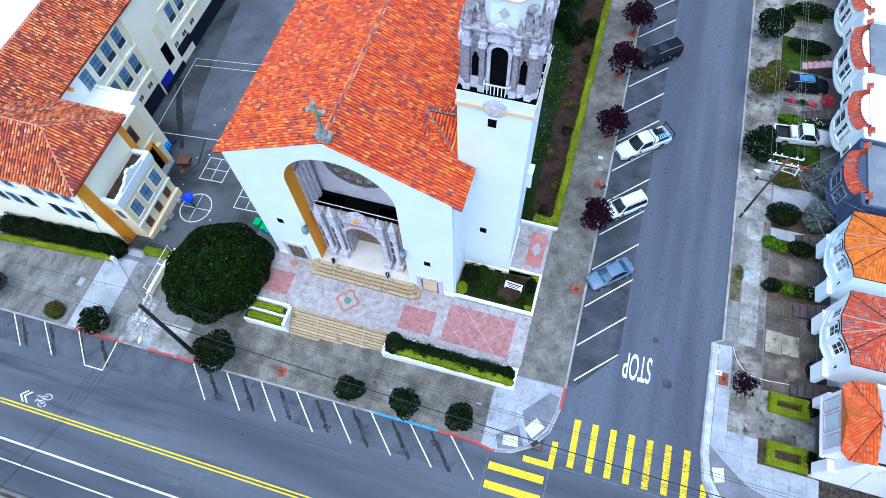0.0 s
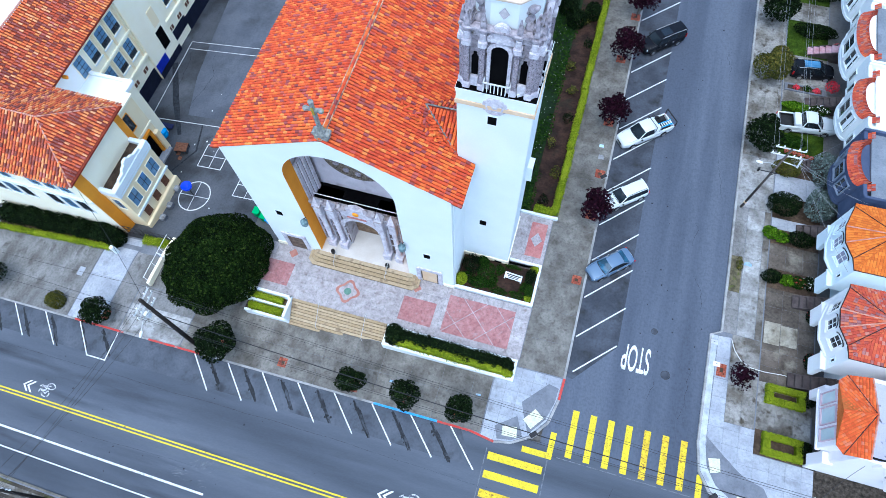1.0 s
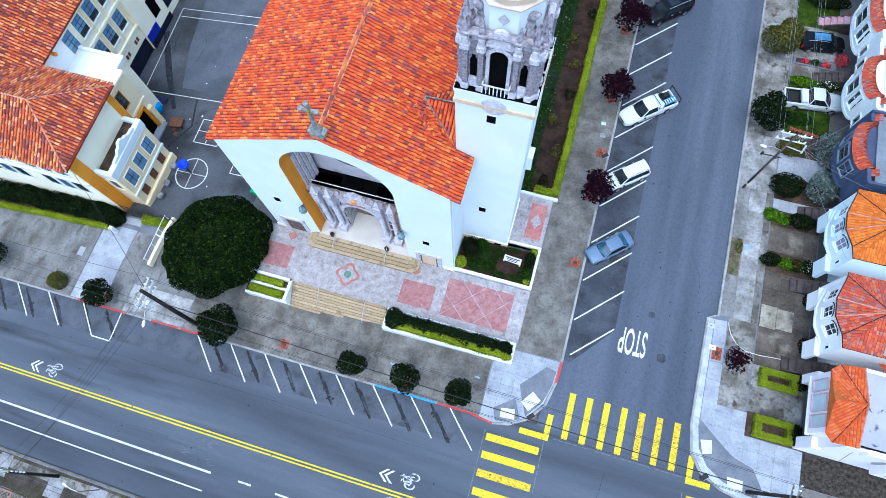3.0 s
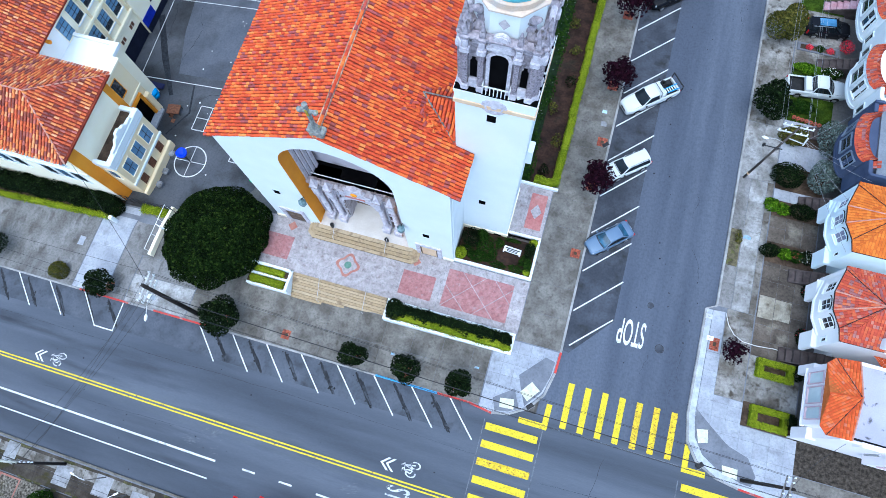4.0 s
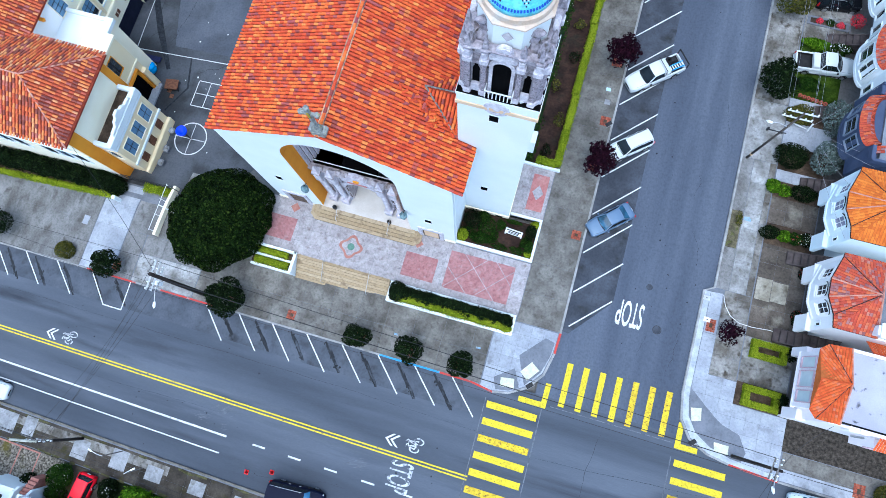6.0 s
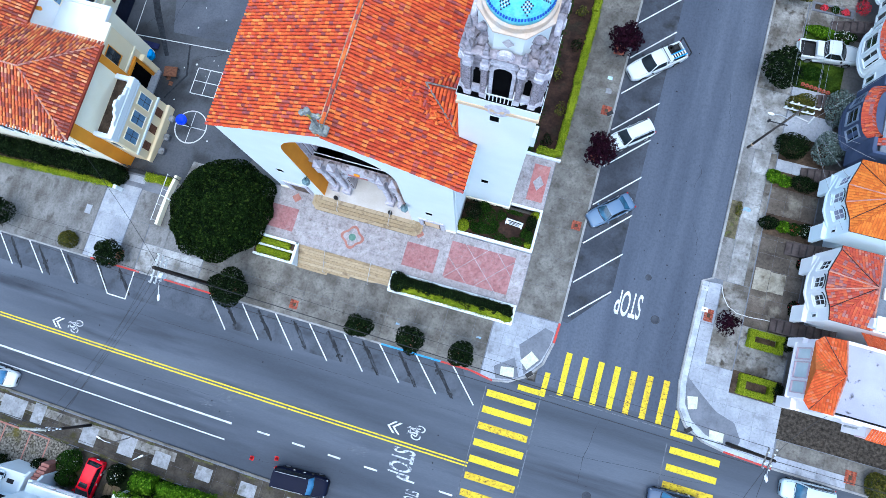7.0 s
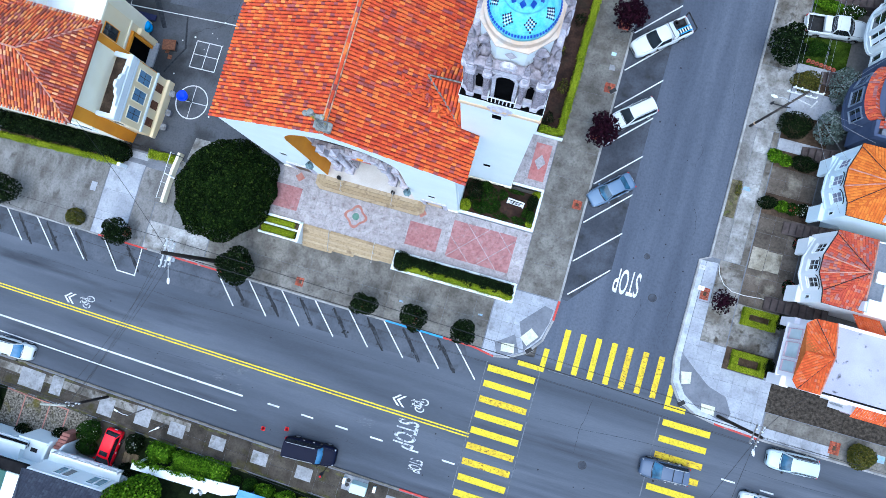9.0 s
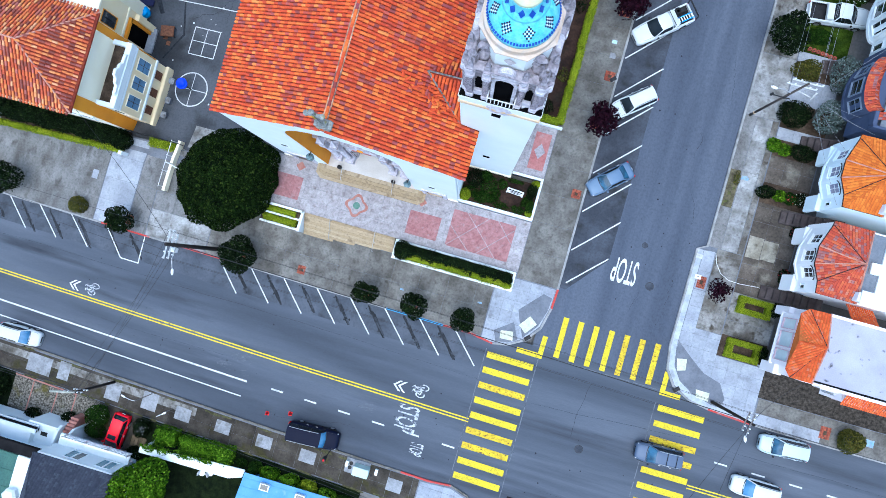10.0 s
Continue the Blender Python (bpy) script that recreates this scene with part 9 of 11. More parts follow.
for x in (-17.3, -13.6):
    w = part("skylight", Shape().box(x - 0.5, x + 0.5, -12.1, -11.4, 1.25, 1.6), WHITE_METAL, h3, "white framed skylight", bevel=0.02)
    part("pane", Shape().box(x - 0.36, x + 0.36, -11.98, -11.5, 1.6, 1.62), GLASS_DARK, w)
pg = thing("pergola", (-26, -12.0, ground_z(-26, -12)), "white wall and canopy overhung by a hedge", "pergola", world_coords=True)
part("canopy", Shape().prism([(-31.0, -12.5), (-21.4, -12.4), (-20.0, -11.9), (-19.9, -11.1), (-24, -11.3), (-31.0, -11.9)], 0.35, 0.5), STUCCO, pg)
for x in (-30.8, -25.6, -20.7):
    part("post", Shape().box(x - 0.09, x + 0.09, -12.2, -12.0, -3.0, 0.35), WHITE_METAL, pg)
for i, (x, y) in enumerate(((-24.6, -13.4), (-23.7, -13.1))):
    o = thing("garden_chair", (x, y, ground_z(x, y) + 0.05), "round white plastic garden chair", "chair", "garden chairs", turn=40 * i)
    part("seat", Shape().lathe([(0.3, 0.4), (0.32, 0.45), (0.1, 0.46)], 14), WHITE_METAL, o)
    part("backrest", Shape().box(-0.32, -0.26, -0.26, 0.26, 0.45, 0.9), WHITE_METAL, o, bevel=0.02)
    for a, b in ((-0.2, -0.2), (-0.2, 0.2), (0.2, -0.2), (0.2, 0.2)):
        part("leg", Shape().tube([(a, b, 0), (a * 0.9, b * 0.9, 0.42)], 0.025), WHITE_METAL, o)
# The garden's shade is painted into its ground here.
solid("garden_south", sheet(Shape(), rect(-33, -8, -30, -10.1), 0.05), SHADED_GROUND, "gardens behind hedges, deep shade put into the ground colour", "garden", "structure")
solid("paved_drive_south", sheet(Shape(), [(-48.9, -13.8), (-38.2, -13.8), (-38.2, -10.1), (-48.9, -10.1)], 0.1, skirt=0.2), mat("pebbled_concrete", (0.06, 0.05, 0.036), (0.3, 0.27, 0.22), scale=5.0, grain=7, fine=0.6, spread=(0.38, 0.62), stain=((0.12, 0.1, 0.02), 0.6, 0.58, 0.7)), "pebbled concrete drive divided by brick strips", "driveway", "structure")
bs = bpy.data.objects["paved_drive_south"]
for a in (stripe(-48.9, -10.2, -41.1, -10.2, 0.15), stripe(-46.5, -13.8, -46.45, -10.1, 0.15), stripe(-43.45, -13.8, -43.35, -10.1, 0.15), stripe(-41.15, -13.8, -41.1, -10.1, 0.15)):
    part("brick_strip", sheet(Shape(), a, 0.115, step=4), TERRA, bs, "red brick strip")
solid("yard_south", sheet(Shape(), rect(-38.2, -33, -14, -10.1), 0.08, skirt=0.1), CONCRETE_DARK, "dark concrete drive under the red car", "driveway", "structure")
solid("garden_patch", sheet(Shape(), rect(-60, -48.9, -16, -10.1), 0.08, skirt=0.1), SHADED_GROUND, "overgrown front garden on the same shade-dark ground colour", "garden", "structure")
hedge("hedge", -30.2, -10.9, -28.1, -10.6, 1.5, 1.9, LEAF_BRIGHT, "tall clipped bright green hedge", per=130, size=0.2, seed=5, ragged=0.12)
hedge("hedge", -27.4, -11.0, -21.8, -10.5, 1.5, 1.7, LEAF_BRIGHT, "long bright green hedge above the pavement", per=120, size=0.2, seed=6, ragged=0.12)
for i, (x, y, rx, ry, h, lf) in enumerate(((-19.2, -11.0, 0.7, 0.7, 1.3, LEAF_GREEN), (-17.6, -11.0, 1.1, 0.85, 1.6, LEAF_BRIGHT), (-15.3, -11.15, 1.3, 0.85, 1.6, LEAF_BRIGHT), (-13.2, -11.1, 0.9, 0.7, 1.2, LEAF_LIME), (-11.3, -11.4, 1.2, 0.85, 1.6, LEAF_BRIGHT), (-9.2, -11.5, 1.1, 0.8, 1.5, LEAF_GREEN))):
    bush("shrub", x, y, rx, ry, h, lf, 1500, 0.17, "rounded green bush before the blue house", seed=210 + i, rough=0.3, group="bushes by the blue house")
for i, (x, y, rx, ry, hh, lf, n, sz, lb, fl) in enumerate((
        (-37.6, -11.2, 1.25, 1.3, 1.7, LEAF_GREEN, 1800, 0.18, "dark bush with pale flowers beside the drive", (PETAL_WHITE, 40, 0.09)),
        (-37.5, -13.0, 1.1, 0.9, 1.2, LEAF_GREEN, 1200, 0.16, "low green bush beside the drive", None),
        (-32.4, -10.95, 0.95, 1.0, 1.5, LEAF_DARK, 1700, 0.15, "dark camellia bush with white flowers", (PETAL_WHITE, 26, 0.1)),
        (-32.2, -13.9, 1.3, 0.8, 1.0, LEAF_DARK, 1100, 0.17, "dark shrub by the house", None),
        (-41.0, -12.6, 0.9, 0.6, 1.0, LEAF_DARK, 900, 0.15, "clipped dark shrub by the porch", (PETAL_WHITE, 20, 0.1)),
        (-45.3, -13.6, 1.0, 0.7, 0.9, LEAF_DARK, 900, 0.15, "dark succulent bed by the porch", None),
        (-50.9, -11.7, 2.0, 1.6, 1.5, LEAF_DARK, 2000, 0.2, "dark overgrown shrub in a front yard", None),
        (-20.8, -11.0, 0.6, 0.5, 0.8, LEAF_GREEN, 400, 0.16, "small green plant at the hedge's end", None))):
    bush("shrub", x, y, rx, ry, hh, lf, n, sz, lb, seed=90 + i, flowers=fl)
for i, (x, y, rx, ry) in enumerate(((-30.2, -11.8, 0.8, 0.35), (-28.6, -11.6, 0.9, 0.4), (-26.4, -11.5, 1.2, 0.35), (-24.2, -11.4, 0.9, 0.3))):
    bush("ivy", x, y, rx, ry, 0.3, LEAF_BRIGHT, 260, 0.18, "ivy trailing over the white canopy", category="ivy", seed=190 + i, base=0.42, rough=0.6)
tree("round_tree", -29.0, -15.6, 6.0, 3.2, 3.0, 2.6, LEAF_BRIGHT, 9500, 0.24, "bright yellow-green leafy tree beside the houses", seed=8, trunk=0.22, rough=0.35, inner=0.4)

DECK_WOOD = mat("weathered_deck_wood", (0.14, 0.1, 0.055), (0.26, 0.19, 0.11), scale=2, grain=12, fine=0.4, warp=(1, 0.2, 1))
deck = thing("timber_walkway", (-32.4, -12.75, ground_z(-32.4, -12.75) + 0.06), "short weathered timber walkway between garden shrubs", "walkway")
for k in range(5):
    part("board", Shape().box(-1.0 + 0.4 * k, -0.63 + 0.4 * k, -0.55, 0.55, 0.0, 0.06), DECK_WOOD, deck, bevel=0.01)

# ---- cars ----
TYRE = mat("tyre_rubber", (0.012, 0.012, 0.013), (0.02, 0.02, 0.021), scale=5, fine=0.1, rough=0.9)
RIM = mat("alloy_rim", (0.5, 0.5, 0.52), (0.4, 0.4, 0.42), scale=5, fine=0, rough=0.35, metal=0.8)
TRIM = mat("black_trim", (0.012, 0.012, 0.013), (0.02, 0.02, 0.02), scale=5, fine=0, rough=0.6)
LAMP_RED = mat("tail_lamp_red", (0.5, 0.01, 0.015), (0.4, 0.01, 0.012), scale=5, fine=0, rough=0.2)
LAMP_CLEAR = mat("headlamp_glass", (0.6, 0.62, 0.65), (0.5, 0.52, 0.55), scale=5, fine=0, rough=0.1)


def car_paint(name, c, rough=0.25, metal=0.0):
    return mat(name, c, tuple(v * 0.92 for v in c), scale=0.8, rough=rough, metal=metal, fine=0.04, grain=60, bump=0.0, spec=0.25 if max(c) > 0.1 else 0.1)


PAINT_WHITE = car_paint("car_paint_white", (0.6, 0.64, 0.65))
PAINT_BLACK = car_paint("car_paint_black", (0.008, 0.009, 0.012))
PAINT_NAVY = car_paint("car_paint_navy", (0.004, 0.006, 0.02), 0.5)
PAINT_SILVER = car_paint("car_paint_silver_blue", (0.12, 0.18, 0.27), 0.3, 0.2)
PAINT_RED = car_paint("car_paint_red", (0.85, 0.006, 0.025))
PAINT_GREY = car_paint("car_paint_blue_grey", (0.08, 0.11, 0.17), 0.3, 0.2)
PAINT_PALE = car_paint("car_paint_pale_blue", (0.48, 0.58, 0.62), 0.3, 0.1)

# Stronger blue base, also a painted sky reflection.
GLASS_SKY = mat("sky_blue_glass", (0.03, 0.12, 0.24), (0.09, 0.24, 0.42), scale=0.9, rough=0.05, fine=0, bump=0, spec=0.6)
SEAM = mat("panel_seam", (0.03, 0.03, 0.033), (0.05, 0.05, 0.055), scale=5, fine=0, rough=0.8)

KINDS = {  # length, width, height, belt, rear glass foot, rear roof, front roof, front glass foot (shares of the length), roof's share of the width
    "sedan": (4.7, 1.82, 1.45, 0.93, -0.37, -0.22, 0.07, 0.24, 0.68), "hatch": (4.5, 1.8, 1.48, 0.94, -0.47, -0.39, 0.12, 0.31, 0.7),
    "wagon": (4.55, 1.84, 1.62, 1.0, -0.485, -0.44, 0.09, 0.27, 0.7), "suv": (5.35, 2.0, 1.9, 1.17, -0.49, -0.465, 0.16, 0.265, 0.76),
    "pickup": (6.1, 2.0, 1.88, 1.1, -0.11, -0.08, 0.11, 0.245, 0.74)}


def car(kind, name, paint_m, label, x, y, heading, screen=GLASS_CAR, back=None, crossbars=0, sunroof=None):
    L_, W_, H_, belt, rf, rr, fr, ff, share = KINDS[kind]
    ob = thing(name, (x, y, ground_z(x, y)), label, "car" if kind != "pickup" else "pickup truck", turn=heading)
    w, zb = W_ / 2, 0.26
    bed = belt * 0.62
    def width(t):
        f = 1 - 0.26 * max(0.0, (t - 0.26) / 0.24) ** 2.6 - 0.13 * max(0.0, (-0.34 - t) / 0.16) ** 2.2
        e = math.sqrt(max(0.0, 1 - (max(0.0, abs(t) - 0.465) / 0.035) ** 2))
        return w * f * (0.86 + 0.14 * e), e
    def top(t):
        if t > ff:
            u = (t - ff) / (0.5 - ff)
            z = belt * (0.97 - 0.07 * u - 0.13 * u ** 3)
        elif t > rf:
            z = belt
        else:
            z = bed if kind == "pickup" else belt * (1.0 - 0.05 * ((rf - t) / (0.5 + rf)) ** 2)
        return z
    st = [0.5 * math.sin(math.pi / 2 * (k / 15)) for k in range(-15, 16)]
    if kind == "pickup":
        st = sorted(st + [rf - 0.004, rf + 0.004])
    q, k = Shape(), 15
    for t in st:
        a, e = width(t)
        zt = zb + 0.14 + (top(t) - zb - 0.14) * (0.62 + 0.38 * e)
        half = [(0.9, zb), (0.985, zb + 0.12), (1.0, zb + 0.45 * (zt - zb)), (0.985, zb + 0.72 * (zt - zb)), (0.94, zb + 0.92 * (zt - zb)), (0.82, zt), (0.42, zt + 0.035), (0.0, zt + 0.05)]
        q.v += [(t * L_, -a * c, z) for c, z in half] + [(t * L_, a * c, z) for c, z in half[-2::-1]]
    q.n = len(q.v)
    n = len(st)
    q.f += [(i * k + j, i * k + (j + 1) % k, (i + 1) * k + (j + 1) % k, (i + 1) * k + j) for i in range(n - 1) for j in range(k)] + [tuple(range(k)), tuple(range((n - 1) * k, n * k))]
    part("body", q, paint_m, ob, smooth=True)
    lo, hi = w * 0.9, w * share
    foot = lambda s, front: (((ff - 0.03 * s * s) if front else (rf + 0.015 * s * s)) * L_, s * lo * 0.98, belt * (0.985 if front else 1.0))
    head = lambda s, front: (((fr - 0.012 * s * s) if front else (rr + 0.008 * s * s)) * L_, s * hi * 0.98, H_ - 0.05 - 0.02 * s * s)
    mid = lambda a, b, t: tuple(p + (r - p) * t for p, r in zip(a, b))
    def glazed(name, front, glass):
        g, cols = Shape(), [-0.93 + 0.31 * c for c in range(7)]
        for v in (0.02, 0.35, 0.68, 0.97):
            for c in cols:
                px, py, pz = mid(foot(c, front), head(c, front), v)
                bow = 0.05 * math.sin(math.pi * v) + 0.012
                g.v.append((px + (bow * 0.6 if front else -bow * 0.6), py, pz + bow * 0.6))
        g.n = len(g.v)
        g.f += [(r * 7 + c, r * 7 + c + 1, r * 7 + 8 + c, r * 7 + 7 + c) for r in range(3) for c in range(6)]
        return part(name, g, glass, ob, "dark tinted glass" if glass is GLASS_CAR else "glass coloured blue for the reflected sky", smooth=True)
    inner = [mid(p, (p[0] * 0.5 + (rr + fr) * 0.25 * L_, 0, p[2]), 0.06) for p in (foot(-1, False), foot(-1, True), foot(1, True), foot(1, False), head(-1, False), head(-1, True), head(1, True), head(1, False))]
    part("cabin_interior", Shape().add(inner, [(0, 1, 5, 4), (1, 2, 6, 5), (2, 3, 7, 6), (3, 0, 4, 7), (4, 5, 6, 7), (3, 2, 1, 0)]), TRIM, ob)
    glazed("windscreen", True, screen)
    glazed("rear_window", False, back or screen)
    for s in (-1, 1):
        cuts = [0.0, 0.46, 1.0] if kind in ("sedan", "hatch", "pickup") else [0.0, 0.36, 0.7, 1.0]
        for a, b in zip(cuts, cuts[1:]):
            lows = [mid(foot(s, True), foot(s, False), c) for c in (a + 0.025, b - 0.025)]
            tops = [mid(head(s, True), head(s, False), c) for c in (a + 0.025, b - 0.025)]
            quad = [mid(lows[0], tops[0], 0.05), mid(lows[1], tops[1], 0.05), mid(lows[1], tops[1], 0.94), mid(lows[0], tops[0], 0.94)]
            part("side_window", Shape().add([(px, py + s * 0.012, pz) for px, py, pz in quad] + quad, [(0, 1, 2, 3), (0, 1, 5, 4), (1, 2, 6, 5), (2, 3, 7, 6), (3, 0, 4, 7)]), GLASS_CAR, ob)
            if 0 < a:
                part("pillar", Shape().tube([mid(foot(s, True), foot(s, False), a), mid(head(s, True), head(s, False), a)], 0.04, 6), TRIM, ob)
        for front in (True, False):
            part("pillar", Shape().tube([mid(foot(s, front), head(s, front), -0.04), mid(foot(s, front), head(s, front), 1.0)], 0.05, 6), paint_m, ob)
    q = Shape()
    for i in range(9):
        v = i / 8
        e = math.sin(math.pi * v) ** 0.5
        for c in (-1, -0.96, -0.8, -0.4, 0, 0.4, 0.8, 0.96, 1):
            a, b = head(c, True), head(c, False)
            px, py, pz = mid(a, b, -0.03 + 1.06 * v)
            q.v.append((px, py * 1.04, H_ - 0.07 + 0.05 * e + (0.045 * (1 - c ** 4) if abs(c) < 1 else -0.05)))
    q.n = len(q.v)
    q.f += [(i * 9 + j, i * 9 + j + 1, i * 9 + 10 + j, i * 9 + 9 + j) for i in range(8) for j in range(8)]
    roof_panel = part("roof_panel", q, paint_m, ob, smooth=True)
    if sunroof:
        part("sunroof", Shape().box((rr + (fr - rr) * sunroof[0]) * L_, (rr + (fr - rr) * sunroof[1]) * L_, -hi * 0.7, hi * 0.7, H_ + 0.0, H_ + 0.035), sunroof[2], roof_panel, bevel=0.015)
    for c in range(crossbars):
        cx = (rr + (fr - rr) * (0.22 + 0.38 * c)) * L_
        part("crossbar", Shape().tube([(cx, -hi * 0.92, H_ + 0.06), (cx, hi * 0.92, H_ + 0.06)], 0.03, 5), TRIM, roof_panel)
    for s in (-1, 1):
        part("mirror", Shape().box((ff - 0.065) * L_ - 0.09, (ff - 0.065) * L_ + 0.09, s * (w + 0.1) - 0.09, s * (w + 0.1) + 0.09, belt - 0.04, belt + 0.12, top=0.85), paint_m if kind in ("sedan", "hatch") else TRIM, ob, bevel=0.03)
        a, _ = width(0.462)
        part("headlight", Shape().box(0.43 * L_, 0.478 * L_, s * a * 0.84 - 0.12, s * a * 0.84 + 0.12, belt * 0.62, top(0.46) - 0.02, top=0.9), LAMP_CLEAR, ob, bevel=0.04)
        a, _ = width(-0.47)
        part("taillight", Shape().box(-0.498 * L_, -0.465 * L_, s * a * 0.9 - 0.09, s * a * 0.9 + 0.09, belt * 0.66, belt * (0.93 if kind in ("sedan", "pickup") else 1.12), top=0.92), LAMP_RED, ob, bevel=0.03)
        if kind in ("wagon", "suv"):
            part("roof_rail", Shape().tube([(rr * L_ + 0.12, s * hi * 0.93, H_ - 0.01), ((rr + fr) / 2 * L_, s * hi * 0.93, H_ + 0.05), (fr * L_ - 0.2, s * hi * 0.93, H_ - 0.01)], 0.025, 5), TRIM if paint_m in (PAINT_WHITE, PAINT_PALE) else METAL, ob)
        part("sill", Shape().box(-0.2 * L_, 0.22 * L_, s * (w - 0.03) - 0.03, s * (w - 0.03) + 0.03, 0.24, 0.38), TRIM, ob, bevel=0.01)
        for hx in ((fr + 0.02) * L_ - 0.75, (fr + 0.02) * L_ - 1.75):
            if kind != "pickup" or hx > rf * L_:
                part("door_handle", Shape().box(hx - 0.1, hx + 0.1, s * w - 0.03, s * w + 0.03, belt * 0.8, belt * 0.84), METAL if paint_m is not PAINT_WHITE else paint_m, ob)
        part("bonnet_seam", Shape().tube([((ff - 0.01) * L_, s * w * 0.8, belt * 0.985), ((ff + 0.12) * L_, s * w * 0.78, top(ff + 0.12) + 0.012), (0.455 * L_, s * w * 0.6, top(0.455) + 0.0)], 0.012, 4), SEAM, ob)
        for wx in (-0.295, 0.315):
            part("wheel_arch", Shape().tube([(wx * L_ + 0.4 * math.cos(a), s * (w - 0.025), 0.34 + 0.4 * math.sin(a)) for a in (math.pi * k / 8 for k in range(9))], 0.045, 5), TRIM, ob)
            wh = part("wheel", Shape().lathe([(0.2, -0.11), (0.33, -0.1), (0.34, 0), (0.33, 0.1), (0.2, 0.11)], 18, m=pose(wx * L_, s * (w - 0.07), 0.34, 90, 0, 0)), TYRE, ob, smooth=True)
            part("rim", Shape().lathe([(0.24, -0.115), (0.08, -0.13), (0.02, -0.13)] if s > 0 else [(0.24, 0.115), (0.08, 0.13), (0.02, 0.13)], 12, m=pose(wx * L_, s * (w - 0.07), 0.34, 90, 0, 0)), RIM, wh)
    part("cowl", Shape().tube([(px + 0.03, py, pz + 0.01) for px, py, pz in (foot(c, True) for c in (-0.92, -0.5, 0, 0.5, 0.92))], 0.045, 5), TRIM, ob, "black cowl below the windscreen")
    for y0 in (-0.45, 0.2):
        part("windscreen_wiper", Shape().tube([(ff * L_ + 0.0, y0, belt + 0.045), (ff * L_ - 0.17, y0 + 0.42, belt + 0.16)], 0.012, 4), TRIM, ob)
    part("grille", Shape().box(0.47 * L_, 0.502 * L_, -w * 0.4, w * 0.4, belt * 0.42, belt * 0.66), TRIM, ob, bevel=0.03)
    part("bumper", Shape().box(-0.506 * L_, -0.47 * L_, -w * 0.78, w * 0.78, 0.34, 0.56), TRIM if kind != "sedan" else paint_m, ob, bevel=0.05)
    part("number_plate", Shape().box(-0.51 * L_, -0.504 * L_, -0.16, 0.16, 0.6, 0.72), WHITE_METAL, ob)
    if kind == "pickup":
        part("bed_liner", Shape().box(-0.465 * L_, (rf - 0.02) * L_, -w * 0.8, w * 0.8, bed + 0.02, bed + 0.08), TRIM, ob, "black bed liner")
        for s in (-1, 1):
            part("bed_side", Shape().box(-0.485 * L_, (rf + 0.005) * L_, s * w * 0.88 - w * 0.09, s * w * 0.88 + w * 0.09, belt * 0.55, belt * 0.99), paint_m, ob, bevel=0.05)
            part("bed_lining", Shape().box(-0.47 * L_, (rf - 0.01) * L_, s * w * 0.78 - 0.01, s * w * 0.78 + 0.01, bed, belt * 0.96), TRIM, ob)
        part("tailgate", Shape().box(-0.492 * L_, -0.468 * L_, -w * 0.8, w * 0.8, belt * 0.55, belt * 0.98), paint_m, ob, bevel=0.03)
        part("bed_front", Shape().box((rf - 0.02) * L_, (rf - 0.004) * L_, -w * 0.84, w * 0.84, belt * 0.6, belt), paint_m, ob)
    return ob


car("sedan", "parked_sedan", PAINT_SILVER, "silver-blue sedan parked nose to the kerb", 7.42, 27.1, 222, GLASS_SCREEN)
car("wagon", "parked_wagon", PAINT_WHITE, "white compact suv parked nose to the kerb", 7.6, 35.05, 220)
work = car("pickup", "parked_pickup", PAINT_WHITE, "white work pickup with a ladder rack and blue ladder", 8.3, 43.25, 220)
part("rack", Shape().tube([(-0.6, -0.85, 1.1), (-0.6, -0.85, 2.05), (-0.6, 0.85, 2.05), (-0.6, 0.85, 1.1)], 0.04).tube([(-1.15, -0.85, 1.1), (-1.15, -0.85, 2.05), (-1.15, 0.85, 2.05), (-1.15, 0.85, 1.1)], 0.04).tube([(-3.05, -0.9, 1.1), (-3.05, -0.9, 1.75), (-3.05, 0.9, 1.75), (-3.05, 0.9, 1.1)], 0.08), BLACK_METAL, work, "black ladder rack")
part("tool_locker", Shape().box(-1.3, -0.72, -0.86, 0.86, 1.0, 1.5), PAINT_WHITE, work, "white locker across the bed", bevel=0.04)
lad = part("ladder", Shape().box(-2.85, -1.35, 0.12, 0.2, 1.3, 1.4).box(-2.85, -1.35, 0.62, 0.7, 1.3, 1.4), CYAN_PLASTIC, work, "blue ladder")
for i in range(6):
    part("rung", Shape().box(-2.75 + 0.26 * i, -2.67 + 0.26 * i, 0.2, 0.62, 1.32, 1.39), WHITE_METAL, lad)
part("toolbox", Shape().box(-2.5, -1.5, -0.7, -0.25, 0.8, 1.15), BLACK_METAL, work, bevel=0.03)
part("cable_coil", Shape().lathe([(0.3, 0), (0.34, 0.08), (0.3, 0.16), (0.16, 0.16), (0.12, 0.08), (0.16, 0)], 16, (-1.75, -0.55, 1.15)), TYRE, work, smooth=True)
car("suv", "parked_suv", PAINT_BLACK, "glossy black suv parked nose to the kerb", 8.3, 56.3, 221, sunroof=(0.5, 0.85, GLASS_CAR))
car("sedan", "parked_sedan", PAINT_WHITE, "white sedan parked far up the side street", 8.6, 68.3, 221)
car("wagon", "driveway_suv", PAINT_BLACK, "black suv with a pale roof standing in a driveway", 24.75, 55.9, 8, sunroof=(0.3, 0.98, GLASS_SKY))
pk = car("pickup", "driveway_pickup", PAINT_WHITE, "white pickup with a black bed in a driveway", 24.4, 48.45, 6)
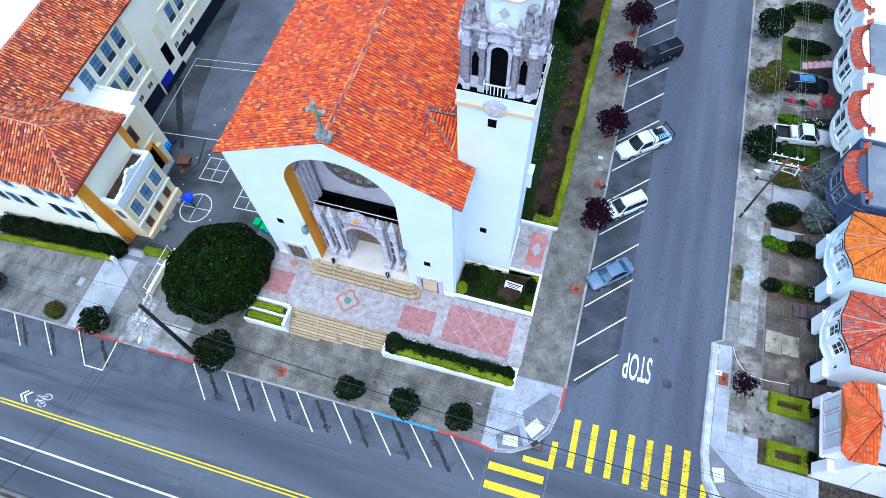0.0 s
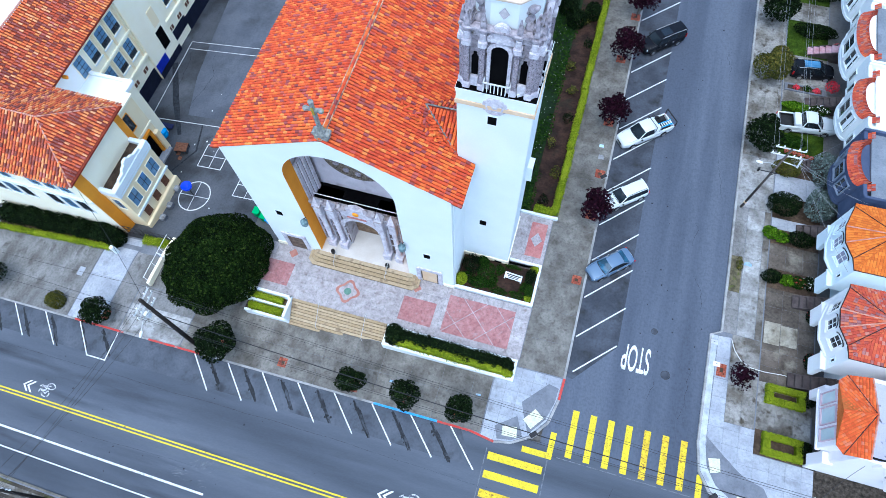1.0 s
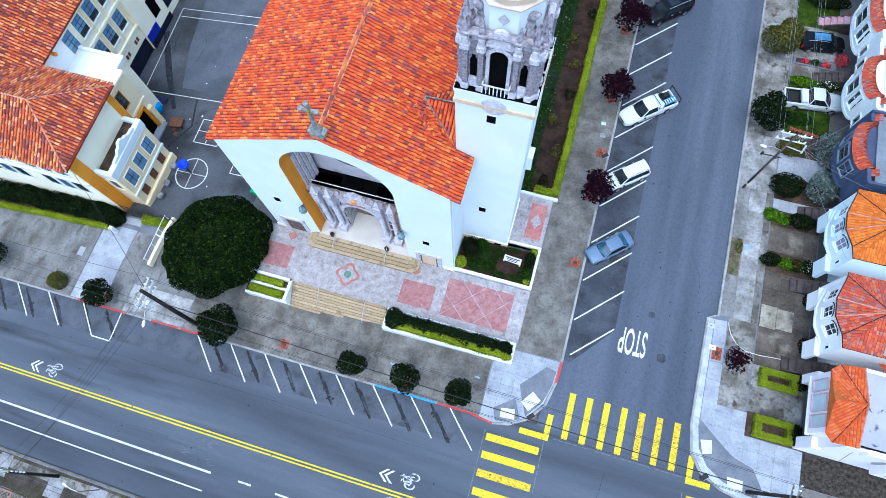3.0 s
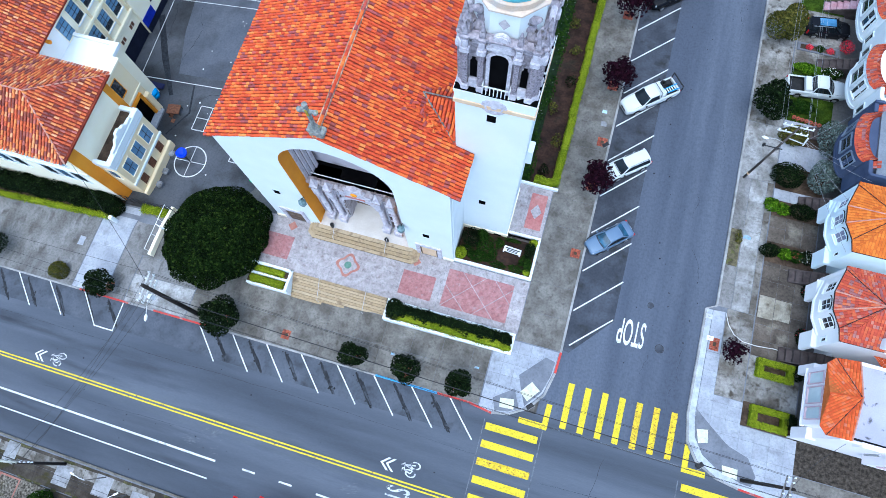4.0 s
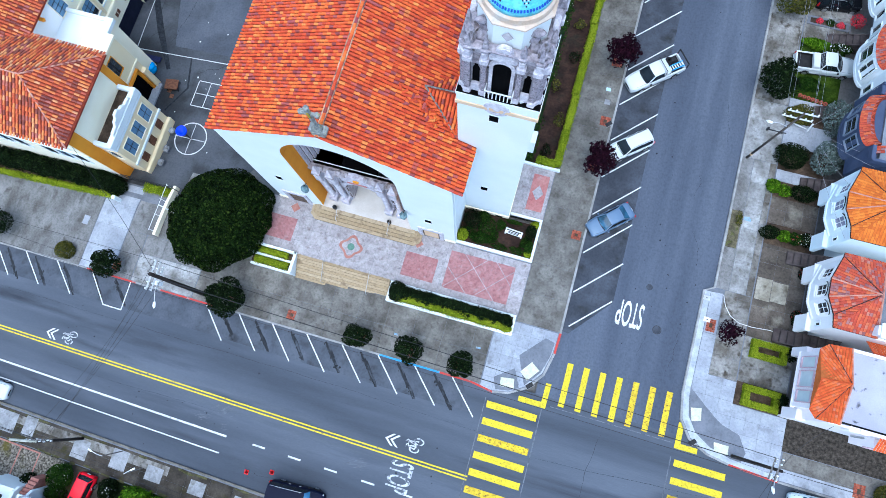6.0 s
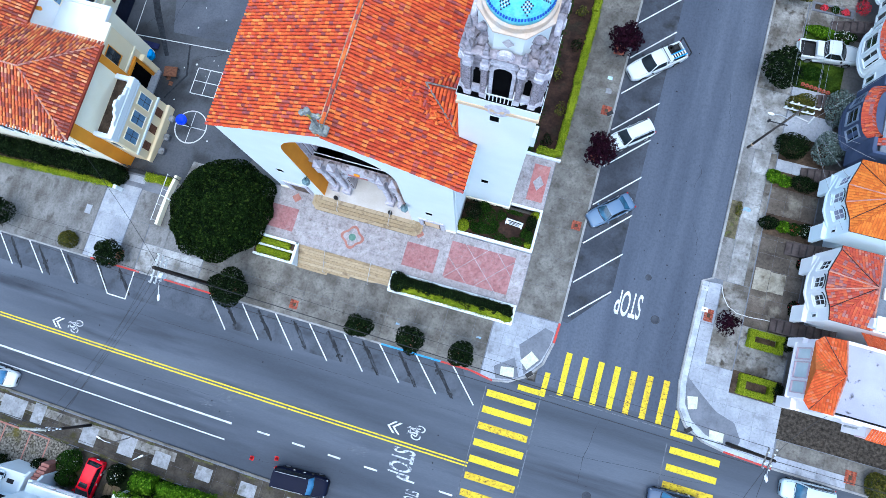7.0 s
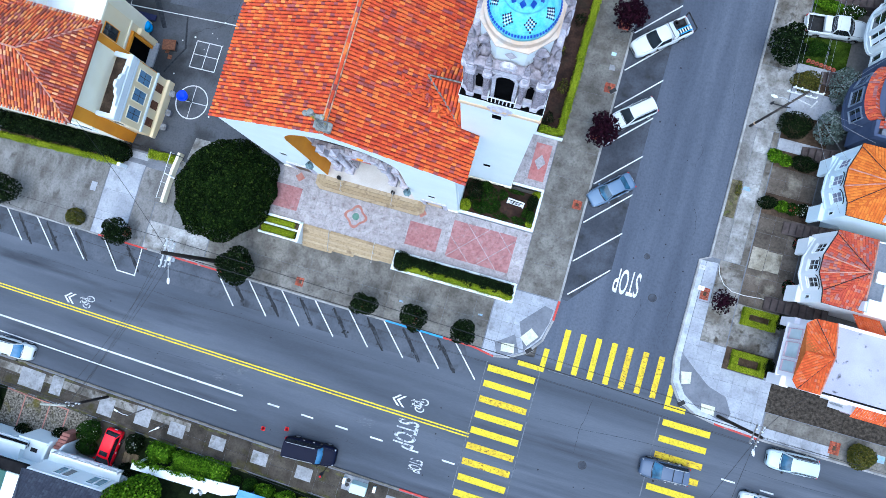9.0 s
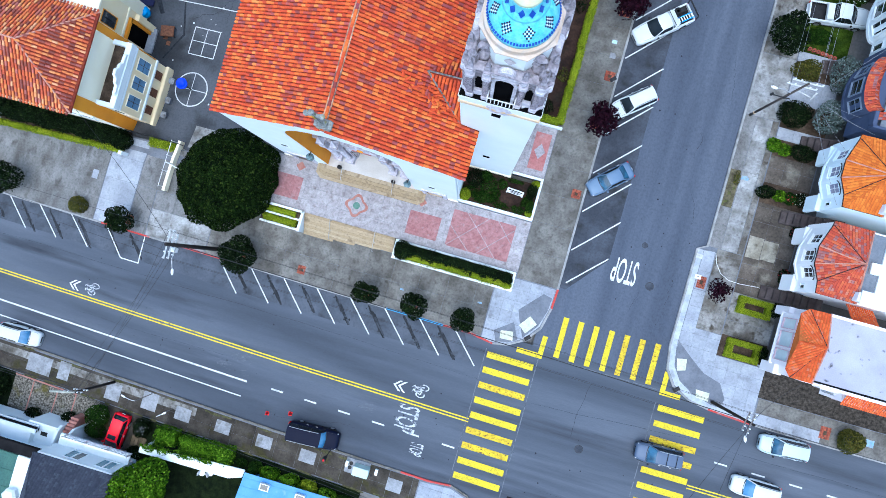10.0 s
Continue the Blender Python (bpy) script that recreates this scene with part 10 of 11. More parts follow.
part("bed_toolbox", Shape().box(-1.4, -0.75, -0.8, 0.8, 1.0, 1.4), PAINT_WHITE, pk, "white box behind the cab", bevel=0.04)
car("suv", "kerbside_suv", PAINT_NAVY, "large dark navy suv parked along the kerb", -14.2, -5.9, 3, GLASS_SKY, GLASS_CAR)
car("hatch", "driveway_car", PAINT_RED, "bright red hatchback standing in a narrow drive", -35.0, -12.5, 265, sunroof=(0.72, 0.92, GLASS_CAR))
car("wagon", "kerbside_wagon", PAINT_PALE, "pale blue-white wagon parked by the corner house", 30.15, 6.5, 183, GLASS_SCREEN)
car("wagon", "kerbside_car", PAINT_WHITE, "white car standing at the kerb of the main street", -49.2, -5.75, 0, GLASS_SKY)
car("wagon", "crossing_wagon", PAINT_GREY, "blue-grey wagon with dark roof bars on the crosswalk", 19.0, 2.4, 183, GLASS_SCREEN, crossbars=2)
car("wagon", "waiting_car", PAINT_WHITE, "white car in the lane, sky reflection painted on its windscreen", 28.6, 1.9, 180, GLASS_SKY)


# ---- street trees ----
def tree_pit(x, y, w=0.52, d=0.52, label="small square of red bricks in the pavement"):
    o = thing("tree_pit", (x, y, ground_z(x, y) + 0.152), label, "tree pit", "tree pits")
    part("soil", Shape().box(-w * 0.6, w * 0.6, -d * 0.6, d * 0.6, 0, 0.004), SOIL, o)
    b = Shape().box(-w * 0.155, w * 0.155, -d * 0.155, d * 0.155, 0, 0.03).mesh("brick", BRICK)
    for i in range(6):
        for j in range(6):
            if 2 <= i <= 3 and 2 <= j <= 3:
                continue
            e = part("brick", b, BRICK, o)
            e.matrix_basis = pose((i - 2.5) * w / 3, (j - 2.5) * d / 3, 0.0, 0, 0, (i * 7 + j * 13) % 7 - 3)
    return o


BRICK = mat("red_brick", (0.3, 0.07, 0.04), (0.2, 0.05, 0.035), scale=2, grain=12, fine=0.4, island=[(0, (0.12, 0.04, 0.03)), (0.5, (0.34, 0.075, 0.04)), (1, (0.48, 0.15, 0.08))])
for i, (x, y, r, h) in enumerate(((-12.9, 9.65, 1.25, 3.1), (-7.9, 9.75, 1.3, 3.0), (-2.75, 9.75, 1.2, 3.1))):
    tree_pit(x, y - 0.1)
    tree("street_tree", x, y, h, r, r, r * 0.85, LEAF_DARK, 2300, 0.2, "small round dark green street tree in a kerbside pit", seed=20 + i, trunk=0.07, rough=0.35, group="kerbside trees")
tree_pit(-26.8, 9.9)
tree("street_tree", -26.6, 9.75, 3.9, 1.95, 1.85, 1.5, LEAF_DARK, 4200, 0.21, "broad dark green street tree beside a utility pole", seed=24, trunk=0.1, rough=0.3, group="kerbside trees")
tree_pit(-40.7, 9.8)
tree("street_tree", -40.95, 9.6, 3.0, 1.45, 1.35, 1.2, LEAF_DARK, 2600, 0.21, "dark street tree with a few flowers by the driveway", seed=25, trunk=0.08, rough=0.35, group="kerbside trees")
bush("kerb_bush", -46.9, 9.85, 0.95, 0.95, 1.8, LEAF_OLIVE, 2000, 0.15, "small rounded olive green bush at the kerb", seed=26)
tree("street_tree", -55.5, 10.5, 3.6, 1.8, 1.8, 1.5, LEAF_DARK, 3200, 0.21, "dark spreading street tree further down the hill", seed=27, trunk=0.1, rough=0.35, group="kerbside trees")
for i, (x, y, r, h) in enumerate(((4.75, 32.2, 1.4, 3.4), (4.55, 43.9, 1.4, 3.5), (4.4, 52.9, 1.55, 3.8), (5.0, 59.6, 1.6, 3.8))):
    tree_pit(x - 0.05, y)
    r *= 0.9
    tree("plum_tree", x, y, h, r, r, r * 0.9, LEAF_PLUM, 1500, 0.3, "purple-leaved plum tree in a kerbside pit", seed=30 + i, trunk=0.08, rough=1.1, inner=0.85, lumps=26, group="plum trees")
bush("kerb_bush", 5.0, 63.8, 0.8, 0.8, 1.2, LEAF_GREEN, 900, 0.15, "low green bush beside the parked cars", seed=35)
tree_pit(4.7, 24.9, 0.45, 0.45)
tree_pit(4.75, 37.2, 0.5, 0.5)
tree_pit(-20.3, 9.9, 0.5, 0.45)
for i, (x, y, r, h, lf, lb) in enumerate(((20.2, 62.6, 1.75, 4.0, LEAF_DARK, "round dark green street tree"), (20.0, 54.2, 1.75, 3.8, LEAF_OLIVE, "yellowing olive street tree"), (19.9, 44.8, 1.8, 3.8, LEAF_DARK, "bushy dark green street tree"))):
    tree("street_tree", x, y, h, r, r * 1.05, r * 0.95, lf, 3000, 0.24, lb + " beside the driveways", seed=36 + i, trunk=0.1, rough=0.4, group="street trees")
tree_pit(18.75, 19.75, 0.42, 0.6)
tree("plum_tree", 20.2, 19.3, 2.0, 0.95, 0.9, 0.8, LEAF_PLUM, 700, 0.24, "small purple-leaved tree by the widened corner", seed=44, trunk=0.04, rough=1.1, inner=0.85, lumps=18, group="plum trees")
bush("kerb_bush", 36.0, 8.9, 1.3, 1.25, 1.9, LEAF_OLIVE, 3000, 0.16, "clipped round olive bush on the pavement", seed=45)
tree_pit(33.9, 8.9, 0.5, 0.6)
bush("kerb_bush", 19.4, 30.6, 0.35, 0.9, 0.35, LEAF_OLIVE, 300, 0.12, "weedy grass tuft at the kerb", seed=46, category="grass tuft")

# the great clipped fig tree beside the church
fig = thing("fig_tree", (-29.3, 16.9, ground_z(-29.3, 16.9)), "huge round clipped dark green fig tree", "tree")
part("trunk", Shape().tube([(0, 0, -0.3), (0.1, 0, 1.4), (0, 0.1, 3.0)], [0.45, 0.36, 0.28], 10).tube([(0, 0, 1.6), (1.8, 0.8, 3.4)], [0.22, 0.1], 7).tube([(0, 0, 1.7), (-1.7, 0.9, 3.5)], [0.22, 0.1], 7).tube([(0, 0, 1.5), (0.3, -1.9, 3.3)], [0.22, 0.1], 7), BARK, fig, smooth=True)
rnp = np.random.RandomState(5)
p, d = crown_points(4.65, 4.95, 3.5, 26000, rnp, 60, 0.13, 0.2, -0.6)
p *= (1 + 0.03 * np.sin(p[:, :1] * 2.1) + 0.03 * np.sin(p[:, 1:2] * 2.4 + 1))
p[:, 2] += 4.2
p[:, 1] += 0.15 * p[:, 0]
raw("crown", leaves(p, d, 0.24, rnp, 0.6), LEAF_FICUS, fig, kind="")
core = Shape().lathe([(0.3, -2.3), (3.4, -1.8), (4.3, 0), (3.9, 1.4), (2.6, 2.4), (0.2, 2.85)], 20, (0, 0, 4.2))
part("inner_crown", core, LEAF_FICUS, fig, smooth=True)

# ---- planting in front of the church and along its side ----
bed = thing("forecourt_garden", (-2.6, 23.2, FLOOR), "dark garden bed enclosed by low white walls", "garden bed", world_coords=True)
part("soil", Shape().box(-6.4, 0.95, 21.35, 24.75, -1, FLOOR + 0.08), MULCH, bed)
for i, (x, y, rx, ry) in enumerate(((-2.4, 21.75, 1.1, 0.35), (-0.4, 21.8, 0.9, 0.35), (-2.6, 23.9, 0.45, 0.6), (-1.4, 24.5, 0.9, 0.25), (-0.1, 22.8, 0.35, 0.6), (-3.0, 22.6, 0.4, 0.6), (-5.6, 22.6, 0.7, 0.5))):
    bush("groundcover", x, y, rx, ry, 0.4, LEAF_GREEN, 420, 0.13, "low dark green groundcover in the garden bed", seed=160 + i, base=FLOOR + 0.08, rough=0.5, category="groundcover", group="garden groundcover")
part("border_wall", Shape().box(-6.5, 1.2, 21.05, 21.35, -1, FLOOR + 0.3), STUCCO, bed, bevel=0.03)
part("border_wall", Shape().box(0.95, 1.2, 21.35, 25.2, -1, FLOOR + 0.3), STUCCO, bed, bevel=0.03)
part("border_wall", Shape().box(-2.0, 1.2, 25.2, 25.45, -1, FLOOR + 0.3), STUCCO, bed, bevel=0.03)
bush("shrub", -6.0, 21.9, 0.62, 0.62, 1.2, LEAF_LIME, 1500, 0.11, "clipped yellow-green ball shrub", seed=50, base=FLOOR + 0.1, rough=0.06)
for i, (x, y, rx, ry, h, lf, lb) in enumerate(((-5.4, 23.6, 0.9, 1.0, 1.3, LEAF_DARK, "dark glossy shrub against the tower"), (-3.9, 23.2, 0.9, 1.2, 0.9, LEAF_GREEN, "dark green groundcover shrub"), (-4.4, 24.3, 0.6, 0.5, 0.8, LEAF_GREEN, "leafy green shrub by the wall"), (-4.2, 22.1, 1.2, 0.6, 0.5, LEAF_GREEN, "low green planting in the garden"),
                                               (0.4, 23.9, 0.5, 0.9, 0.9, LEAF_DARK, "dark bush at the garden corner"), (0.5, 22.3, 0.4, 0.8, 0.7, LEAF_GREEN, "green bush along the low wall"), (0.55, 24.7, 0.4, 0.4, 0.7, LEAF_LIME, "small lime green bush"), (0.6, 21.7, 0.35, 0.3, 0.6, LEAF_LIME, "small lime bush by the wall end"))):
    bush("shrub", x, y, rx, ry, h, lf, 900, 0.14, lb, seed=51 + i, base=FLOOR + 0.08)
sign = thing("church_sign", (-1.25, 23.05, FLOOR + 0.1), "white notice board with dark lettering bars", "sign", turn=-4)
part("board", Shape().box(-0.85, 0.85, -0.06, 0.06, 0.3, 0.95, pose(0, 0, 0, -35, 0, 0)), WHITE_METAL, sign, bevel=0.02)
for i, (z0, z1, w) in enumerate(((0.74, 0.86, 0.7), (0.58, 0.66, 0.55), (0.42, 0.5, 0.5))):
    part("writing_bar", Shape().box(-w, w, -0.075, -0.06, z0, z1, pose(0, 0, 0, -35, 0, 0)), BLACK_METAL, sign)
for x in (-0.8, 0.8):
    part("leg", Shape().box(x - 0.06, x + 0.06, 0.1, 0.25, -0.1, 0.4), WHITE_METAL, sign)
pl = thing("street_planter", (-5.2, 14.7, ground_z(-5.2, 14.7)), "long white-walled planter with clipped hedges", "planter", world_coords=True)
part("planter_wall", Shape().box(-11.45, 1.1, 13.72, 13.97, -1.5, FLOOR + 0.25), STUCCO, pl, bevel=0.03)
part("planter_wall", Shape().box(-11.45, -11.2, 13.97, 15.5, -1.5, FLOOR + 0.25), STUCCO, pl, bevel=0.03)
part("planter_wall", Shape().box(0.85, 1.1, 13.97, 15.5, -0.5, FLOOR + 0.25), STUCCO, pl, bevel=0.03)
part("planter_wall", Shape().box(-11.45, 1.1, 15.5, 15.72, -0.5, FLOOR + 0.3), STUCCO, pl, bevel=0.03)
part("soil", Shape().box(-11.2, 0.85, 13.97, 15.5, -1.0, FLOOR + 0.1), SOIL, pl)
hedge("hedge", -10.4, 14.35, 0.3, 14.35, 0.62, 0.7, LEAF_LIME, "low patchy yellow-green hedge along the planter", per=190, size=0.12, seed=11, base=FLOOR + 0.1, ragged=0.2)
hedge("hedge", -10.4, 15.0, 0.2, 15.0, 0.75, 1.0, LEAF_DARK, "dark green hedge behind the lime one", per=230, size=0.13, seed=12, base=FLOOR + 0.1, ragged=0.15)
for i, x in enumerate((-9.6, -8.1, -7.5, -5.9, -4.2, -3.6, -2.1, -0.9)):
    bush("shrub", x, 14.45 + 0.08 * math.sin(i * 2.1), 0.5 + 0.2 * math.sin(i * 1.7), 0.3, 0.85, LEAF_DARK, 380, 0.14, "dark sprig growing through the lime hedge", seed=140 + i, base=FLOOR + 0.1, rough=0.4, group="planter sprigs")
bush("shrub", -10.5, 14.75, 0.95, 0.95, 1.7, LEAF_DARK, 1700, 0.16, "bushy dark shrub at the planter's end", seed=13, base=FLOOR + 0.1)
bush("shrub", 0.25, 14.9, 0.65, 0.6, 1.4, LEAF_DARK, 1100, 0.15, "dark shrub at the corner end of the planter", seed=14, base=FLOOR + 0.1)
bush("shrub", 0.4, 14.25, 0.6, 0.45, 0.9, LEAF_LIME, 900, 0.12, "lime green shrub at the planter corner", seed=15, base=FLOOR + 0.1)
pl = thing("terrace_planter", (-23.2, 14.8, ground_z(-23, 14.5)), "white terraced planter beside the street stairs", "planter", world_coords=True)
part("planter_wall", Shape().box(-26.0, -21.25, 13.72, 13.95, -2.8, -0.5), STUCCO, pl, bevel=0.03)
part("planter_wall", Shape().box(-26.0, -21.25, 14.75, 14.95, -2.8, 0.25), STUCCO, pl, bevel=0.03)
part("planter_wall", Shape().box(-26.0, -21.25, 15.62, 15.85, -2.8, FLOOR + 0.25), STUCCO, pl, bevel=0.03)
part("planter_wall", Shape().box(-21.5, -21.22, 13.7, 15.85, -2.8, FLOOR + 0.25), STUCCO, pl, bevel=0.03)
part("soil", Shape().box(-26.0, -21.5, 13.95, 14.75, -2.8, -0.65).box(-26.0, -21.5, 14.95, 15.62, -2.8, 0.1), SOIL, pl)
hedge("hedge", -25.6, 14.35, -22.1, 14.35, 0.6, 0.55, LEAF_LIME, "lime hedge in the lower terrace", per=240, size=0.11, seed=16, base=-0.65, ragged=0.15)
hedge("hedge", -25.6, 15.28, -22.2, 15.28, 0.5, 0.5, LEAF_LIME, "lime hedge in the upper terrace", per=240, size=0.11, seed=17, base=0.1, ragged=0.15)
bush("shrub", -21.85, 14.4, 0.3, 0.35, 0.6, LEAF_DARK, 400, 0.12, "small dark clipped shrub", seed=18, base=-0.65)
solid("side_lawn", sheet(Shape(), rect(-6.5, -1.0, 30.8, 90), 0.25, skirt=0.4), LAWN, "dark green lawn beside the church", "lawn", "structure")
solid("mulch_bed", sheet(Shape(), rect(-1.5, 1.0, 31.0, 90), 0.3, skirt=0.4), MULCH, "bare brown mulch strip behind a hedge", "garden bed", "structure")
solid("low_wall", Shape().box(-2.2, 1.6, 30.7, 30.95, 0, FLOOR + 0.35), STUCCO, "low white wall at the end of the side garden", "low wall", "structure", bevel=0.03)
rnp = np.random.RandomState(9)
n = 9000
p = np.stack([rnp.uniform(-6.3, -1.2, n), 31 + 46 * rnp.uniform(0, 1, n) ** 1.2, np.zeros(n)], 1)
keep = (np.sin(p[:, 0] * 1.9 + p[:, 1] * 0.35) + np.sin(p[:, 1] * 0.8) + rnp.normal(0, 0.5, n)) > -0.6
p = p[keep]
p[:, 2] = [ground_z(a, b) + 0.3 for a, b, _ in p]
tagged(raw("lawn_grass", leaves(p, np.tile((0, 0, 1.0), (len(p), 1)), 0.26, rnp, 0.5), LEAF_GREEN), "dark uneven lawn grass with clover", "grass")
n = 260
p = np.stack([rnp.uniform(-6.0, -1.4, n), rnp.uniform(38, 62, n), np.zeros(n)], 1)
p[:, 2] = [ground_z(a, b) + 0.36 for a, b, _ in p]
tagged(raw("lawn_daisies", leaves(p, np.tile((0, 0, 1.0), (n, 1)), 0.07, rnp, 0.2), PETAL_WHITE), "scattered tiny white daisies in the lawn", "flowers")
for i, (y0, y1) in enumerate(((31.2, 38.9), (39.1, 47.0), (47.2, 56.0), (56.2, 66.0), (66.2, 76.0))):
    hedge("hedge", 1.15, y0, 1.25, y1, 0.62, 0.85, LEAF_LIME, "clipped yellow-green hedge along the pavement", per=170, size=0.12, seed=70 + i, base=ground_z(1.2, 40) + 0.3, ragged=0.07, group="side street hedges")
hedge("hedge", -0.9, 31.3, 1.0, 31.3, 0.6, 0.8, LEAF_LIME, "short return of the yellow-green hedge", per=200, size=0.12, seed=76, base=ground_z(1.2, 31) + 0.3)
for i in range(8):
    x, y = -0.3 + 0.7 * math.sin(i * 2.3), 32.5 + 3.6 * i
    bush("shrub", x, y, 0.55, 0.7, 0.6, LEAF_OLIVE if i % 3 else LEAF_DARK, 120, 0.2, "sparse dry shrub in the mulch strip", seed=80 + i, base=ground_z(x, y) + 0.28, rough=0.5)
for i, (x, y, rx, ry, h) in enumerate(((-1.6, 57.2, 1.3, 1.2, 2.0), (0.0, 58.8, 1.0, 1.3, 1.8), (-3.2, 59.2, 1.4, 1.2, 2.2))):
    bush("shrub", x, y, rx, ry, h, LEAF_DARK, 1500, 0.2, "dark leafy shrub at the end of the side garden", seed=220 + i)
tree("garden_tree", -3.4, 63.5, 4.0, 2.2, 2.0, 1.7, LEAF_GREEN, 2400, 0.28, "green garden tree beside the church", seed=77, trunk=0.12)
# planting under the school windows
hedge("hedge", -60, 16.35, -43.9, 16.9, 0.55, 0.6, LEAF_LIME, "long clipped lime green hedge before the school", per=170, size=0.13, seed=78, ragged=0.1)
hedge("hedge", -41.0, 18.7, -38.0, 18.75, 0.8, 0.8, LEAF_LIME, "lime green hedge by the yard gate", per=190, size=0.13, seed=79, ragged=0.12)
hedge("hedge", -60, 18.05, -44.3, 18.25, 1.7, 1.5, LEAF_DARK, "dark shaggy shrubbery below the school windows", per=90, size=0.2, seed=178, ragged=0.15)
for i, x in enumerate((-58.3, -55.9, -53.4, -50.7, -48.3, -46.0, -44.2)):
    bush("shrub", x, 18.0 + 0.3 * (i % 2), 1.2, 1.05, 2.1, LEAF_DARK, 1900, 0.2, "round dark shrub below the school windows", seed=100 + i, group="school shrubs")
solid("gate_post", Shape().box(-43.6, -43.2, 16.4, 16.8, -4.5, -2.2), STUCCO, "short white gate post at the hedge's end", "post", bevel=0.03)

# ---- poles, lamps and cables ----
ARM_PALE = mat("bleached_crossarm", (0.5, 0.51, 0.5), (0.64, 0.65, 0.64), scale=3, grain=14, fine=0.3)
POLE_DARK_GREY = mat("grey_brown_pole", (0.06, 0.05, 0.046), (0.11, 0.095, 0.085), scale=3, grain=20, fine=0.4, warp=(1, 1, 0.15))


def utility_pole(name, base, top, m, label, arms, arm_dir, r=0.16, arm_m=None):
    ob = thing(name, base, label, "utility pole", world_coords=True)
    part("shaft", Shape().tube([(base[0], base[1], base[2] - 0.2), top], [r, r * 0.7], 10), m, ob, smooth=True)
    ends = []
    a = Vector((math.cos(radians(arm_dir)), math.sin(radians(arm_dir)), 0))
    b, t = Vector(base), Vector(top)
    for h, half in arms:
        c = b + (t - b) * h
        side = Vector((-a.y, a.x, 0)) * 0.12
        arm = part("crossarm", Shape().tube([tuple(c + side - a * half), tuple(c + side + a * half)], 0.075, 4), arm_m or POLE_GREY, ob)
        for k in (-0.92, -0.5, 0.5, 0.92):
            p = c + side + a * half * k
            part("insulator", Shape().lathe([(0.04, 0), (0.07, 0.06), (0.05, 0.12), (0.07, 0.18), (0.02, 0.24)], 8, tuple(p + Vector((0, 0, 0.06)))), WHITE_METAL, arm)
            ends.append(tuple(p + Vector((0, 0, 0.28))))
    return ob, ends


def street_light(pole, at, out, lift=0.5):
    a, o = Vector(at), Vector(out)
    arm = part("lamp_arm", Shape().tube([tuple(a), tuple(a + (o - a) * 0.5 + Vector((0, 0, lift))), tuple(o)], 0.035, 6), METAL, pole)
    part("lamp_head", Shape().lathe([(0.05, -0.3), (0.12, -0.18), (0.13, 0.12), (0.04, 0.3)], 8, m=Matrix.Translation(o) @ pose(0, 0, 0, 90, 0, math.degrees(math.atan2(o.y - a.y, o.x - a.x)) + 90)), WHITE_METAL, arm)


gw = ground_z(-30.0, 9.4) + 0.15
pw, ew = utility_pole("utility_pole", (-30.0, 9.45, gw), (-29.4, 9.75, 10.4), POLE_WOOD, "dark creosoted utility pole with pale crossarms", ((0.96, 1.3), (0.89, 1.3), (0.82, 1.0)), 92, 0.23, ARM_PALE)
street_light(pw, (-29.5, 9.7, 8.2), (-28.9, 7.4, 8.9))
part("transformer_box", Shape().box(-29.9, -29.5, 9.0, 9.4, 7.6, 8.3), WHITE_METAL, pw, bevel=0.04)
gn = ground_z(19.2, 37.2) + 0.15
pn, en = utility_pole("utility_pole", (18.98, 37.0, gn), (18.96, 37.0, 11.5), POLE_DARK_GREY, "weathered dark utility pole with two pale crossarms", ((0.985, 1.25), (0.89, 1.25)), 0, 0.13, ARM_PALE)
street_light(pn, (18.97, 36.95, 8.9), (17.5, 37.15, 8.7), 0.25)
part("pole_switch", Shape().tube([(17.7, 36.75, 8.1), (19.3, 36.75, 8.1)], 0.05, 5).box(17.6, 17.75, 36.68, 36.85, 7.95, 8.35).tube([(19.2, 36.8, 8.1), (18.98, 36.95, 7.3)], 0.03, 5), BLACK_METAL, pn, "dark switch bracket")
part("cable_arm", Shape().tube([(18.9, 37.05, 9.6), (20.15, 36.6, 9.9)], 0.05, 5).tube([(20.15, 36.45, 9.9), (20.15, 36.75, 10.7)], 0.07, 6), ARM_PALE, pn, "pale bracket where the service cables gather")
part("pole_band", Shape().lathe([(0.15, 0), (0.15, 0.2)], 10, (18.97, 36.99, gn + 0.9)), TAN_TRIM, pn, "yellow marker band")
ps, es = utility_pole("utility_pole", (22.8, 8.75, ground_z(22.8, 8.8) + 0.15), (22.78, 8.78, 9.9), POLE_WOOD, "dark utility pole with crossarms and a lamp", ((0.97, 0.9), (0.86, 0.9)), 80, 0.17)
street_light(ps, (22.78, 8.7, 8.2), (23.3, 7.2, 8.1))
po, eo = utility_pole("utility_pole", (-37.2, -7.55, ground_z(-37.2, -7.5) + 0.15), (-36.55, -6.75, 5.4), POLE_WOOD, "dark utility pole with a long pale upper arm", ((0.97, 0.9), (0.8, 0.7)), 10, 0.16)
part("pale_arm", Shape().tube([(-36.4, -6.7, 5.3), (-38.6, -7.1, 5.6)], 0.11, 6), mat("bleached_timber", (0.3, 0.31, 0.26), (0.44, 0.44, 0.38), scale=3, grain=14, fine=0.3), po, "bleached timber arm")


def cable(name, a, b, sag, r, m, label):
    path = [(a[0] + (b[0] - a[0]) * t, a[1] + (b[1] - a[1]) * t, a[2] + (b[2] - a[2]) * t - 4 * sag * t * (1 - t)) for t in (k / 16 for k in range(17))]
    return solid(name, Shape().tube(path, r, 5), m, label, "cable")


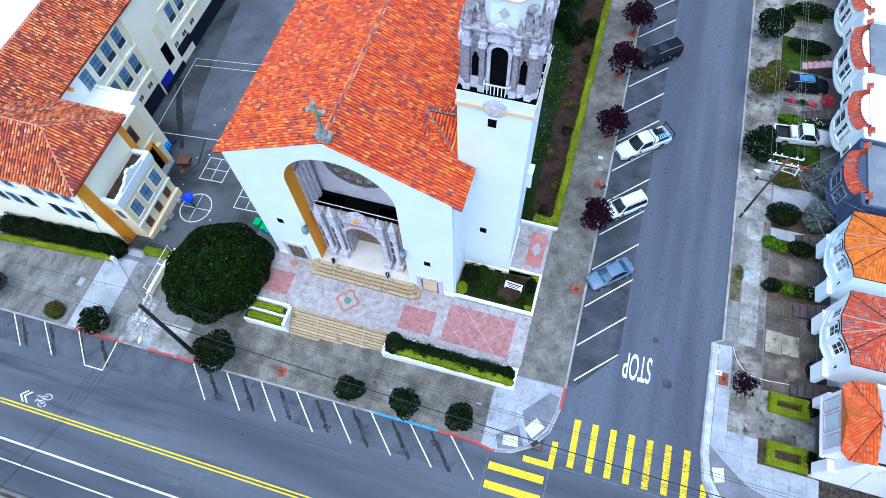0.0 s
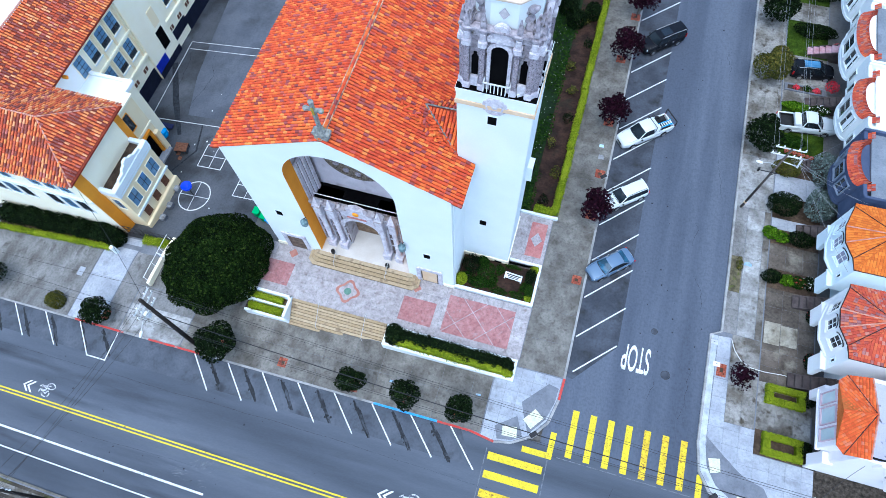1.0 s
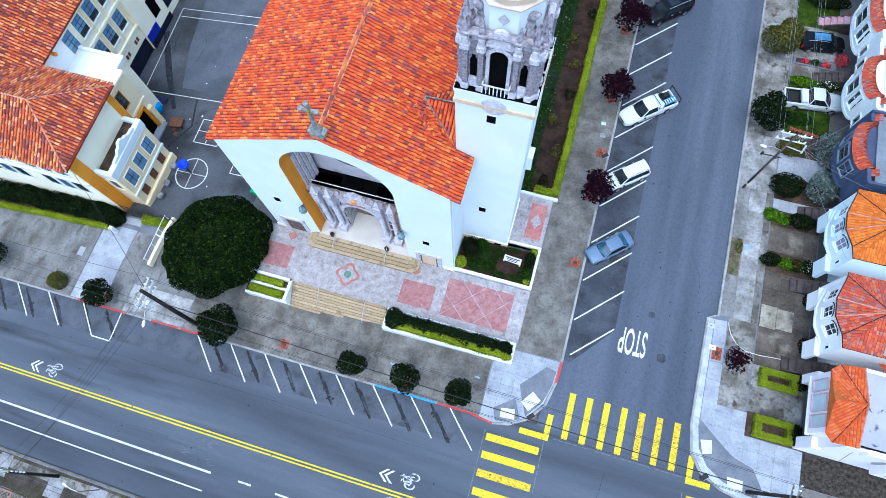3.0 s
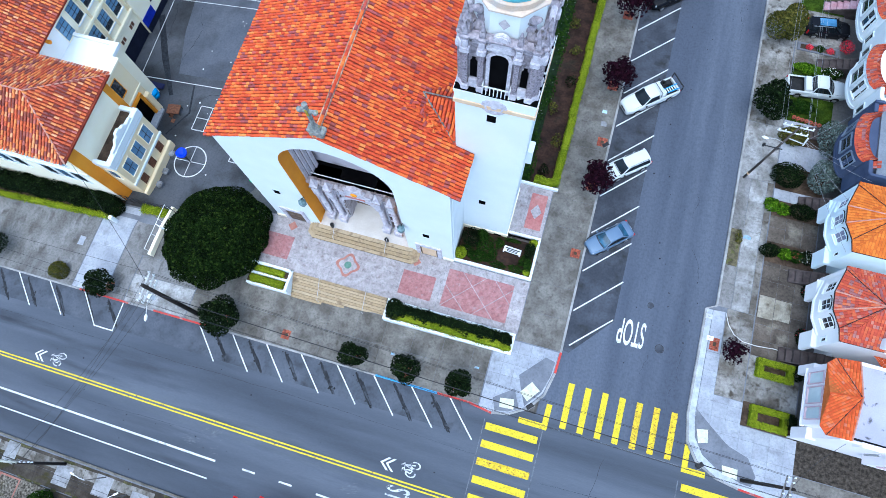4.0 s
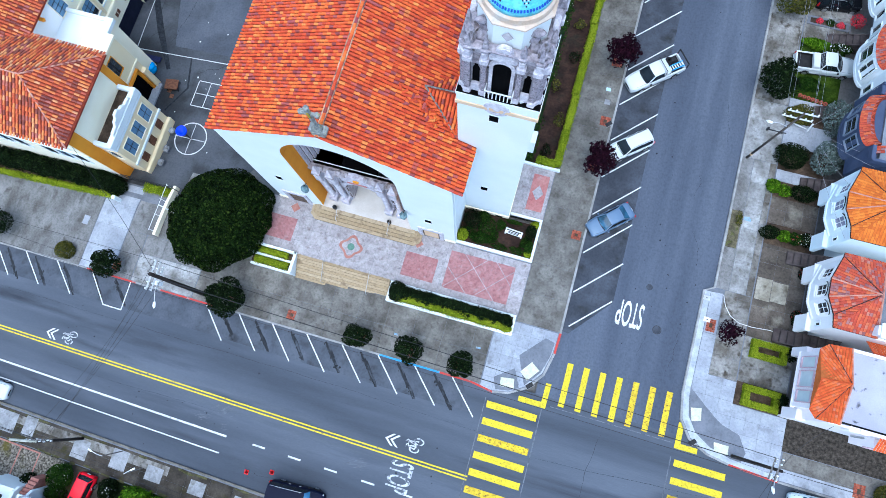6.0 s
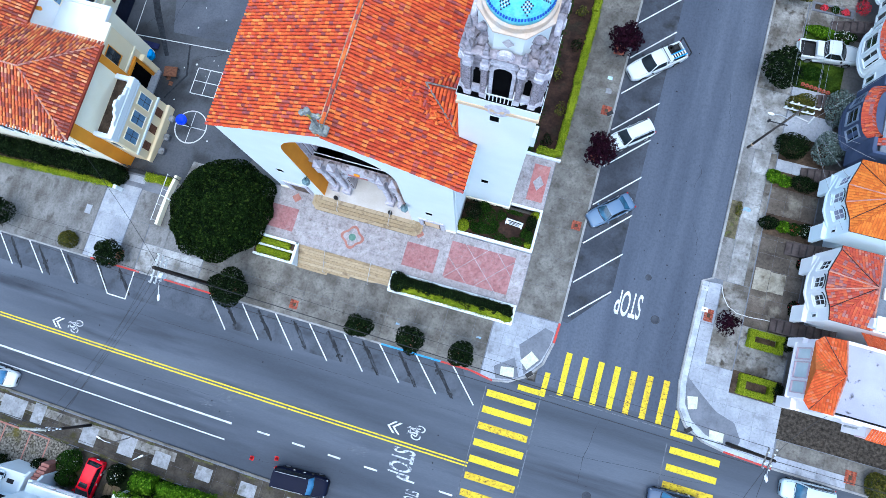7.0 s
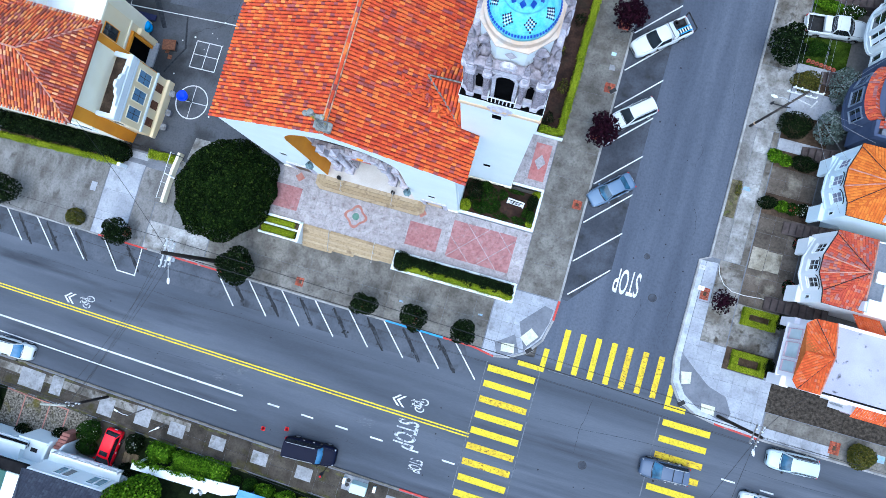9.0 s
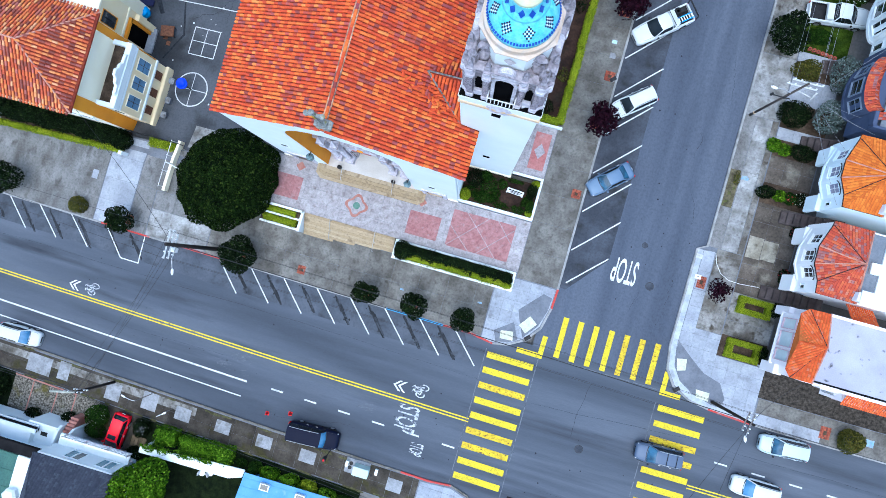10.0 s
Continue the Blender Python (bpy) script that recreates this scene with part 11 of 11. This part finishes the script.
for i in (0, 3, 4, 7):
    cable("power_cable", ew[i], es[i], 1.6, 0.014, WIRE, "thin black power cable strung between poles")
cable("power_cable", (-29.5, 9.7, 9.0), (-43.9, 19.2, 5.5), 0.6, 0.02, WIRE, "black service cable from the pole to the school")
cable("power_cable", (-29.6, 9.6, 7.2), (22.75, 8.7, 7.2), 1.4, 0.04, WIRE, "thick black bundled cable along the pavement")
for i in (0, 3, 5):
    cable("power_cable", ew[i], (-90, 9.8 + 0.4 * i, 3.5), 1.2, 0.016, WIRE, "black power cable running down the hill")
    cable("power_cable", eo[i], ew[i], 0.8, 0.014, WIRE, "thin black cable crossing the main street")
cable("power_cable", (-36.6, -6.8, 4.9), (-29.6, 9.6, 7.6), 0.6, 0.016, WIRE, "thin black cable crossing the main street")
for i in (0, 3):
    cable("power_cable", eo[i], (24 + i, -9, 12), 1.8, 0.014, WIRE, "thin black cable along the south pavement")
    cable("power_cable", eo[i], (-90, -8, 4 + 0.2 * i), 1.2, 0.018, WIRE, "black cable running down the hill")
cable("power_cable", (-36.8, -7.0, 3.6), (-90, -8.6, 1.0), 1.2, 0.035, WIRE, "thick black bundled cable down the hill")
for i in (0, 2, 3, 4, 7):
    cable("service_cable", en[i], (en[i][0] + 0.5, 92, 13.5), 1.2, 0.008, WIRE_PALE, "pale overhead cable along the side street")
for a, b in (((20.15, 36.6, 10.6), (27.0, 44.0, 7.6)), ((20.15, 36.6, 10.6), (25.6, 36.75, 8.1)), ((20.15, 36.5, 10.4), (27.0, 35.6, 8.2)), ((20.15, 36.5, 10.4), (26.2, 28.8, 7.2)), ((20.15, 36.5, 10.4), (26.4, 33.0, 7.6))):
    cable("service_cable", a, b, 0.35, 0.011, WIRE_PALE, "pale service cable dropping to a house")
for a, b in (((22.78, 8.75, 9.4), (27.5, 13.4, 7.4)), ((22.78, 8.75, 9.4), (14.0, -14, 9)), ((22.78, 8.75, 9.7), (70, 9, 13)), ((22.78, 8.75, 8.9), (70, 8.6, 12)), ((22.78, 8.75, 9.2), (20.0, -14, 10))):
    cable("power_cable", a, b, 0.7, 0.016, WIRE, "black cable from the corner pole")

# ---- small things on the pavements ----
cab = thing("utility_cabinet", (-8.5, -7.75, ground_z(-8.5, -7.75) + 0.15), "pale green utility cabinet on a concrete pad", "utility cabinet")
part("pad", Shape().box(-1.75, 1.75, -0.75, 0.75, 0, 0.06), SLAB, cab)
part("cabinet_body", Shape().box(-0.8, 0.8, -0.45, 0.45, 0.06, 1.25), mat("pale_green_metal", (0.5, 0.64, 0.6), (0.55, 0.68, 0.64), scale=1, rough=0.5, fine=0.1), cab, bevel=0.04)
for x, y in ((-1.2, 0.25), (-1.25, -0.2), (1.15, -0.35)):
    part("hatch", Shape().lathe([(0.2, 0.06), (0.2, 0.085), (0.02, 0.09)], 14, (x, y, 0)), BLACK_METAL, cab)
for x in (-1.6, 1.5):
    part("panel_cover", Shape().box(x - 0.15, x + 0.15, -0.1, 0.5, 0.06, 0.5), GLASS_PALE, cab, bevel=0.03)
post = thing("signal_post", (-12.15, -6.95, ground_z(-12.15, -6.95) + 0.02), "slim black signal post with a red lamp", "signal")
part("post", Shape().tube([(0, 0, 0), (0, 0, 3.0)], 0.05, 8), BLACK_METAL, post)
part("signal_head", Shape().box(-0.16, 0.16, -0.2, 0.14, 2.5, 3.3), BLACK_METAL, post, bevel=0.03)
part("lens", Shape().lathe([(0.11, 0), (0.11, 0.04), (0.02, 0.07)], 12, (0.0, -0.03, 3.3)), LAMP_RED, post)
CONE = mat("cone_red", (0.75, 0.015, 0.02), (0.65, 0.015, 0.02), scale=4, fine=0.05, rough=0.5)
for x, y in ((-19.7, -5.45), (-17.3, -4.75)):
    o = thing("traffic_cone", (x, y, ground_z(x, y) + 0.005), "bright red traffic cone by the parked suv", "traffic cone", "traffic cones")
    part("base", Shape().box(-0.2, 0.2, -0.2, 0.2, 0, 0.05), CONE, o, bevel=0.01)
    part("cone_body", Shape().lathe([(0.17, 0.05), (0.05, 0.6), (0.04, 0.62)], 14), CONE, o, smooth=True)
FADED_BLUE = mat("faded_blue_paint", (0.2, 0.38, 0.55), (0.3, 0.42, 0.52), scale=4, grain=10, fine=0.3, stain=((0.3, 0.3, 0.3), 5, 0.5, 0.65))
for x, y, sx, sy, m, lb in ((4.3, 40.7, 0.24, 0.18, mat("light_blue_cover", (0.45, 0.62, 0.75), (0.5, 0.66, 0.78), scale=2), "pale blue utility cover in the pavement"), (4.5, 39.3, 0.3, 0.28, SLAB, "pale patched spot of concrete"), (-9.6, 10.9, 0.2, 0.1, FADED_BLUE, "small blue painted mark on the pavement"),
                            (-1.6, 11.8, 0.22, 0.09, FADED_BLUE, "blue survey mark on the pavement"), (-46.2, 13.6, 0.5, 0.5, CONCRETE_NEW, "pale square pavement patch"), (20.15, 30.8, 0.35, 0.2, FADED_BLUE, "pale cyan mark on the pavement"), (38.2, 9.1, 0.4, 0.35, FADED_BLUE, "faded blue painted mark by the kerb")):
    o = thing("pavement_cover", (x, y, ground_z(x, y) + 0.156), lb, "cover", "pavement covers")
    part("plate", Shape().box(-sx, sx, -sy, sy, 0, 0.012), m, o, bevel=0.004)
for x, y in ((5.15, 37.0), (3.9, 9.75), (19.2, 8.95)):
    o = thing("drain_inlet", (x, y, ground_z(x, y)), "dark kerb drain inlet", "drain", "kerb drains", turn=45)
    part("grate", Shape().box(-0.35, 0.35, -0.2, 0.2, 0.05, 0.19), BLACK_METAL, o, bevel=0.02)
    part("lip", Shape().box(-0.4, 0.4, -0.24, -0.2, 0.03, 0.17), KERB, o)
for x, y, t in ((-32.6, -7.4, 165), (-29.9, -8.2, 40)):
    o = thing("street_lamp", (x, y, ground_z(x, y) + 0.15), "slim white street lamp with a curved arm", "street lamp", "street lamps", turn=t)
    part("post", Shape().tube([(0, 0, 0), (0, 0, 3.4)], [0.05, 0.035], 8), POLE_GREY, o)
    part("arm", Shape().tube([(0, 0, 3.4), (0.4, 0, 3.75), (1.0, 0, 3.85)], 0.03), WHITE_METAL, o)
    part("lamp_head", Shape().box(0.9, 1.35, -0.08, 0.08, 3.8, 3.89), WHITE_METAL, o, bevel=0.03)

# ---- roof tiles kept as single pieces along the front of the church roof ----
for m in CHURCH_PIECES[:300]:
    o = part("tile", tile_me, TILE_MAT, roof)
    o.matrix_basis = m
if len(CHURCH_PIECES) > 300:
    q = Shape()
    for m in CHURCH_PIECES[300:]:
        q.add([tuple(p) for p in TILE_V], TILE_F, m)
    raw("verge_tiling", q, TILE_MAT, roof)
